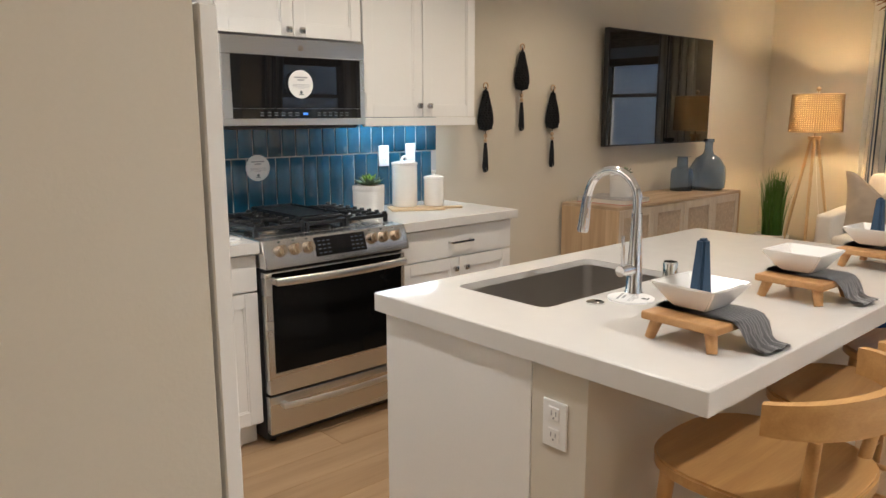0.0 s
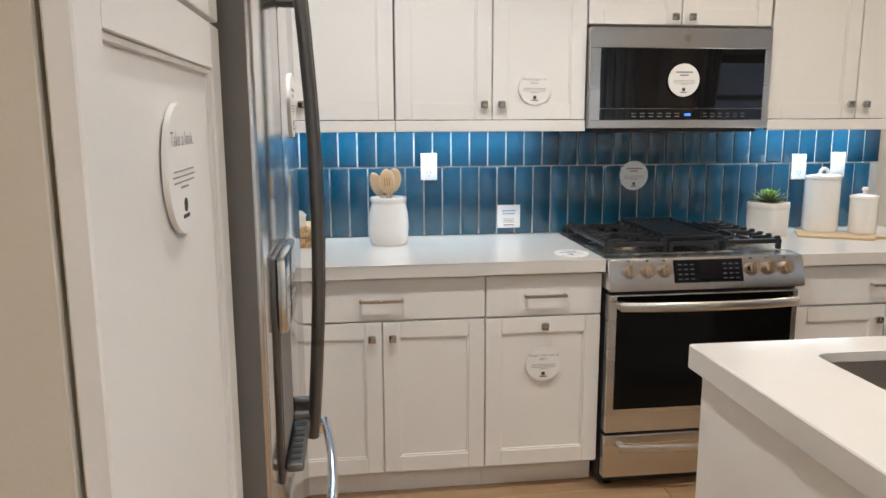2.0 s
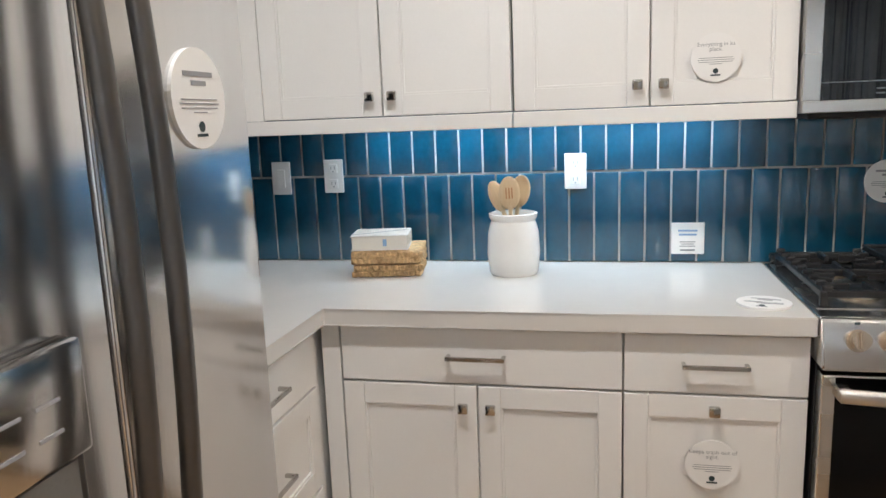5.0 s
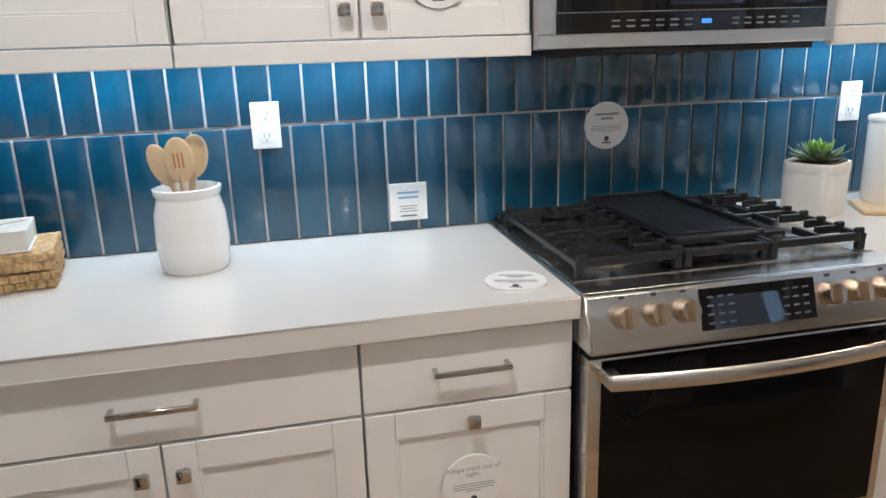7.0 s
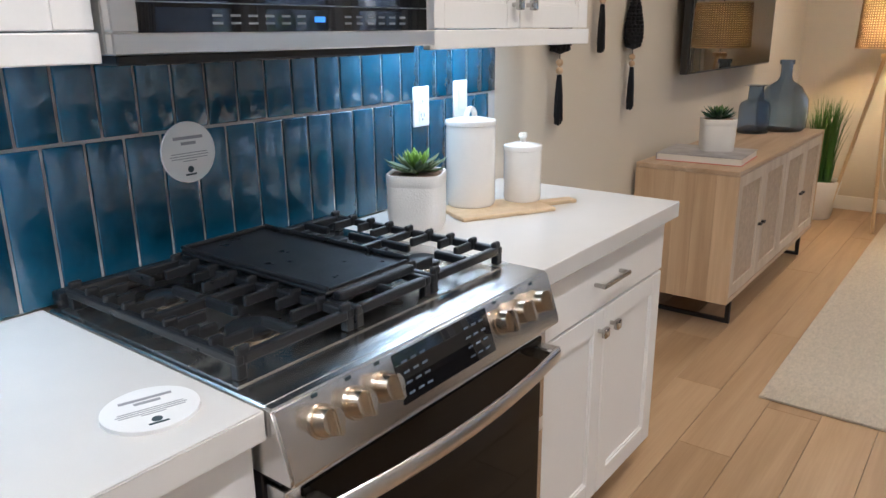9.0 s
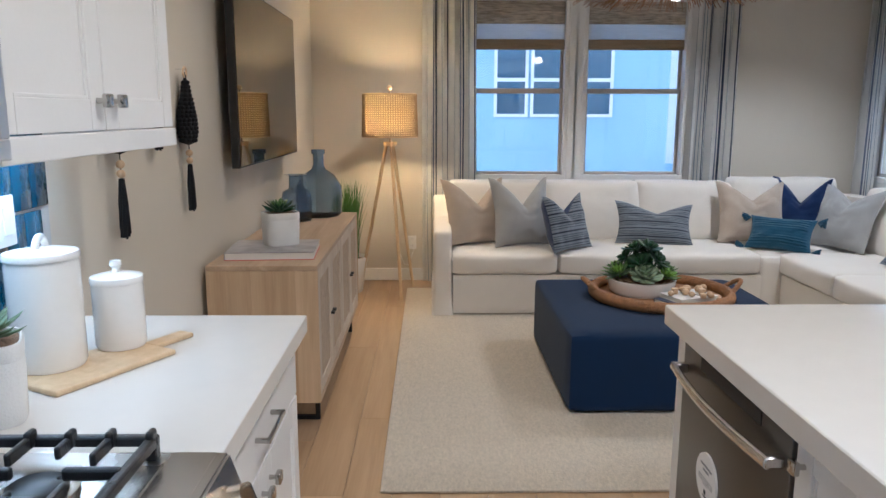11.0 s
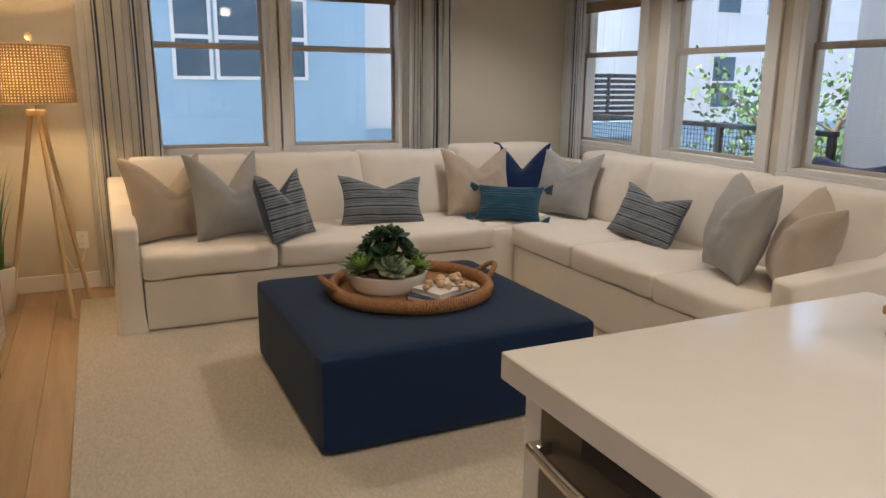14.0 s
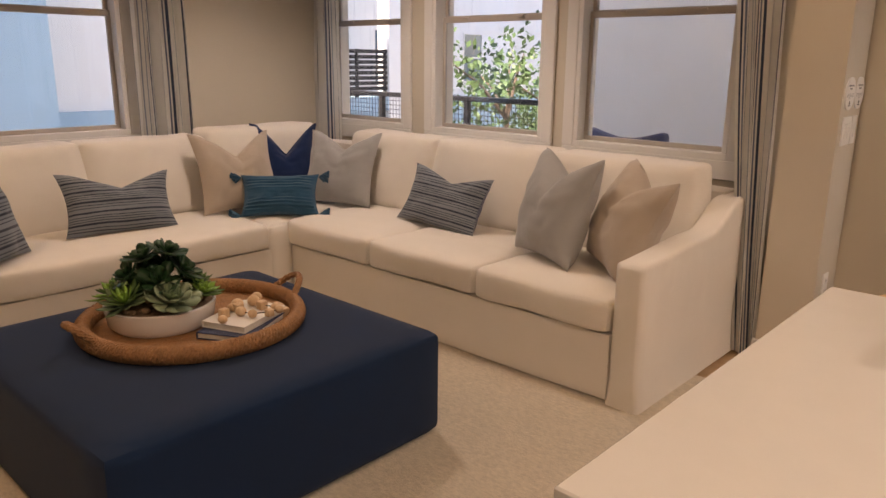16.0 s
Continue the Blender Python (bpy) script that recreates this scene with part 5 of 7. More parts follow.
def rounded(bm, x0, y0, x1, y1, z, r, n=6):
    """A ring of points round a rectangle with rounded corners, n + 1 to each corner."""
    out = []
    for cx, cy, a0 in ((x0 + r, y0 + r, math.pi), (x1 - r, y0 + r, 1.5 * math.pi), (x1 - r, y1 - r, 0), (x0 + r, y1 - r, 0.5 * math.pi)):
        out += [bm.verts.new((cx + r * math.cos(a0 + 0.5 * math.pi * k / n), cy + r * math.sin(a0 + 0.5 * math.pi * k / n), z)) for k in range(n + 1)]
    return out


def collar(bm, outer, inner, n=6):
    """Faces between an outer and an inner rounded ring."""
    for i in range(len(inner)):
        j = (i + 1) % len(inner)
        bm.faces.new((outer[i], outer[j], inner[j], inner[i]))


bm = bmesh.new()
ot, ob_ = rounded(bm, IX0 + 0.003, IY0 + 0.003, IX1 - 0.003, IY1 - 0.003, CT, 0.003), rounded(bm, IX0, IY0, IX1, IY1, CT - 0.055, 0.004)
oe = rounded(bm, IX0, IY0, IX1, IY1, CT - 0.003, 0.004)
it, ib = rounded(bm, SX0, SY0, SX1, SY1, CT, 0.03), rounded(bm, SX0, SY0, SX1, SY1, CT - 0.022, 0.03)
for p, q in ((ot, it), (ot, oe), (oe, ob_), (ob_, ib), (it, ib)):
    collar(bm, p, q)
solo("worktop", bm, QUARTZ, "thick white quartz island worktop with a sink cut-out", "worktop")
sk = thing("sink", ((SX0 + SX1) / 2, 2.03, 0.66), "undermounted dark stainless steel kitchen sink", "sink")
bm = bmesh.new()
rings = [rounded(bm, SX0 - 0.004 + d, SY0 - 0.004 + d, SX1 + 0.004 - d, SY1 + 0.004 - d, z, 0.032 - 0.3 * d) for d, z in ((0, CT - 0.0235), (0.004, 0.69), (0.008, 0.677), (0.018, 0.668), (0.035, 0.665))]
for p, q in zip(rings, rings[1:]):
    collar(bm, p, q)
bm.faces.new(rings[-1])
part("basin", bm, SINKSTEEL, sk, smooth=True)
part("drain", lathe(bmesh.new(), [(0, 0.004), (0.02, 0.002), (0.045, 0.004), (0.046, 0.0), (0, 0)], ((SX0 + SX1) / 2, 2.03, 0.668), 24), CHROME, sk, "chrome drain", smooth=True)

# faucet
fa = thing("faucet", (2.49, 1.785, CT), "tall chrome pull-down kitchen faucet", "faucet")
fx, fy = 2.49, 1.785
part("base", lathe(bmesh.new(), [(0, 0), (0.029, 0), (0.029, 0.006), (0.024, 0.012), (0.022, 0.10), (0.0185, 0.14), (0.0155, 0.24), (0, 0.24)], (fx, fy, CT), 28), CHROME, fa, smooth=True)
bm = bmesh.new()
arc = [(fx, fy, CT + 0.20), (fx, fy, CT + 0.26)] + [(fx, fy + 0.088 - 0.088 * math.cos(math.pi * k / 18), CT + 0.272 + 0.088 * math.sin(math.pi * k / 18)) for k in range(1, 18)]
end = Vector(arc[-1])
arc[-1] = end + Vector((0, 0.004, -0.012))
tube(bm, arc, 0.0130, 16, 1.0, (1, 0, 0))
part("spout", bm, CHROME, fa, smooth=True)
bm = bmesh.new()
rod(bm, end + Vector((0, 0.004, -0.01)), end + Vector((0, 0.018, -0.12)), 0.0145, 0.018, 20)
rod(bm, end + Vector((0, 0.018, -0.12)), end + Vector((0, 0.0185, -0.124)), 0.016, 0.016, 20)
part("spray_head", bm, CHROME, fa, "chrome spray head", smooth=True)
bm = bmesh.new()
rod(bm, (fx, fy, CT + 0.075), (fx - 0.068, fy + 0.004, CT + 0.075), 0.018, 0.016, 18)
rod(bm, (fx - 0.055, fy + 0.003, CT + 0.08), (fx - 0.062, fy + 0.002, CT + 0.180), 0.0065, 0.005, 12)
part("lever", bm, CHROME, fa, "chrome side lever", smooth=True)
bm = lathe(bmesh.new(), [(0, 0), (0.024, 0), (0.024, 0.062), (0.021, 0.066), (0, 0.066)], (2.705, 1.795, CT), 24)
solo("soap_dispenser_cap", bm, CHROME, "short chrome air gap cap beside the faucet", "air gap", smooth=True)
bm = lathe(bmesh.new(), [(0, 0), (0.026, 0), (0.026, 0.004), (0.018, 0.007), (0, 0.006)], (2.315, 1.792, CT), 24)
solo("disposal_button", bm, CHROME, "round chrome disposal button set in the worktop", "button", smooth=True)
disc_sign(pose(2.425, 1.750, CT, -90, 0, 20), 0.066, SG + "lying beside the faucet")

# dishwasher
dwm = thing("dishwasher", (3.375, 2.0, 0), "dark stainless steel built-in dishwasher with a bar handle", "dishwasher")
part("body", B((3.066, 1.74, 0.10), (3.685, 2.255, 0.862)), BLACK, dwm)
dd = part("door", B((3.068, 2.257, 0.105), (3.684, 2.290, 0.862), 0.005, 2), DARKSTEEL, dwm, "dark steel door", smooth=True)
part("vent", B((3.20, 2.290, 0.805), (3.55, 2.2925, 0.838)), BLACK, dd, "black grip recess")
bm = bmesh.new()
tube(bm, [(3.09 + 0.572 * k / 16, 2.325 + 0.020 * math.sin(math.pi * k / 16), 0.775) for k in range(17)], 0.014, 12, 0.7)
for x in (3.10, 3.652):
    box(bm, (x - 0.012, 2.288, 0.762), (x + 0.012, 2.332, 0.788), 0.004)
part("handle", bm, STEEL, dd, "bowed steel handle", smooth=True)
part("toe_kick", B((3.07, 2.20, 0), (3.684, 2.21, 0.099)), BLACK, dwm)
disc_sign(pose(3.46, 2.290, 0.545, 0, 0, 180), 0.066, SG + "on the dishwasher door")

# ---- living room ----
solo("rug", S((4.375, -0.10, 0.0), (7.75, 3.195, 0.014), 0.006, 0.0, 6), RUG, "large ivory woven wool rug", "rug")

# sectional sofa
so = thing("sectional_sofa", (6.4, 0.9, 0), "ivory slipcovered L-shaped sectional sofa with loose cushions", "sofa")
RZ = 0.014
part("base", S((6.903, 0.44, 0.016), (7.90, 2.84, 0.315), 0.02, 0.0, 6), LINEN, so, smooth=True)
part("base", S((4.76, -0.62, 0.016), (7.60, 0.443, 0.315), 0.02, 0.0, 6), LINEN, so, smooth=True)
part("back", S((7.80, -0.66, 0.02), (7.99, 2.86, 0.80), 0.04, 0.0, 6), LINEN, so, smooth=True)
part("back", S((4.72, -0.68, 0.02), (7.85, -0.50, 0.80), 0.04, 0.0, 6), LINEN, so, smooth=True)


def sloped_arm(p0, p1, thick, m):
    """An arm along own x from p0 (front) to p1 (back), low at the front and rising to the back."""
    bm = bmesh.new()
    length, r = p1 - p0, 0.020

    def top(s):
        k = min(1, max(0, (s - length + 0.50) / 0.30))
        return 0.625 + 0.03 * min(1, s / 0.5) + 0.12 * k * k * (3 - 2 * k)
    cuts = [(0.0, r), (0.004, 0.6 * r), (0.012, 0.25 * r), (r, 0.0)]
    stations = cuts + [(r + (length - 2 * r) * k / 24, 0.0) for k in range(1, 24)] + [(length - s, d) for s, d in reversed(cuts)]
    rings = []
    for s, d in stations:
        z = top(s) - d
        sec = [(d - 0.014, 0.012), (d - 0.009, 0.05), (d - 0.001, 0.16), (d, 0.35), (d, z - r)]
        sec += [(d + r - r * math.cos(a), z - r + r * math.sin(a)) for a in (0.4, 0.8, 1.2, 1.5708)]
        row = [(y, q) for y, q in sec] + [(thick - y, q) for y, q in reversed(sec)]
        rings.append([bm.verts.new((p0 + s + 0.004 * noise.noise((s * 6, y * 9, q * 5)), y + 0.003 * noise.noise((s * 5, q * 6, 2)), q)) for y, q in row])
    for a, b in zip(rings, rings[1:]):
        for i in range(len(a)):
            j = (i + 1) % len(a)
            bm.faces.new((a[i], a[j], b[j], b[i]))
    bm.faces.new(rings[0][::-1])
    bm.faces.new(rings[-1])
    bmesh.ops.transform(bm, matrix=m, verts=bm.verts)
    return bm


part("arm", sloped_arm(0.0, 1.10, 0.13, Matrix.Translation((6.89, 2.845, 0))), LINEN, so, "sloped arm", smooth=True)
m = Matrix.Translation((4.625, 0.455, 0)) @ Matrix(((0, 1, 0, 0), (-1, 0, 0, 0), (0, 0, 1, 0), (0, 0, 0, 1)))
part("arm", sloped_arm(0.0, 1.13, 0.13, m), LINEN, so, "sloped arm", smooth=True)
for y0, y1 in ((2.075, 2.842), (0.60, 2.065)):
    part("seat_cushion", S((6.88, y0, 0.312), (7.62, y1, 0.470), 0.036, 0.014, 10, 0.008), LINEN, so, smooth=True)
for x0, x1 in ((6.215, 6.93), (5.485, 6.205), (4.762, 5.475)):
    part("seat_cushion", S((x0, -0.30, 0.312), (x1, 0.465, 0.470), 0.036, 0.014, 10, 0.008), LINEN, so, smooth=True)
part("corner_cushion", S((6.94, -0.40, 0.312), (7.66, 0.59, 0.465), 0.05, 0.015, 8, 0.005), LINEN, so, smooth=True)
part("corner_post", S((6.90, 0.43, 0.02), (7.0, 0.60, 0.44), 0.03, 0.0, 5), LINEN, so, smooth=True)


def back_cushion(a, b, axis):
    """A leaning back cushion with a slumped top."""
    bm = S(a, b, 0.042, 0.034, 12, 0.020)
    zm, h = (a[2] + b[2]) / 2, b[2] - a[2]
    for v in bm.verts:
        if v.co.z > b[2] - 0.012:
            v.co.z = b[2] - 0.012 + 0.25 * (v.co.z - b[2] + 0.012)
        across = 1 - axis[0]
        u = 2 * (v.co[across] - (a[across] + b[across]) / 2) / (b[across] - a[across])
        t = (v.co.z - a[2]) / h
        v.co.z += 0.016 * abs(u) ** 4 * max(0, t - 0.5) - 0.010 * t * (1 - u * u) * noise.noise((u * 2.1, a[across] * 3, 1.7))
        v.co[axis[0]] += axis[1] * 0.11 * t
    return bm


for y0, y1 in ((2.10, 2.835), (1.325, 2.09), (0.56, 1.315)):
    part("back_cushion", back_cushion((7.47, y0, 0.455), (7.72, y1, 0.925), (0, 1)), LINEN, so, smooth=True)
part("back_cushion", back_cushion((7.45, -0.26, 0.455), (7.70, 0.55, 0.955), (0, 1)), LINEN, so, smooth=True)
for x0, x1 in ((6.44, 7.22), (5.61, 6.43), (4.80, 5.60)):
    part("back_cushion", back_cushion((x0, -0.44, 0.455), (x1, -0.19, 0.925), (1, -1)), LINEN, so, smooth=True)


def pillow(m, w, h, t, material, label, chop=0.05, back=None, tassels=False, ribs=False, group="scatter cushions"):
    """A scatter cushion: own x across, own z up from its lower edge, own y its thickness; the top may be dented."""
    root = thing("pillow", label=label, category="pillow", group=group, m=m)
    n = 26
    sides = ((1, back or material), (-1, material)) if back else ((0, material),)
    for side, mt in sides:
        bm = bmesh.new()
        for sg in ((1, -1) if side == 0 else (side,)):
            grid = []
            for j in range(n + 1):
                v = 2 * j / n - 1
                row = []
                for i in range(n + 1):
                    u = 2 * i / n - 1
                    e = (1 - abs(u) ** 2.6) * (1 - abs(v) ** 2.6)
                    x = w / 2 * u * (1 - 0.11 * (1 - v * v))
                    z = h / 2 * v * (1 - 0.08 * (1 - u * u))
                    d = chop * max(0, 1 - abs(u - 0.06) / 0.86) ** 1.25 * max(0, (v + 0.3) / 1.3) ** 1.3
                    y = sg * t / 2 * max(e, 0) ** 0.55 * (1 if not back else 0.55 if sg < 0 else 1.45)
                    crease = abs(noise.noise((u * 1.6 + 7 * w, v * 1.3 + 5 * h, 4.0 + sg)))
                    y -= sg * 0.007 * max(0, 1 - crease / 0.13) * min(1, max(e, 0) * 2)
                    y -= sg * 0.35 * d * max(0, 1 - abs(u - 0.06) / 0.5) * min(1, max(e, 0) * 2)
                    y += 0.014 * noise.noise((u * 2.2 + w * 9, v * 2.2, sg)) * (e > 0.02)
                    if ribs and e > 0:
                        y += sg * 0.0035 * math.sin(v * 38)
                    row.append(bm.verts.new((x, y, z + h / 2 - d)))
                grid.append(row)
            for j in range(n):
                for i in range(n):
                    bm.faces.new((grid[j][i], grid[j][i + 1], grid[j + 1][i + 1], grid[j + 1][i]))
        bmesh.ops.remove_doubles(bm, verts=bm.verts, dist=0.0005)
        part("cover" if mt is material else "back_cover", bm, mt, root, smooth=True)
    if tassels:
        for x in (-w / 2, w / 2):
            for z in (0.01, h - 0.02):
                bm = bmesh.new()
                for k in range(22):
                    a = 2.4 * k
                    s = 1 if x > 0 else -1
                    rod(bm, (x, 0, z), (x + s * (0.030 + 0.030 * (k % 5) / 4), (0.018 + 0.001 * k) * math.cos(a), z + (0.018 + 0.001 * k) * math.sin(a)), 0.005, 0.007, 6)
                part("tassel", bm, material, root, smooth=True)
    return root


# east run: own -y side faces the room at -x, so turn by -90
ZS = 0.478
BE, GR, ST = "beige linen scatter cushion with dented top", "pale grey linen scatter cushion with dented top", "grey and navy striped lumbar cushion"
pillow(pose(7.22, 2.62, ZS, -20, 0, -70), 0.52, 0.52, 0.22, BEIGEP, BE + " against the sofa arm", 0.19)
pillow(pose(7.14, 2.29, ZS, -18, 0, -74), 0.48, 0.53, 0.22, GREYP, GR + " on the seat", 0.20)
pillow(pose(6.98, 1.95, ZS, -18, 0, -48), 0.45, 0.42, 0.19, STRIPE, "striped square cushion with navy back", 0.14, back=NAVYP)
pillow(pose(7.18, 1.30, ZS, -24, 3, -92), 0.60, 0.34, 0.15, STRIPE, ST + " in the middle of the sofa", 0.08)
pillow(pose(7.26, 0.52, ZS, -22, 0, -98), 0.52, 0.50, 0.18, BEIGEP, BE + " in the sofa's corner", 0.14)
pillow(pose(7.38, 0.14, ZS + 0.02, -16, 0, -128), 0.44, 0.49, 0.15, NAVYP, "navy velvet cushion standing in the sofa's corner", 0.19)
pillow(pose(7.02, 0.02, ZS, -22, 0, -160), 0.52, 0.49, 0.18, GREYP, GR + " beside the corner", 0.11)
pillow(pose(7.00, 0.45, ZS - 0.01, -30, 0, -130), 0.47, 0.27, 0.15, TEALP, "teal ribbed knit lumbar cushion with tassels", 0.0, tassels=True, ribs=True)
pillow(pose(6.12, 0.05, ZS, -26, 3, 178), 0.60, 0.34, 0.17, STRIPE, ST + " with navy back", 0.06, back=NAVYP)
pillow(pose(5.31, 0.17, ZS, -18, 0, -205), 0.50, 0.52, 0.25, GREYP, GR + " by the sofa's end", 0.13)
pillow(pose(5.00, 0.12, ZS, -24, 4, -222), 0.52, 0.50, 0.25, BEIGEP, BE + " against the low arm", 0.11)

# ottoman
ott = thing("ottoman", (5.71, 1.71, RZ), "large square navy upholstered ottoman", "ottoman")
part("upholstery", S((5.095, 1.085, RZ + 0.006), (6.33, 2.33, 0.42), 0.034, 0.008, 14), NAVY, ott, smooth=True)
for x in (5.16, 6.26):
    for y in (1.15, 2.26):
        part("foot", R((x, y, RZ), (x, y, RZ + 0.016), 0.02), BLACK, ott)

# tray with a bowl of succulents, books and beads
TX, TY, TZ = 5.79, 1.685, 0.426
tr = thing("tray", (TX, TY, TZ), "round woven rattan tray with loop handles", "tray")
part("bottom", lathe(bmesh.new(), [(0, 0), (0.36, 0), (0.38, 0.012), (0, 0.012)], (TX, TY, TZ), 48), RATTAN, tr, smooth=True)
for k in range(4):
    bm = bmesh.new()
    n = 440
    ph = k * 2 * math.pi / 4
    tube(bm, [(TX + (0.376 + 0.020 * math.cos(44 * a + ph)) * math.cos(a), TY + (0.376 + 0.020 * math.cos(44 * a + ph)) * math.sin(a), TZ + 0.034 + 0.023 * math.sin(44 * a + ph)) for a in [2 * math.pi * i / n for i in range(n)]], 0.0108, 6, closed=True)
    part("rim_strand", bm, RATTAN, tr, smooth=True)
for a0 in (1.52, 1.48 + math.pi):
    for k in range(2):
        bm = bmesh.new()
        pts = []
        for i in range(25):
            s = i / 24
            a = a0 + (s - 0.5) * 0.42
            up = math.sin(math.pi * s)
            r = 0.375 + 0.065 * up
            pts.append((TX + r * math.cos(a) + 0.006 * math.cos(i * 1.6 + k * 3.1), TY + r * math.sin(a) + 0.006 * math.sin(i * 1.6 + k * 3.1), TZ + 0.045 + 0.065 * up))
        tube(bm, pts, 0.011, 6)
        part("handle", bm, RATTAN, tr, "twisted rattan handle", smooth=True)

BX, BY, BZ = 5.868, 1.772, TZ + 0.013
bw = thing("succulent_bowl", (BX, BY, BZ), "low white ceramic bowl planted with mixed succulents", "plant")
part("bowl", lathe(bmesh.new(), [(0, 0), (0.165, 0), (0.185, 0.02), (0.195, 0.085), (0.187, 0.087), (0.178, 0.03), (0, 0.03)], (BX, BY, BZ), 48), CERAMIC, bw, smooth=True)
part("gravel", lathe(bmesh.new(), [(0, 0.078), (0.10, 0.082), (0.186, 0.070), (0.186, 0.06), (0, 0.06)], (BX, BY, BZ), 40), SOIL, bw, smooth=True)


def leaf_mesh(width, thick, blunt, material):
    """One fleshy leaf of unit length along own x, flat side up."""
    bm = bmesh.new()
    shape = ((0.0, 0.30), (0.35, 0.70), (0.68, 1.0), (0.90, 0.86)) if blunt else ((0.0, 0.38), (0.32, 0.85), (0.62, 1.0), (0.86, 0.58))
    rows = []
    for t, w in shape:
        z = 0.16 * t * t
        hw = width * 0.5 * w
        rows.append([bm.verts.new((t, hw, z + 0.05 * w * width)), bm.verts.new((t, 0, z - thick * 0.5 * w)), bm.verts.new((t, -hw, z + 0.05 * w * width)), bm.verts.new((t, 0, z + thick * 0.10))])
    tip = bm.verts.new((1.03, 0, 0.20))
    for p, q in zip(rows, rows[1:]):
        for k in range(4):
            bm.faces.new((p[k], p[(k + 1) % 4], q[(k + 1) % 4], q[k]))
    for k in range(4):
        bm.faces.new((rows[-1][k], rows[-1][(k + 1) % 4], tip))
    bm.faces.new(rows[0])
    bmesh.ops.recalc_face_normals(bm, faces=bm.faces)
    me = bpy.data.meshes.new("leaf")
    bm.to_mesh(me)
    bm.free()
    for f in me.polygons:
        f.use_smooth = True
    me.materials.append(material)
    return me


LEAVES = {}


def rosette(parent, name, c, r, rings, seed, leaves, lean=(0, 0, 1), width=0.46, thick=0.15, blunt=False, label="", base=None, counts=None):
    """A succulent rosette: a short stem that carries fleshy leaves in rings; leaves are the materials from the outer ring inwards."""
    rnd = random.Random(seed)
    c = Vector(c)
    turn = Vector(lean).normalized().to_track_quat("Z", "Y").to_matrix().to_4x4()
    foot = Vector(base) if base else c - turn.to_3x3() @ Vector((0, 0, 0.016))
    core = part(name, R(foot, c + turn.to_3x3() @ Vector((0, 0, r * 0.12)), 0.007, 0.006, 8), leaves[-1], parent, label, smooth=True)
    for k in range(rings):
        cnt = counts[k] if counts else 9 - 2 * k if rings > 2 else 8
        size = r * (1 - 0.60 * k / max(1, rings - 1))
        el = 10 + 58 * k / max(1, rings - 1)
        key = (width, thick, blunt, leaves[min(k, len(leaves) - 1)].name)
        if key not in LEAVES:
            LEAVES[key] = leaf_mesh(width, thick, blunt, leaves[min(k, len(leaves) - 1)])
        for q in range(cnt):
            a = 360 * (q + 0.5 * (k % 2)) / cnt + rnd.uniform(-9, 9)
            ob = new("leaf", LEAVES[key])
            ob.parent = core
            size_q = size * rnd.uniform(0.88, 1.08)
            ob.matrix_basis = Matrix.Translation(c - ORIG[parent]) @ turn @ Matrix.Translation((0, 0, 0.05 * r * k)) @ pose(0, 0, 0, 0, 0, a) @ pose(r * 0.05, 0, 0, rnd.uniform(-12, 12), -(el + rnd.uniform(-7, 7)), 0) @ Matrix.Diagonal((size_q, size_q, size_q, 1))
    return core


FRONT, ASIDE = Vector((-0.675, 0.738, 0)), Vector((-0.738, -0.675, 0))
LOW = ((0.125, -0.070, 0.098, (LEAFG, LEAFM, LEAFL), 0.40, False, "green pointed succulent rosette"), (0.105, 0.085, 0.092, (PALELEAF, PALELEAF, LEAFG), 0.62, True, "pale grey-green succulent rosette"), (0.020, -0.150, 0.092, (LEAFL, LEAFM, LEAFL), 0.40, False, "bright green succulent rosette"), (-0.010, 0.150, 0.075, (LEAFM, LEAFL), 0.50, False, "bright green succulent rosette"), (-0.120, 0.085, 0.088, (LEAFG, LEAFM), 0.45, False, "dusty green succulent rosette"), (-0.125, -0.080, 0.090, (LEAFM, LEAFG), 0.42, False, "green succulent rosette"))
for k, (fo, si, r, mats, wd, blunt, label) in enumerate(LOW):
    d = FRONT * fo + ASIDE * si
    rosette(bw, "succulent", (BX + d.x, BY + d.y, BZ + 0.112), r, 4, k, mats, (d.x * 2.6, d.y * 2.6, 1.0), wd, 0.13, blunt, label, counts=(10, 9, 7, 5))
JADE = ((0.045, -0.085, 0.190, 0.9), (0.065, 0.030, 0.175, 0.9), (0.060, -0.030, 0.150, 1.2), (-0.050, 0.080, 0.150, 1.1), (-0.085, -0.050, 0.160, 1.1), (-0.010, 0.085, 0.195, 0.8), (-0.070, 0.020, 0.200, 0.7), (-0.045, -0.060, 0.225, 0.5), (0.025, -0.035, 0.250, 0.4), (0.000, 0.040, 0.262, 0.3))
for k, (fo, si, up, out) in enumerate(JADE):
    d = FRONT * fo + ASIDE * si
    n_ = d.normalized()
    rosette(bw, "jade_head", (BX + d.x, BY + d.y, BZ + up), 0.074, 3, k + 90, (LEAFD, LEAFD, LEAFM if k in (4, 6) else LEAFD), (n_.x * out, n_.y * out, 1.0), 0.66, 0.10, True, "dark green fleshy leaves", (BX + d.x * 0.25, BY + d.y * 0.25, BZ + 0.07), (7, 6, 4))
rnd_b = random.Random(5)
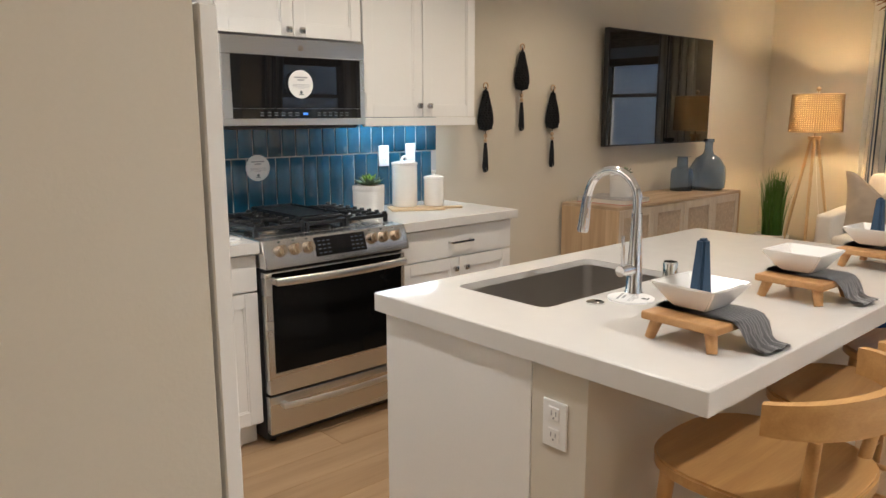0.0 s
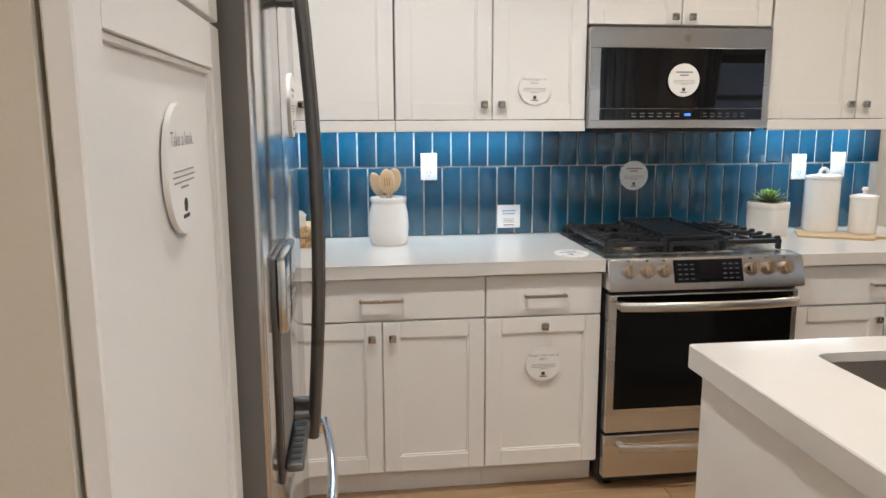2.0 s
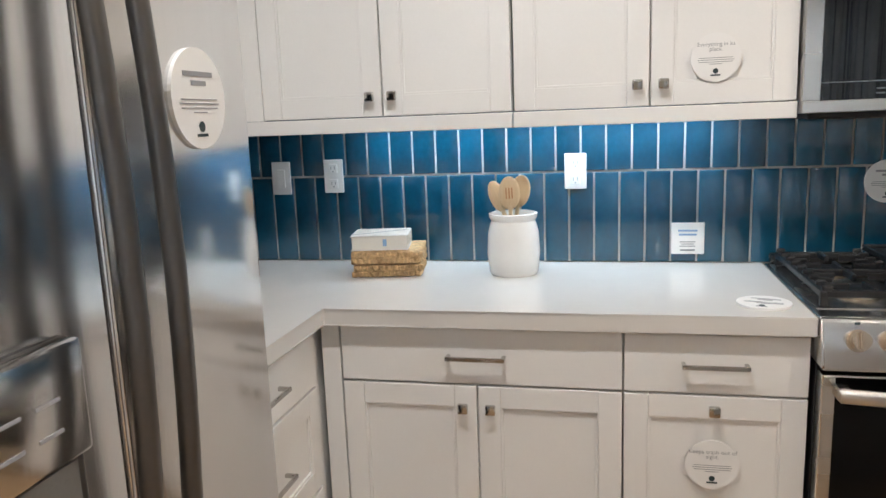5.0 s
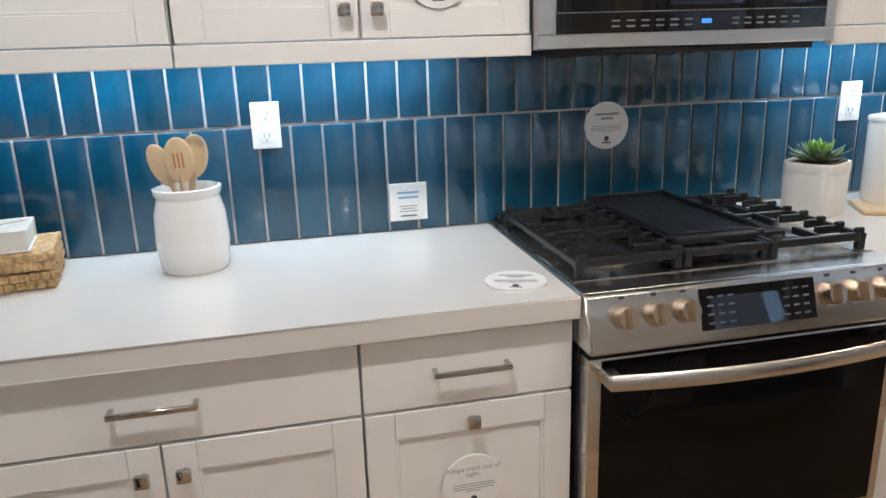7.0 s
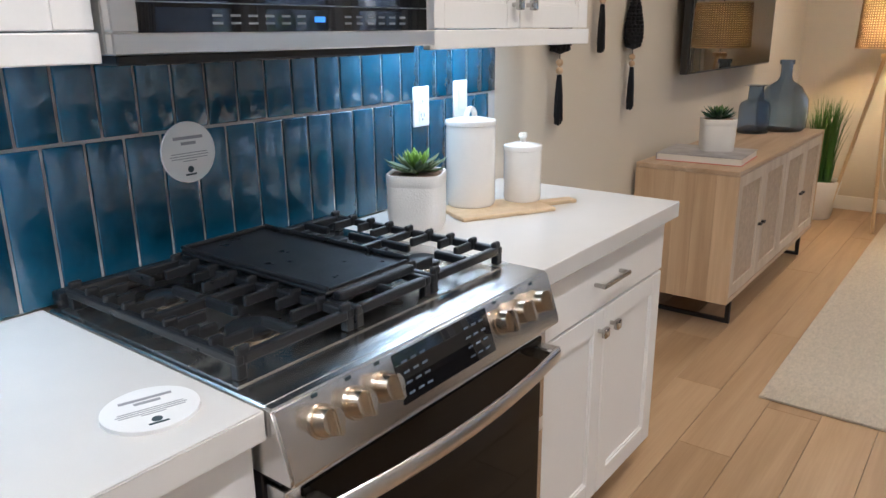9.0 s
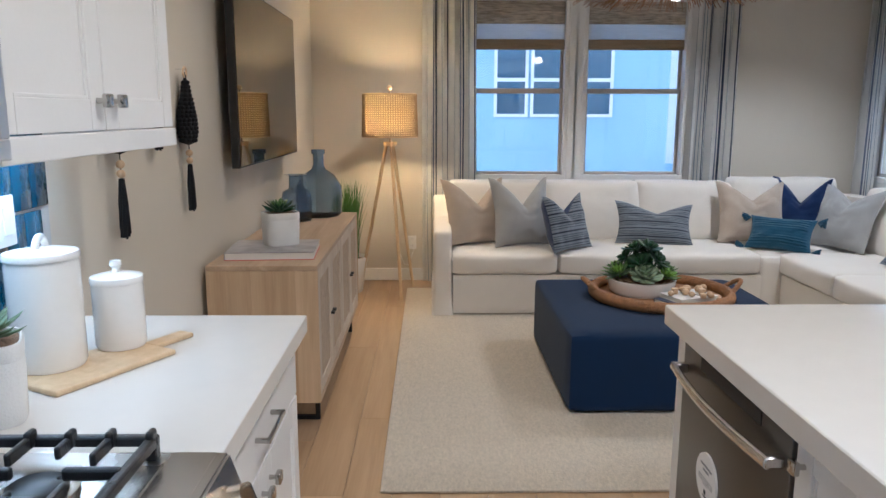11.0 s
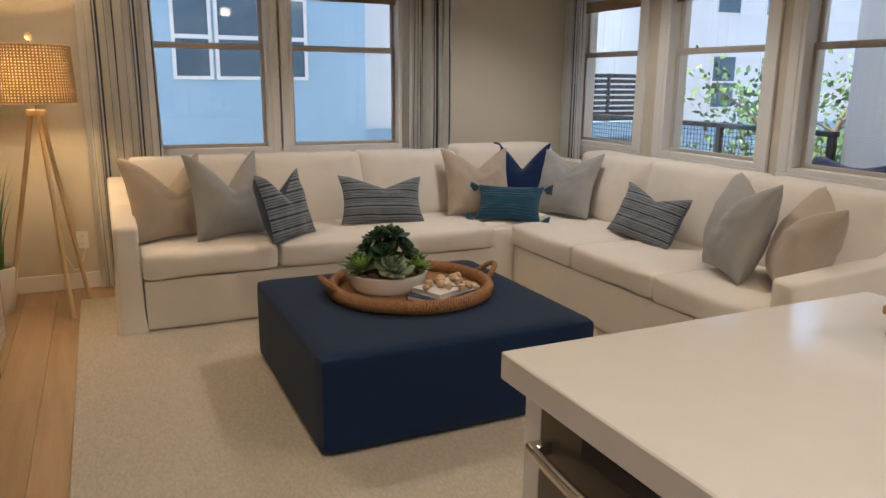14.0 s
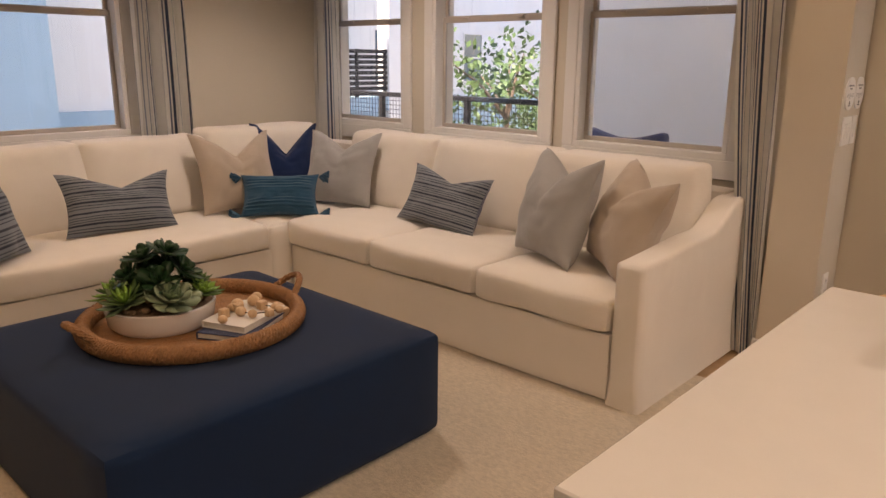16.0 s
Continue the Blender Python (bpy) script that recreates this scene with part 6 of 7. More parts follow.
for k in range(34):
    a, q = rnd_b.uniform(0, 6.28), 0.155 * math.sqrt(rnd_b.random())
    r = rnd_b.uniform(0.010, 0.019)
    bm = bmesh.new()
    bmesh.ops.create_icosphere(bm, subdivisions=2, radius=r, matrix=Matrix.Translation((BX + q * math.cos(a), BY + q * math.sin(a), BZ + 0.083)) @ Matrix.Diagonal((1.2, 0.9, 0.6, 1)))
    part("pebble", bm, PEBBLE, bw, smooth=True)


def book(name, m, w, d, t, cover, label, under=None):
    """A closed book: own x its width, own y its depth, lying from z 0."""
    root = thing(name, label=label, category="book", m=m)
    part("page_block", B((-w / 2 + 0.004, -d / 2 + 0.004, 0.003), (w / 2 - 0.004, d / 2 - 0.004, t - 0.003)), PAPER, root, "pale page edges")
    bm = bmesh.new()
    part("back_cover", B((-w / 2, -d / 2, 0), (w / 2, d / 2, 0.003), 0.001), under or cover, root)
    box(bm, (-w / 2, -d / 2, t - 0.003), (w / 2, d / 2, t), 0.001)
    box(bm, (-w / 2, d / 2 - 0.003, 0.003), (w / 2, d / 2, t - 0.003))
    part("cover", bm, cover, root)
    return root


BKX, BKY, BKR = 5.605, 1.60, -62
WHITECOVER = material("white_book_cover", (0.70, 0.68, 0.65), 0.5, 0, 0.05, 6, 0.02)
book("book", pose(BKX, BKY, TZ + 0.013, 0, 0, BKR), 0.28, 0.20, 0.024, NAVYP, "navy book lying in the rattan tray")
book("book", pose(BKX + 0.015, BKY - 0.02, TZ + 0.038, 0, 0, BKR - 6), 0.255, 0.18, 0.024, WHITECOVER, "white book stacked on the navy book")
bd = thing("bead_garland", (BKX, BKY, TZ + 0.06), "garland of natural wooden beads draped over the books", "garland")
rnd = random.Random(4)
path = [(BKX - 0.03 + 0.085 * math.sin(0.62 * k) + 0.004 * k, BKY + 0.06 - 0.0165 * k + 0.035 * math.cos(1.15 * k)) for k in range(17)]
for k, (x, y) in enumerate(path):
    z = TZ + 0.0625 if abs(x - BKX) < 0.12 and abs(y - BKY) < 0.14 else TZ + 0.013
    r = rnd.choice((0.017, 0.020, 0.023))
    bm = bmesh.new()
    if k % 3 == 1:
        box(bm, (x - r * 0.8, y - r * 0.8, z), (x + r * 0.8, y + r * 0.8, z + 1.6 * r), 0.004, 2)
    else:
        bmesh.ops.create_uvsphere(bm, u_segments=16, v_segments=10, radius=r, matrix=Matrix.Translation((x, y, z + r * 0.9)) @ Matrix.Diagonal((1, 1, 0.9, 1)))
    part("bead", bm, BEAD, bd, smooth=True)
bm = bmesh.new()
tube(bm, [(x, y, TZ + (0.078 if abs(x - BKX) < 0.12 and abs(y - BKY) < 0.14 else 0.03)) for x, y in path], 0.002, 5)
part("cord", bm, CORD, bd)

# sideboard
SBX0, SBX1, SBY0, SBY1, SBT = 4.865, 6.625, 3.49, 3.975, 0.805
sb = thing("sideboard", (5.745, 3.73, 0), "washed mango wood sideboard on a black metal base", "sideboard")
part("top", B((SBX0, SBY0, SBT - 0.022), (SBX1, SBY1, SBT), 0.002), MANGOTOP, sb, "pale wooden top")
for x0, x1 in ((SBX0, SBX0 + 0.022), (SBX1 - 0.022, SBX1)):
    sd = part("side", B((x0 + 0.002, SBY0 + 0.002, 0.176), (x1 - 0.002, SBY1, SBT - 0.024)), MANGO, sb)
    for k in range(5):
        y0, y1 = SBY0 + (SBY1 - SBY0) * k / 5, SBY0 + (SBY1 - SBY0) * (k + 1) / 5
        part("board", B((x0, y0 + 0.0003, 0.175), (x1, y1 - 0.0003, SBT - 0.023), 0.0006), MANGO, sd)
part("bottom", B((SBX0 + 0.023, SBY0, 0.175), (SBX1 - 0.023, SBY1, 0.197)), MANGOTOP, sb)
part("back", B((SBX0 + 0.023, SBY1 - 0.015, 0.198), (SBX1 - 0.023, SBY1, SBT - 0.023)), MANGO, sb)
CANE = material("woven_cane", (0.46, 0.36, 0.265), 0.8, 0, 0.25, 40, 0.8, 170)
w = (SBX1 - SBX0 - 0.05) / 4
for k in range(4):
    a = SBX0 + 0.025 + w * k + 0.002
    b = a + w - 0.004
    bm = bmesh.new()
    z0, z1, y, r = 0.200, SBT - 0.026, SBY0 + 0.002, 0.055
    for p, q in (((a, y, z0), (a + r, y + 0.02, z1)), ((b - r, y, z0), (b, y + 0.02, z1)), ((a + r, y, z1 - r), (b - r, y + 0.02, z1)), ((a + r, y, z0), (b - r, y + 0.02, z0 + r))):
        box(bm, p, q, 0.0015)
    d = part("door", bm, WASH, sb, "wooden door with a cane panel")
    part("cane_panel", B((a + r, y + 0.007, z0 + r), (b - r, y + 0.012, z1 - r)), CANE, d, "pale woven cane")
    kx = b - 0.027 if k % 2 == 0 else a + 0.027
    part("pull", B((kx - 0.013, y - 0.018, 0.475), (kx + 0.013, y + 0.001, 0.487), 0.002), IRON, d, "small black pull")
for x in (SBX0 + 0.22, SBX1 - 0.10):
    bm = bmesh.new()
    for p, q in (((x, SBY0 + 0.04, 0), (x + 0.022, SBY0 + 0.062, 0.174)), ((x, SBY1 - 0.062, 0), (x + 0.022, SBY1 - 0.04, 0.174)), ((x, SBY0 + 0.062, 0), (x + 0.022, SBY1 - 0.062, 0.020))):
        box(bm, p, q, 0.001)
    part("leg_frame", bm, IRON, sb, "black metal leg frame")

# things on the sideboard
GREYCOVER = material("photo_book_cover", (0.34, 0.33, 0.34), 0.35, 0, 0.5, 9, 0.0, 20)
REDCOVER = material("red_book_edge", (0.45, 0.05, 0.05), 0.5, 0, 0.1, 6, 0)
book("book", pose(5.16, 3.735, SBT, 0, 0, 4), 0.34, 0.40, 0.036, GREYCOVER, "large photo book lying on the sideboard", REDCOVER)


def square_lathe(profile, centre, seg=40, power=4.5):
    """Like lathe, with a rounded square for a plan."""
    bm = lathe(bmesh.new(), profile, (0, 0, 0), seg)
    for v in bm.verts:
        r = math.hypot(v.co.x, v.co.y)
        if r > 1e-6:
            c, s = abs(v.co.x) / r, abs(v.co.y) / r
            k = (c ** power + s ** power) ** (-1 / power) * 0.94
            v.co.x, v.co.y = v.co.x * k, v.co.y * k
    bmesh.ops.rotate(bm, verts=bm.verts, cent=(0, 0, 0), matrix=Matrix.Rotation(radians(28), 3, "Z"))
    bmesh.ops.translate(bm, verts=bm.verts, vec=centre)
    return bm


def tapered_pot(x, y, z, r, h, label, leaf, heart, seed, name="potted_succulent"):
    root = thing(name, (x, y, z), label, "plant")
    prof = [(0, 0), (r * 0.92, 0), (r * 0.96, 0.006), (r, h * 0.5), (r * 1.0, h - 0.004), (r * 0.985, h), (r * 0.93, h), (r * 0.92, h * 0.8), (0, h * 0.8)]
    part("pot", square_lathe(prof, (x, y, z)), MATTEPOT, root, "white textured pot", smooth=True)
    part("folded_rim", square_lathe([(r * 1.004, h * 0.80), (r * 1.016, h * 0.81), (r * 1.016, h * 0.985), (r * 1.0, h)], (x, y, z)), MATTEPOT, root, smooth=True)
    part("soil", square_lathe([(0, h * 0.97), (r * 0.92, h * 0.95), (r * 0.92, h * 0.82), (0, h * 0.82)], (x, y, z)), SOIL, root, smooth=True)
    rosette(root, "succulent", (x, y, z + h * 1.0), r * 1.08, 5, seed, (leaf, leaf, heart, heart), (0, 0, 1), 0.30, 0.12, False, "leafy succulent rosette", counts=(13, 12, 10, 8, 5))
    return root


tapered_pot(5.22, 3.715, SBT + 0.036, 0.085, 0.155, "dark green succulent in a white pot on a book", LEAFD, LEAFM, 21)


def bottle(name, x, y, prof, label):
    root = thing(name, (x, y, SBT), label, "vase")
    inner = [(max(0.0, r - 0.005), h + (0.006 if i == 0 else 0)) for i, (r, h) in enumerate(prof) if r > 0.006]
    prof2 = prof + inner[::-1] + [(0.0, inner[0][1])]
    part("glass", lathe(bmesh.new(), prof2, (x, y, SBT), 40), BLUEGLASS, root, smooth=True)
    return root


bottle("demijohn", 6.46, 3.715, [(0, 0), (0.125, 0), (0.145, 0.02), (0.150, 0.12), (0.145, 0.19), (0.10, 0.265), (0.045, 0.30), (0.034, 0.33), (0.033, 0.395), (0.043, 0.398), (0.043, 0.425)], "large blue glass demijohn with a narrow neck")
bottle("glass_vase", 6.235, 3.82, [(0, 0), (0.085, 0), (0.09, 0.01), (0.09, 0.15), (0.082, 0.18), (0.045, 0.20), (0.042, 0.275), (0.070, 0.283)], "blue glass bottle vase with a flared lip")

# television
tv = thing("television", (6.02, 3.95, 1.2), "large black flat television mounted on the wall", "television")
part("frame", B((5.262, 3.905, 1.195), (6.778, 3.945, 2.062), 0.004), BLACK, tv, "thin black bezel")
part("screen", B((5.270, 3.9025, 1.205), (6.770, 3.906, 2.054)), BLACKGLASS, tv, "dark glossy screen")
part("mount", B((5.7, 3.946, 1.4), (6.3, 4.0, 1.85), 0.004), BLACK, tv)


def hanging(x, z):
    """A crocheted drop with beads and a tassel, hung from a ring; z is the ring's top."""
    root = thing("wall_hanging", (x, 3.97, z), "black knotted cord wall hanging with wooden beads", "wall decoration", "cord wall hangings")
    y = 3.965
    bm = bmesh.new()
    tube(bm, [(x + 0.020 * math.cos(a), y, z - 0.020 + 0.020 * math.sin(a)) for a in [2 * math.pi * k / 20 for k in range(20)]], 0.0045, 8, up=(0, 1, 0), closed=True)
    part("ring", bm, BEAD, root, "wooden ring", smooth=True)
    prof = [(0.0, -0.305), (0.040, -0.295), (0.055, -0.25), (0.052, -0.20), (0.036, -0.14), (0.020, -0.085), (0.010, -0.045), (0.008, -0.030), (0, -0.030)]
    bm = lathe(bmesh.new(), prof, (x, y, z), 20, 0.55)
    part("core", bm, CORD, root, smooth=True)
    bm = bmesh.new()
    for k in range(15):
        t = k / 14
        h = -0.06 - 0.225 * t
        r = np.interp(-h, [0.03, 0.085, 0.14, 0.20, 0.25, 0.295], [0.009, 0.021, 0.037, 0.053, 0.056, 0.042])
        cnt = max(4, int(r * 2 * math.pi / 0.026))
        for i in range(cnt):
            a = 2 * math.pi * (i + 0.5 * (k % 2)) / cnt
            bmesh.ops.create_icosphere(bm, subdivisions=1, radius=0.0105, matrix=Matrix.Translation((x + r * math.cos(a), y + 0.55 * r * math.sin(a), z + h)))
    part("knotted_cord", bm, CORD, root, "rows of black knots", smooth=True)
    for h in (-0.335, -0.365):
        bm = bmesh.new()
        bmesh.ops.create_uvsphere(bm, u_segments=12, v_segments=8, radius=0.014, matrix=Matrix.Translation((x, y, z + h)))
        part("bead", bm, BEAD, root, smooth=True)
    bm = bmesh.new()
    for i in range(22):
        a = i * 2.4
        rr = 0.017 * math.sqrt((i + 0.5) / 22)
        tube(bm, [(x + rr * 0.4 * math.cos(a), y + rr * 0.4 * math.sin(a), z - 0.38), (x + rr * math.cos(a), y + rr * 0.8 * math.sin(a), z - 0.46), (x + rr * 1.6 * math.cos(a), y + rr * 0.8 * math.sin(a), z - 0.55 - 0.02 * math.sin(i * 7))], 0.0035, 5)
    part("tassel", bm, CORD, root, "black cord tassel")
    bm = R((x, y, z - 0.55), (x, y, z - 0.02), 0.002, seg=6)
    part("cord", bm, CORD, root)
    part("nail", R((x, y - 0.004, z - 0.008), (x, 4.0, z - 0.008), 0.002, seg=8), CHROME, root)
    return root


hanging(4.055, 1.635)
hanging(4.395, 1.895)
hanging(4.720, 1.635)

# floor lamp
LX, LY = 7.60, 3.318
la = thing("floor_lamp", (LX, LY, 0), "tripod floor lamp with a woven drum shade, switched on", "lamp")
for a in (200, 80, 320):
    d = Vector((math.cos(radians(a)), math.sin(radians(a)), 0))
    part("leg", R(Vector((LX, LY, 0)) + d * 0.27 + Vector((0, 0, 0.008)), Vector((LX, LY, 1.215)) + d * 0.03, 0.013, 0.014, 12), PALEWOOD, la, smooth=True)
part("hub", R((LX, LY, 1.205), (LX, LY, 1.235), 0.055, seg=28), PALEWOOD, la, smooth=True)
part("stem", R((LX, LY, 1.235), (LX, LY, 1.64), 0.006), KNOB, la)
bm = bmesh.new()
bmesh.ops.create_uvsphere(bm, u_segments=16, v_segments=10, radius=0.021, matrix=Matrix.Translation((LX, LY, 1.652)))
part("finial", bm, PALEWOOD, la, "round wooden finial", smooth=True)
SR0, SR1, SZ0, SZ1 = 0.215, 0.205, 1.275, 1.605
SHADELIN = bpy.data.materials.new("lamp_shade_linen")
SHADELIN.use_nodes = True
nt = SHADELIN.node_tree
pb = nt.nodes["Principled BSDF"]
pb.inputs["Base Color"].default_value = (0.78, 0.62, 0.40, 1)
pb.inputs["Roughness"].default_value = 0.9
tl = nt.nodes.new("ShaderNodeBsdfTranslucent")
tl.inputs["Color"].default_value = (0.85, 0.60, 0.32, 1)
mx = nt.nodes.new("ShaderNodeMixShader")
mx.inputs[0].default_value = 0.28
nt.links.new(pb.outputs[0], mx.inputs[1])
nt.links.new(tl.outputs[0], mx.inputs[2])
nt.links.new(mx.outputs[0], nt.nodes["Material Output"].inputs["Surface"])
bm = lathe(bmesh.new(), [(SR0, 0), (SR1, SZ1 - SZ0)], (LX, LY, SZ0), 64)
shade = part("shade", bm, SHADELIN, la, "warm glowing linen drum shade", smooth=True)
bm = bmesh.new()
for k in range(20):
    t = (k + 0.5) / 20
    r = SR0 + (SR1 - SR0) * t + 0.004
    tube(bm, [(LX + r * math.cos(a), LY + r * math.sin(a), SZ0 + (SZ1 - SZ0) * t) for a in [2 * math.pi * i / 48 for i in range(48)]], 0.0046, 5, closed=True)
for k in range(72):
    a = 2 * math.pi * k / 72
    for da in (-0.012, 0.012):
        c, s = math.cos(a + da), math.sin(a + da)
        tube(bm, [(LX + (SR0 + 0.006) * c, LY + (SR0 + 0.006) * s, SZ0), (LX + (SR1 + 0.006) * c, LY + (SR1 + 0.006) * s, SZ1)], 0.0026, 4)
part("weave", bm, material("shade_weave", (0.30, 0.20, 0.11), 0.8, 0, 0.2, 30, 0.2, 200), shade, "open woven grass lattice")
for z, r in ((SZ0, SR0 + 0.003), (SZ1, SR1 + 0.003)):
    bm = bmesh.new()
    tube(bm, [(LX + r * math.cos(a), LY + r * math.sin(a), z) for a in [2 * math.pi * i / 48 for i in range(48)]], 0.006, 6, closed=True)
    part("band", bm, PALEWOOD, shade)
bm = bmesh.new()
bmesh.ops.create_uvsphere(bm, u_segments=16, v_segments=10, radius=0.032, matrix=Matrix.Translation((LX, LY, 1.44)))
part("bulb", bm, glow("lamp_bulb", (1.0, 0.72, 0.40), 12.0), la, "lit warm bulb", smooth=True)
lamp("floor_lamp_light", "POINT", pose(LX, LY, 1.44), 44, (1.0, 0.68, 0.34), 0.034)
bm = bmesh.new()
tube(bm, [(LX + 0.02, LY, 1.2), (LX + 0.10, LY - 0.03, 0.7), (LX + 0.16, LY - 0.06, 0.32), (LX + 0.22, LY - 0.10, 0.20), (LX + 0.36, LY - 0.13, 0.17), (LX + 0.46, LY - 0.16, 0.24), (EAST - 0.012, LY - 0.185, 0.31)], 0.0028, 6)
part("cable", bm, PLASTIC, la, "thin pale cable")

# grass plant in the corner
px, py = 7.68, 3.67
gp = thing("potted_grass", (px, py, 0), "tall green grass plant in a pale stone pot", "plant")
part("pot", lathe(bmesh.new(), [(0, 0), (0.10, 0), (0.11, 0.01), (0.155, 0.29), (0.150, 0.30), (0.14, 0.29), (0.135, 0.25), (0, 0.25)], (px, py, 0), 36), MATTEPOT, gp, "pale stone pot", smooth=True)
part("soil", lathe(bmesh.new(), [(0, 0.275), (0.138, 0.268), (0.138, 0.255), (0, 0.255)], (px, py, 0), 24), SOIL, gp, smooth=True)
rnd = random.Random(8)
bm = bmesh.new()
for k in range(260):
    a, lean = rnd.uniform(0, 2 * math.pi), rnd.uniform(0.02, 0.22)
    L = rnd.uniform(0.38, 0.68)
    b0 = Vector((px + rnd.uniform(-0.07, 0.07), py + rnd.uniform(-0.07, 0.07), 0.265))
    d, s = Vector((math.cos(a), math.sin(a), 0)), Vector((-math.sin(a), math.cos(a), 0))
    rows = []
    for t, wd in ((0, 0.004), (0.4, 0.005), (0.75, 0.0035), (1.0, 0.0005)):
        c = b0 + Vector((0, 0, L * t * (1 - 0.2 * lean * t))) + d * lean * L * 1.2 * t * t
        rows.append((bm.verts.new(c + s * wd), bm.verts.new(c - s * wd)))
    for p, q in zip(rows, rows[1:]):
        bm.faces.new((p[0], p[1], q[1], q[0]))
tagged(part("blades", bm, GRASS, gp, "dense upright green blades"), kind="stuff")

# fringed pendant over the ottoman
hx, hy, hz = 5.70, 1.72, 2.10
pd = thing("pendant_lamp", (hx, hy, hz), "wide fringed rattan pendant lamp hanging from the ceiling", "pendant lamp")
part("crown", lathe(bmesh.new(), [(0.30, 0.0), (0.27, 0.06), (0.16, 0.12), (0.05, 0.14), (0.05, 0.135), (0.15, 0.112), (0.26, 0.055), (0.29, 0.0)], (hx, hy, hz), 40), RATTAN, pd, "woven rattan dome", smooth=True)
bm = bmesh.new()
rnd = random.Random(2)
for k in range(620):
    a = rnd.uniform(0, 2 * math.pi)
    r0, r1 = 0.27, rnd.uniform(0.42, 0.56)
    dz = rnd.uniform(-0.055, 0.015)
    d = Vector((math.cos(a), math.sin(a), 0))
    e = Vector((math.cos(a + rnd.uniform(-0.08, 0.08)), math.sin(a + rnd.uniform(-0.08, 0.08)), 0))
    c = Vector((hx, hy, hz))
    tube(bm, [c + d * r0 + Vector((0, 0, 0.03)), c + e * (r0 + r1) / 2 + Vector((0, 0, 0.02)), c + e * r1 + Vector((0, 0, dz))], 0.0022, 3)
tagged(part("fringe", bm, RATTAN, pd, "loose rattan fringe"), kind="stuff")
bm = bmesh.new()
bmesh.ops.create_uvsphere(bm, u_segments=20, v_segments=12, radius=0.055, matrix=Matrix.Translation((hx, hy, hz - 0.005)))
part("bulb", bm, glow("pendant_bulb", (1.0, 0.82, 0.62), 6.0), pd, "lit round bulb", smooth=True)
part("cord", R((hx, hy, hz + 0.13), (hx, hy, TOP), 0.004, seg=8), BLACK, pd)

# ---- stools and table settings ----
st = thing("counter_stool", label="honey oak counter stool with a curved backrest", category="stool", group="counter stools", m=pose(2.285, 1.28, 0))
SH = 0.655
bm = bmesh.new()
pts = []
nseg = 36
ringv = []
for h in (SH - 0.028, SH):
    row = []
    for k in range(nseg):
        a = 2 * math.pi * k / nseg
        rx, ry = 0.232, 0.225
        x = rx * math.copysign(abs(math.cos(a)) ** 0.75, math.cos(a))
        y = ry * math.copysign(abs(math.sin(a)) ** 0.75, math.sin(a))
        row.append(bm.verts.new((x, y, h)))
    ringv.append(row)
for k in range(nseg):
    j = (k + 1) % nseg
    bm.faces.new((ringv[0][k], ringv[0][j], ringv[1][j], ringv[1][k]))
bm.faces.new(ringv[0][::-1])
cen = bm.verts.new((0, 0, SH - 0.012))
for k in range(nseg):
    bm.faces.new((ringv[1][k], ringv[1][(k + 1) % nseg], cen))
bmesh.ops.bevel(bm, geom=[e for e in bm.edges if abs(e.verts[0].co.z - SH) < 1e-5 and abs(e.verts[1].co.z - SH) < 1e-5 and cen not in e.verts], offset=0.006, segments=2, affect="EDGES")
part("seat", bm, OAK, st, "dished oak seat", smooth=True)
for sx in (-1, 1):
    for sy in (-1, 1):
        part("leg", R((sx * 0.205, sy * 0.185, 0), (sx * 0.165, sy * 0.145, SH - 0.025), 0.013, 0.019, 14), OAK, st, smooth=True)
for sy, z in ((-1, 0.20), (1, 0.20)):
    part("stretcher", R((-0.19, sy * 0.172, z), (0.19, sy * 0.172, z), 0.010, seg=10), OAK, st, smooth=True)
for sx in (-1, 1):
    part("stretcher", R((sx * 0.185, -0.165, 0.27), (sx * 0.185, 0.165, 0.27), 0.010, seg=10), OAK, st, smooth=True)
    part("post", R((sx * 0.165, -0.16, SH - 0.015), (sx * 0.205, -0.185, SH + 0.165), 0.016, 0.013, 12), OAK, st, smooth=True)
bm = bmesh.new()
pts = [(0.265 * math.sin(t), -0.205 * math.cos(t) - 0.055, SH + 0.195 + 0.01 * math.cos(t)) for t in [radians(-77 + 154 * k / 28) for k in range(29)]]
rows = []
for k, p in enumerate(pts):
    t = radians(-77 + 154 * k / 28)
    out = Vector((math.sin(t), -math.cos(t), 0))
    hh = 0.042 * (0.55 + 0.45 * math.cos(t * 0.8))
    th = 0.011
    c = Vector(p)
    rows.append([bm.verts.new(c + out * th + Vector((0, 0, hh))), bm.verts.new(c + out * th - Vector((0, 0, hh))), bm.verts.new(c - out * th - Vector((0, 0, hh))), bm.verts.new(c - out * th + Vector((0, 0, hh)))])
for p, q in zip(rows, rows[1:]):
    for i in range(4):
        bm.faces.new((p[i], p[(i + 1) % 4], q[(i + 1) % 4], q[i]))
bm.faces.new(rows[0][::-1])
bm.faces.new(rows[-1])
bmesh.ops.bevel(bm, geom=[e for e in bm.edges if e.is_manifold and e.calc_face_angle(0) > 0.9], offset=0.007, segments=2, affect="EDGES")
part("backrest", bm, OAK, st, "curved oak top rail", smooth=True)
copy_thing(st, pose(2.875, 1.28, 0, 0, 0, 3))
copy_thing(st, pose(3.465, 1.275, 0, 0, 0, -4))


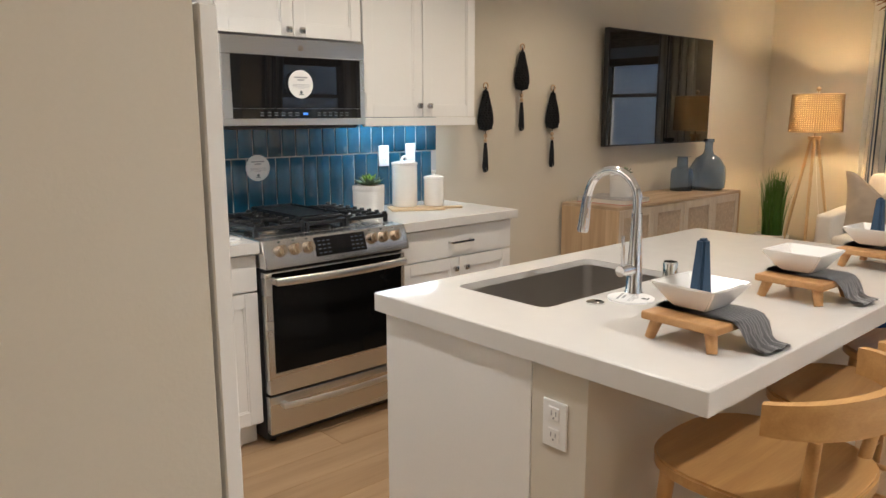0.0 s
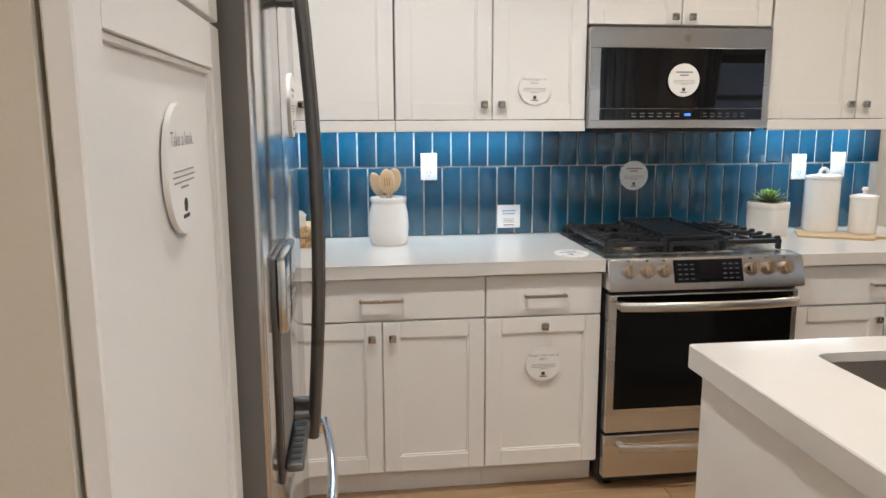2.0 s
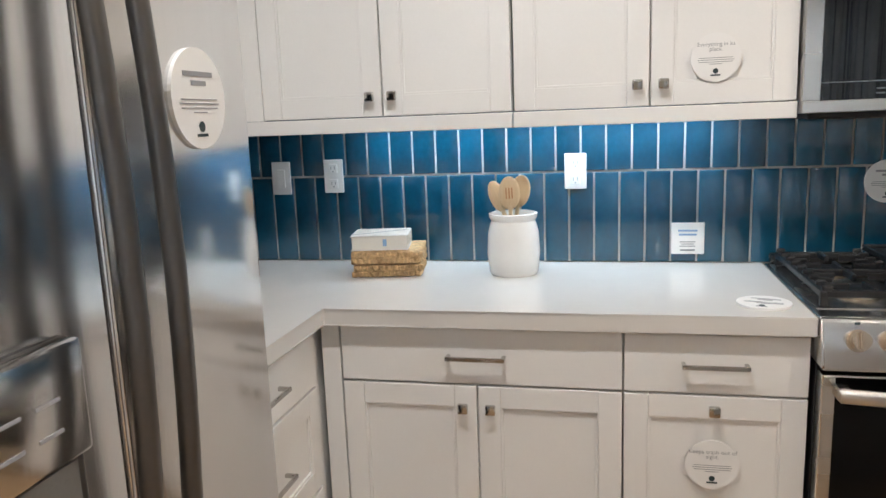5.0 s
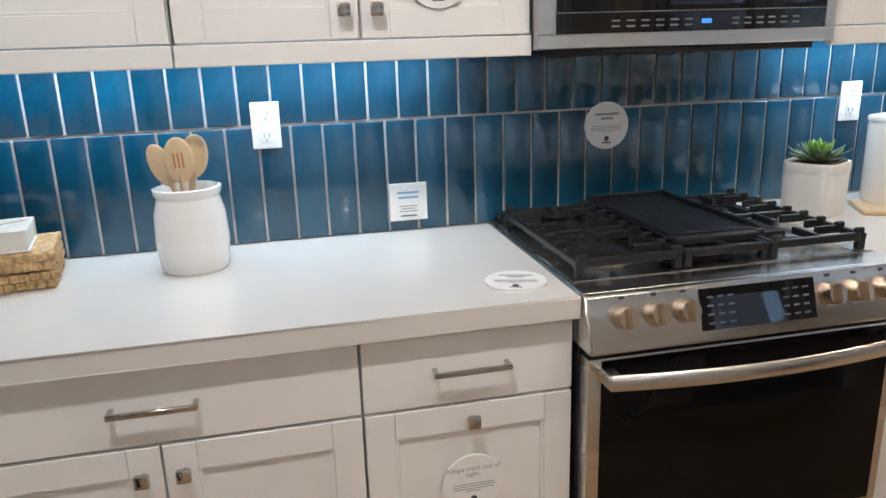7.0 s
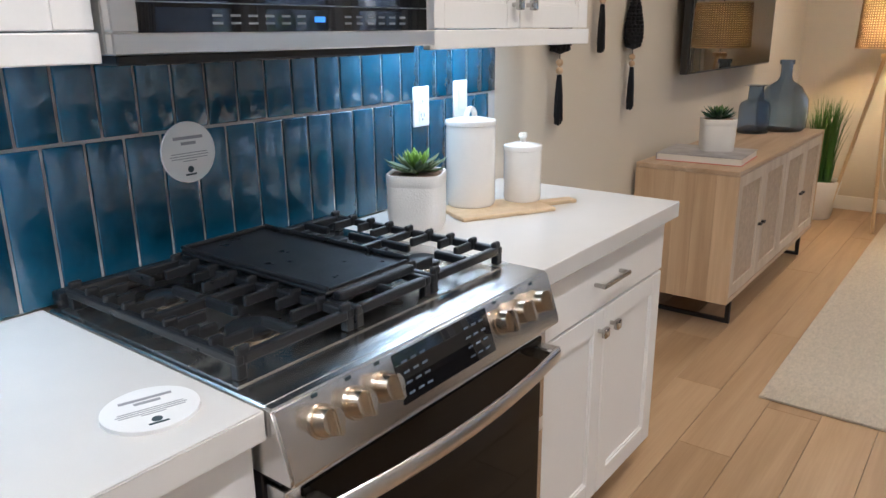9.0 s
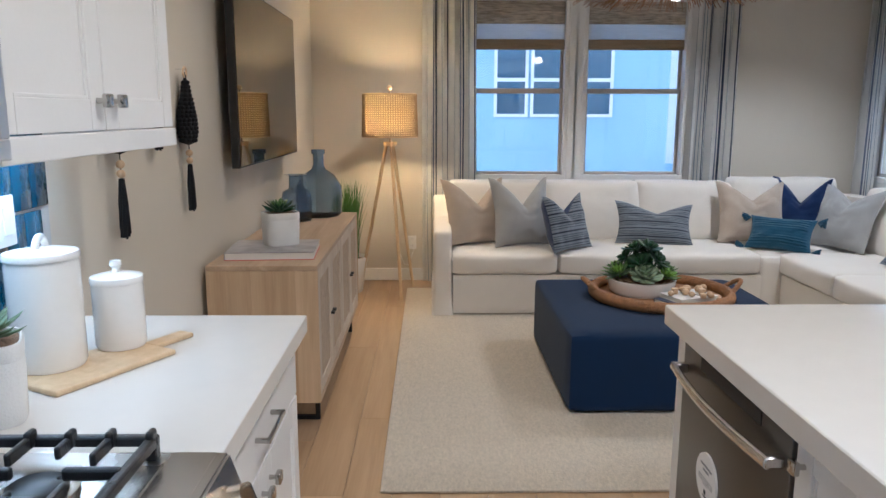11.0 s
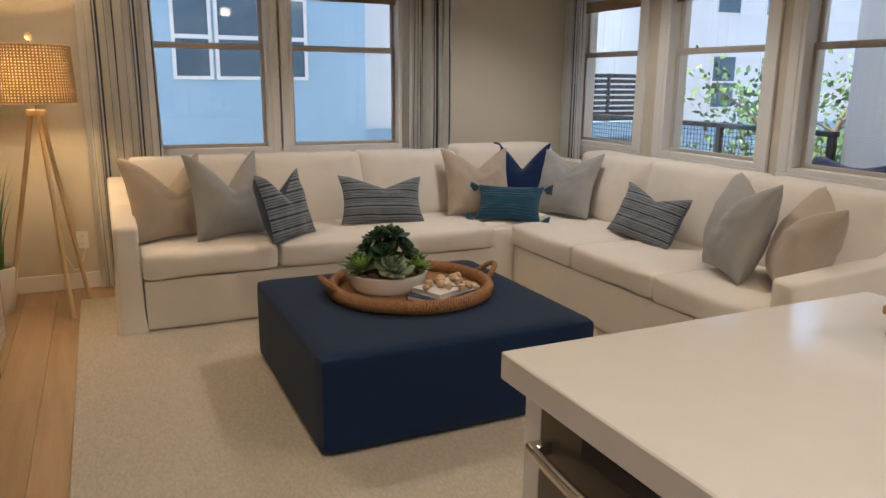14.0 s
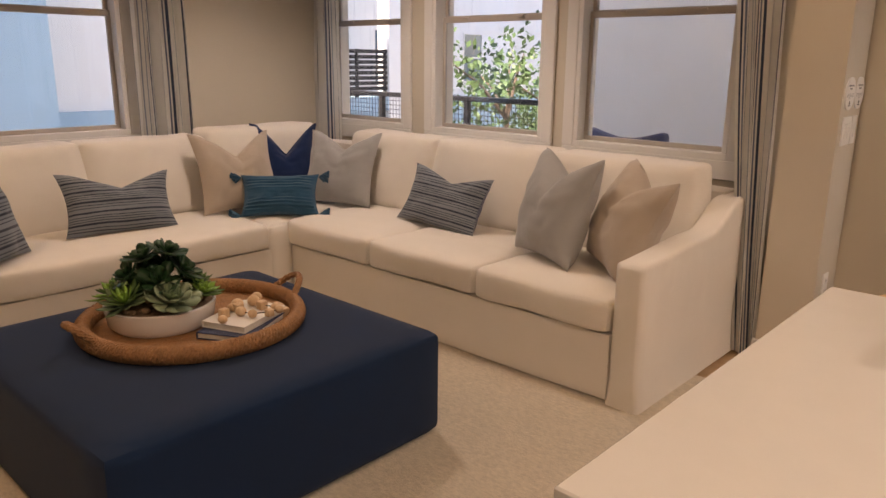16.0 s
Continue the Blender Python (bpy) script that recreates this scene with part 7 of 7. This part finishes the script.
def setting(x, y, turn, vase):
    """A raised board with a folded towel and a square bowl."""
    m = pose(x, y, CT, 0, 0, turn)
    rb = thing("serving_riser", label="small acacia wood riser board on four legs", category="riser board", group="table settings", m=m)
    part("board", B((-0.105, -0.098, 0.046), (0.105, 0.098, 0.066), 0.004, 2), BOARD, rb)
    for sx in (-1, 1):
        for sy in (-1, 1):
            part("leg", R((sx * 0.088, sy * 0.082, 0), (sx * 0.078, sy * 0.070, 0.046), 0.012, 0.015, 12), BOARD, rb, smooth=True)
    tw = thing("napkin", label="grey ribbed tea towel draped over the riser", category="towel", group="table settings", m=m)
    for lay in range(2):
        bm = bmesh.new()
        e = 0.004 * lay
        prof = [(0.10, 0.0685 + e), (0.0, 0.0685 + e), (-0.080, 0.070 + e), (-0.098 - e, 0.068), (-0.109 - e, 0.054), (-0.115 - e, 0.038), (-0.121 - e, 0.022), (-0.132 - 2 * e, 0.008 + 0.5 * e), (-0.156 - 3 * e, 0.005 + 0.5 * e)]
        grid = []
        for k, (yy, zz) in enumerate(prof):
            row = []
            drop = max(0, k - 2) / 6
            for i in range(29):
                u = i / 28
                fold = 0.009 * drop * math.sin(u * 15 + x * 9 + lay * 1.7 + 0.8 * drop) + 0.006 * drop * noise.noise((u * 5 + turn, k * 0.8, x + lay))
                xx = 0.022 + (u - 0.5) * (0.135 - 0.030 * drop) + 0.018 * drop + 0.010 * drop * noise.noise((u * 2, k * 0.9, x * 3 + lay))
                row.append(bm.verts.new((xx, yy - abs(fold) * (zz < 0.066), max(0.003 + 0.003 * lay, zz + (fold if zz < 0.03 else 0.4 * fold)))))
            grid.append(row)
        for p, q in zip(grid, grid[1:]):
            for i in range(28):
                bm.faces.new((p[i], p[i + 1], q[i + 1], q[i]))
        bmesh.ops.solidify(bm, geom=bm.faces, thickness=0.003)
        part("fold", bm, NAPKIN, tw, smooth=True)
    bo = thing("square_bowl", label="square white ceramic bowl on a riser board", category="bowl", group="table settings", m=m @ pose(0, 0.01, 0.0765))
    bm = bmesh.new()

    def sq(s, z):
        return [bm.verts.new((sx * s, sy * s, z)) for sx, sy in ((-1, -1), (1, -1), (1, 1), (-1, 1))]
    rings = [sq(0.042, 0), sq(0.052, 0.010), sq(0.086, 0.060), sq(0.080, 0.061), sq(0.047, 0.014), sq(0.038, 0.012)]
    for p, q in zip(rings, rings[1:]):
        for i in range(4):
            bm.faces.new((p[i], p[(i + 1) % 4], q[(i + 1) % 4], q[i]))
    bm.faces.new(rings[0][::-1])
    bm.faces.new(rings[-1])
    bmesh.ops.bevel(bm, geom=list(bm.edges), offset=0.004, segments=2, affect="EDGES")
    part("bowl", bm, CERAMIC, bo, smooth=True)
    if vase:
        va = thing("rolled_napkin", label="tall navy blue tapered napkin roll standing in the bowl", category="napkin", m=m @ pose(0.0, 0.01, 0.089))
        bm = bmesh.new()
        ra = [bm.verts.new((sx * 0.026, sy * 0.018, 0)) for sx, sy in ((-1, -1), (1, -1), (1, 1), (-1, 1))]
        rb2 = [bm.verts.new((sx * 0.014, sy * 0.011, 0.150)) for sx, sy in ((-1, -1), (1, -1), (1, 1), (-1, 1))]
        for i in range(4):
            bm.faces.new((ra[i], ra[(i + 1) % 4], rb2[(i + 1) % 4], rb2[i]))
        bm.faces.new(ra[::-1])
        bm.faces.new(rb2)
        bmesh.ops.bevel(bm, geom=list(bm.edges), offset=0.006, segments=2, affect="EDGES")
        part("cloth", bm, BLUETOWEL, va, smooth=True)


setting(2.232, 1.425, -3, True)
setting(2.83, 1.435, -2, False)
setting(3.45, 1.44, -4, True)

# ---- things on the kitchen counters ----
cr = thing("utensil_crock", (1.320, 3.805, CT), "white ceramic crock holding wooden spoons", "crock")
ux, uy = 1.320, 3.805
part("crock", lathe(bmesh.new(), [(0, 0), (0.072, 0), (0.078, 0.008), (0.084, 0.07), (0.080, 0.135), (0.070, 0.172), (0.076, 0.182), (0.077, 0.194), (0.070, 0.196), (0.066, 0.17), (0.074, 0.13), (0.074, 0.02), (0, 0.02)], (ux, uy, CT), 44), CERAMIC, cr, smooth=True)


def aimed(p, q):
    """A pose at p whose own z points to q and whose own y faces away from the room."""
    z = (Vector(q) - Vector(p)).normalized()
    y = (Vector((0, 1, 0)) - z * z.y).normalized()
    return Matrix.Translation(p) @ Matrix((y.cross(z), y, z)).transposed().to_4x4()


def spoon(p, q, w, slots, label):
    """A wooden spoon from its foot p to its head q, a flat oval bowl of width w."""
    sp = thing("wooden_spoon", label=label, category="spoon", group="spoons in the crock", m=aimed(p, q))
    L = (Vector(q) - Vector(p)).length
    part("shaft", R((0, 0, 0), (0, 0, L - 0.06), 0.006, 0.007, 10), PALEWOOD, sp, smooth=True)
    bm = bmesh.new()
    bmesh.ops.create_uvsphere(bm, u_segments=20, v_segments=12, radius=1.0, matrix=Matrix.Translation((0, 0, L - 0.045)) @ Matrix.Diagonal((w, 0.008, 0.052, 1)))
    hd = part("head", bm, PALEWOOD, sp, smooth=True)
    if slots:
        bm = bmesh.new()
        for x in (-0.009, 0.0, 0.009):
            box(bm, (x - 0.002, -0.0085, L - 0.062), (x + 0.002, 0.0085, L - 0.028))
        part("slots", bm, CUTTING, hd, "cut slots")


spoon((ux + 0.035, uy, CT + 0.022), (ux - 0.062, uy - 0.012, CT + 0.290), 0.026, False, "pale wooden spoon leaning in the crock")
spoon((ux - 0.02, uy + 0.03, CT + 0.022), (ux + 0.030, uy + 0.012, CT + 0.305), 0.032, False, "pale wooden spatula leaning in the crock")
spoon((ux + 0.005, uy - 0.04, CT + 0.022), (ux - 0.008, uy - 0.03, CT + 0.305), 0.033, True, "pale slotted wooden spoon in the crock")

wb = thing("woven_box", (0.905, 3.80, CT), "flat box woven from brown water hyacinth", "box")
WEAVE = material("hyacinth_weave", (0.50, 0.33, 0.16), 0.8, 0, 0.55, 45, 1.0, 90)
wb.rotation_euler.z = radians(9)
part("base", B((0.798, 3.725, CT), (1.012, 3.915, CT + 0.042), 0.008, 2), WEAVE, wb)
part("lid", B((0.793, 3.720, CT + 0.0425), (1.017, 3.920, CT + 0.085), 0.008, 2), WEAVE, wb)
rnd_w = random.Random(8)
for side in range(2):
    bm = bmesh.new()
    for k in range(11 if side == 0 else 10):
        for q, h in enumerate((0.011, 0.031, 0.053, 0.073)):
            u = 0.0205 * k + 0.010 * (q % 2) + rnd_w.uniform(-0.002, 0.002)
            e = rnd_w.uniform(0.002, 0.005)
            if side == 0:
                box(bm, (0.796 + u, 3.720 - e, CT + h - 0.009), (0.813 + u, 3.728, CT + h + 0.009), 0.003)
            else:
                box(bm, (1.009, 3.723 + u, CT + h - 0.009), (1.017 + e, 3.740 + u, CT + h + 0.009), 0.003)
    part("weave", bm, WEAVE, wb, "raised woven strands")
wbk = book("book", pose(0.885, 3.80, CT + 0.0865, 0, 0, 10), 0.185, 0.15, 0.048, WHITECOVER, "white book with a photo cover on the woven box")
part("photo", B((-0.088, -0.070, 0.0485), (0.088, 0.070, 0.0492)), material("pale_landscape_print", (0.62, 0.58, 0.52), 0.35, 0, 0.35, 14, 0.0, 40), wbk, "pale landscape photo")
bm = B((-0.105, -0.010, 0.0493), (0.085, -0.003, 0.0498))
bmesh.ops.rotate(bm, verts=bm.verts, cent=(0, 0, 0.049), matrix=Matrix.Rotation(radians(26), 3, "Z"))
part("ridge_line", bm, INK, wbk, "grey line across the photo")
part("spine_mark", B((0.012, -0.0762, 0.014), (0.024, -0.0745, 0.036)), BLUEINK, wbk, "blue mark")

cb = thing("cutting_board", (0.42, 3.62, CT), "rounded brown wooden cutting board leaning in the corner", "cutting board")
bm = bmesh.new()
outl = [(0.0, 0.0), (0.20, 0.0), (0.21, 0.03), (0.185, 0.26), (0.16, 0.33), (0.13, 0.36), (0.12, 0.44), (0.08, 0.44), (0.07, 0.36), (0.04, 0.33), (0.015, 0.26), (-0.01, 0.03)]
fa_ = [bm.verts.new((0, y, z)) for y, z in outl]
fb_ = [bm.verts.new((0.022, y, z)) for y, z in outl]
bm.faces.new(fa_)
bm.faces.new(fb_[::-1])
for i in range(len(outl)):
    j = (i + 1) % len(outl)
    bm.faces.new((fa_[i], fa_[j], fb_[j], fb_[i]))
bmesh.ops.bevel(bm, geom=list(bm.edges), offset=0.004, segments=2, affect="EDGES")
bmesh.ops.transform(bm, matrix=pose(0.485, 3.40, CT, 0, -5, 0), verts=bm.verts)
lowz = min(v.co.z for v in bm.verts)
bmesh.ops.translate(bm, verts=bm.verts, vec=(0, 0, CT - lowz))
part("board", bm, CUTTING, cb, smooth=True)

tapered_pot(2.998, 3.80, CT, 0.078, 0.148, "bright green succulent in a white pot by the range", LEAFG, LEAFL, 33)
tb = thing("trivet_board", (3.34, 3.75, CT), "flat pale wooden paddle board under the canisters", "board")
bm = bmesh.new()
box(bm, (-0.17, -0.085, 0), (0.13, 0.085, 0.012), 0.004, 2)
box(bm, (0.128, -0.022, 0), (0.245, 0.022, 0.012), 0.004, 2)
bmesh.ops.transform(bm, matrix=pose(3.285, 3.715, CT, 0, 0, -28), verts=bm.verts)
part("board", bm, PALEWOOD, tb)


def canister(x, y, r, h, label):
    root = thing("canister", (x, y, CT + 0.0125), label, "canister", "white canisters")
    z = CT + 0.0125
    part("jar", lathe(bmesh.new(), [(0, 0), (r * 0.93, 0), (r, 0.010), (r, h - 0.012), (r * 0.97, h), (0, h)], (x, y, z), 44), CERAMIC, root, smooth=True)
    lid = part("lid", lathe(bmesh.new(), [(0, 0.0), (r * 1.03, 0.0), (r * 1.04, 0.008), (r * 1.0, 0.014), (r * 0.4, 0.022), (0, 0.023)], (x, y, z + h + 0.001), 44), CERAMIC, root, "white ceramic lid", smooth=True)
    bm = bmesh.new()
    if r > 0.06:
        tube(bm, [(x + 0.020 * math.cos(a), y, z + h + 0.022 + 0.024 * math.sin(a)) for a in [math.pi * k / 10 for k in range(11)]], 0.008, 10, up=(0, 1, 0))
    else:
        lathe(bm, [(0, 0), (0.009, 0), (0.008, 0.010), (0.014, 0.018), (0.012, 0.028), (0, 0.031)], (x, y, z + h + 0.022), 20)
    part("lid_knob", bm, CERAMIC, lid, smooth=True)


canister(3.255, 3.808, 0.072, 0.232, "tall white ceramic canister with a looped lid")
canister(3.392, 3.715, 0.056, 0.150, "short white ceramic canister with a knobbed lid")

# ---- wall tiles ----
tiles = thing("backsplash", (1.9, NORTH, CT), "glossy teal stacked wall tiles with pale grout", "backsplash", kind="structure")
part("grout", B((WEST + 0.006, 3.9905, CT + 0.001), (3.652, 3.999, 1.46)), GROUT, tiles, "pale grey grout")
part("grout", B((WEST + 0.0005, 2.72, CT + 0.001), (WEST + 0.005, 3.990, 1.46)), GROUT, tiles, "pale grey grout")
P, TWD = 0.0818, 0.0752


def tile_mesh(w, h):
    bm = bmesh.new()
    box(bm, (-w / 2, -0.0045, -h / 2), (w / 2, 0.0045, h / 2), 0.0028, 2)
    me = bpy.data.meshes.new("tile")
    bm.to_mesh(me)
    bm.free()
    for p in me.polygons:
        p.use_smooth = True
    me.materials.append(TILE)
    return me


low_tile, high_tile = tile_mesh(TWD, 0.2985), tile_mesh(TWD, 0.232)
rnd = random.Random(6)


def lay(mesh, x, y, z, rz=0):
    ob = new("tile", mesh)
    ob.parent = tiles
    ob.matrix_basis = Matrix.Translation(-ORIG[tiles]) @ pose(x, y, z, rnd.uniform(-0.5, 0.5), 0, rz + rnd.uniform(-0.6, 0.6))


k0 = 0.750 - 7 * P + P / 2
for k in range(46):
    x = k0 + P * k
    if WEST + TWD / 2 < x < 3.652 - TWD / 2 + 0.01:
        lay(low_tile, x, 3.9895, CT + 0.003 + 0.1495)
    x = 0.707 - 7 * P + P / 2 + P * k
    if WEST + TWD / 2 < x < 3.652 - TWD / 2 + 0.02:
        lay(high_tile, x, 3.9895, 1.2235 + 0.116)
for k in range(15):
    y = 3.94 - P * k
    lay(low_tile, WEST + 0.0065, y, CT + 0.003 + 0.1495, 90)
    lay(high_tile, WEST + 0.0065, y - P / 2, 1.2235 + 0.116, 90)

# ---- floor planks ----
PW = 0.188
plank_meshes = {}
rnd = random.Random(12)
row = 0
y = SOUTH
while y < NORTH - 0.01:
    x = -1.55 - rnd.uniform(0, 1.5)
    y1 = min(y + PW, NORTH)
    while x < EAST:
        L = rnd.choice((1.22, 1.52, 1.83, 2.1))
        a, b = max(x, -1.55), min(x + L, EAST)
        if b - a > 0.05:
            key = (round(b - a, 3), round(y1 - y, 3))
            if key not in plank_meshes:
                bm = B((-key[0] / 2 + 0.0007, -key[1] / 2 + 0.0007, -0.011), (key[0] / 2 - 0.0007, key[1] / 2 - 0.0007, 0), 0.0012)
                me = bpy.data.meshes.new("plank")
                bm.to_mesh(me)
                bm.free()
                me.materials.append(PLANK)
                plank_meshes[key] = me
            ob = new("plank", plank_meshes[key])
            ob.parent = floor
            ob.location = Vector(((a + b) / 2, (y + y1) / 2, 0)) - ORIG[floor]
        x += L
    y = y1
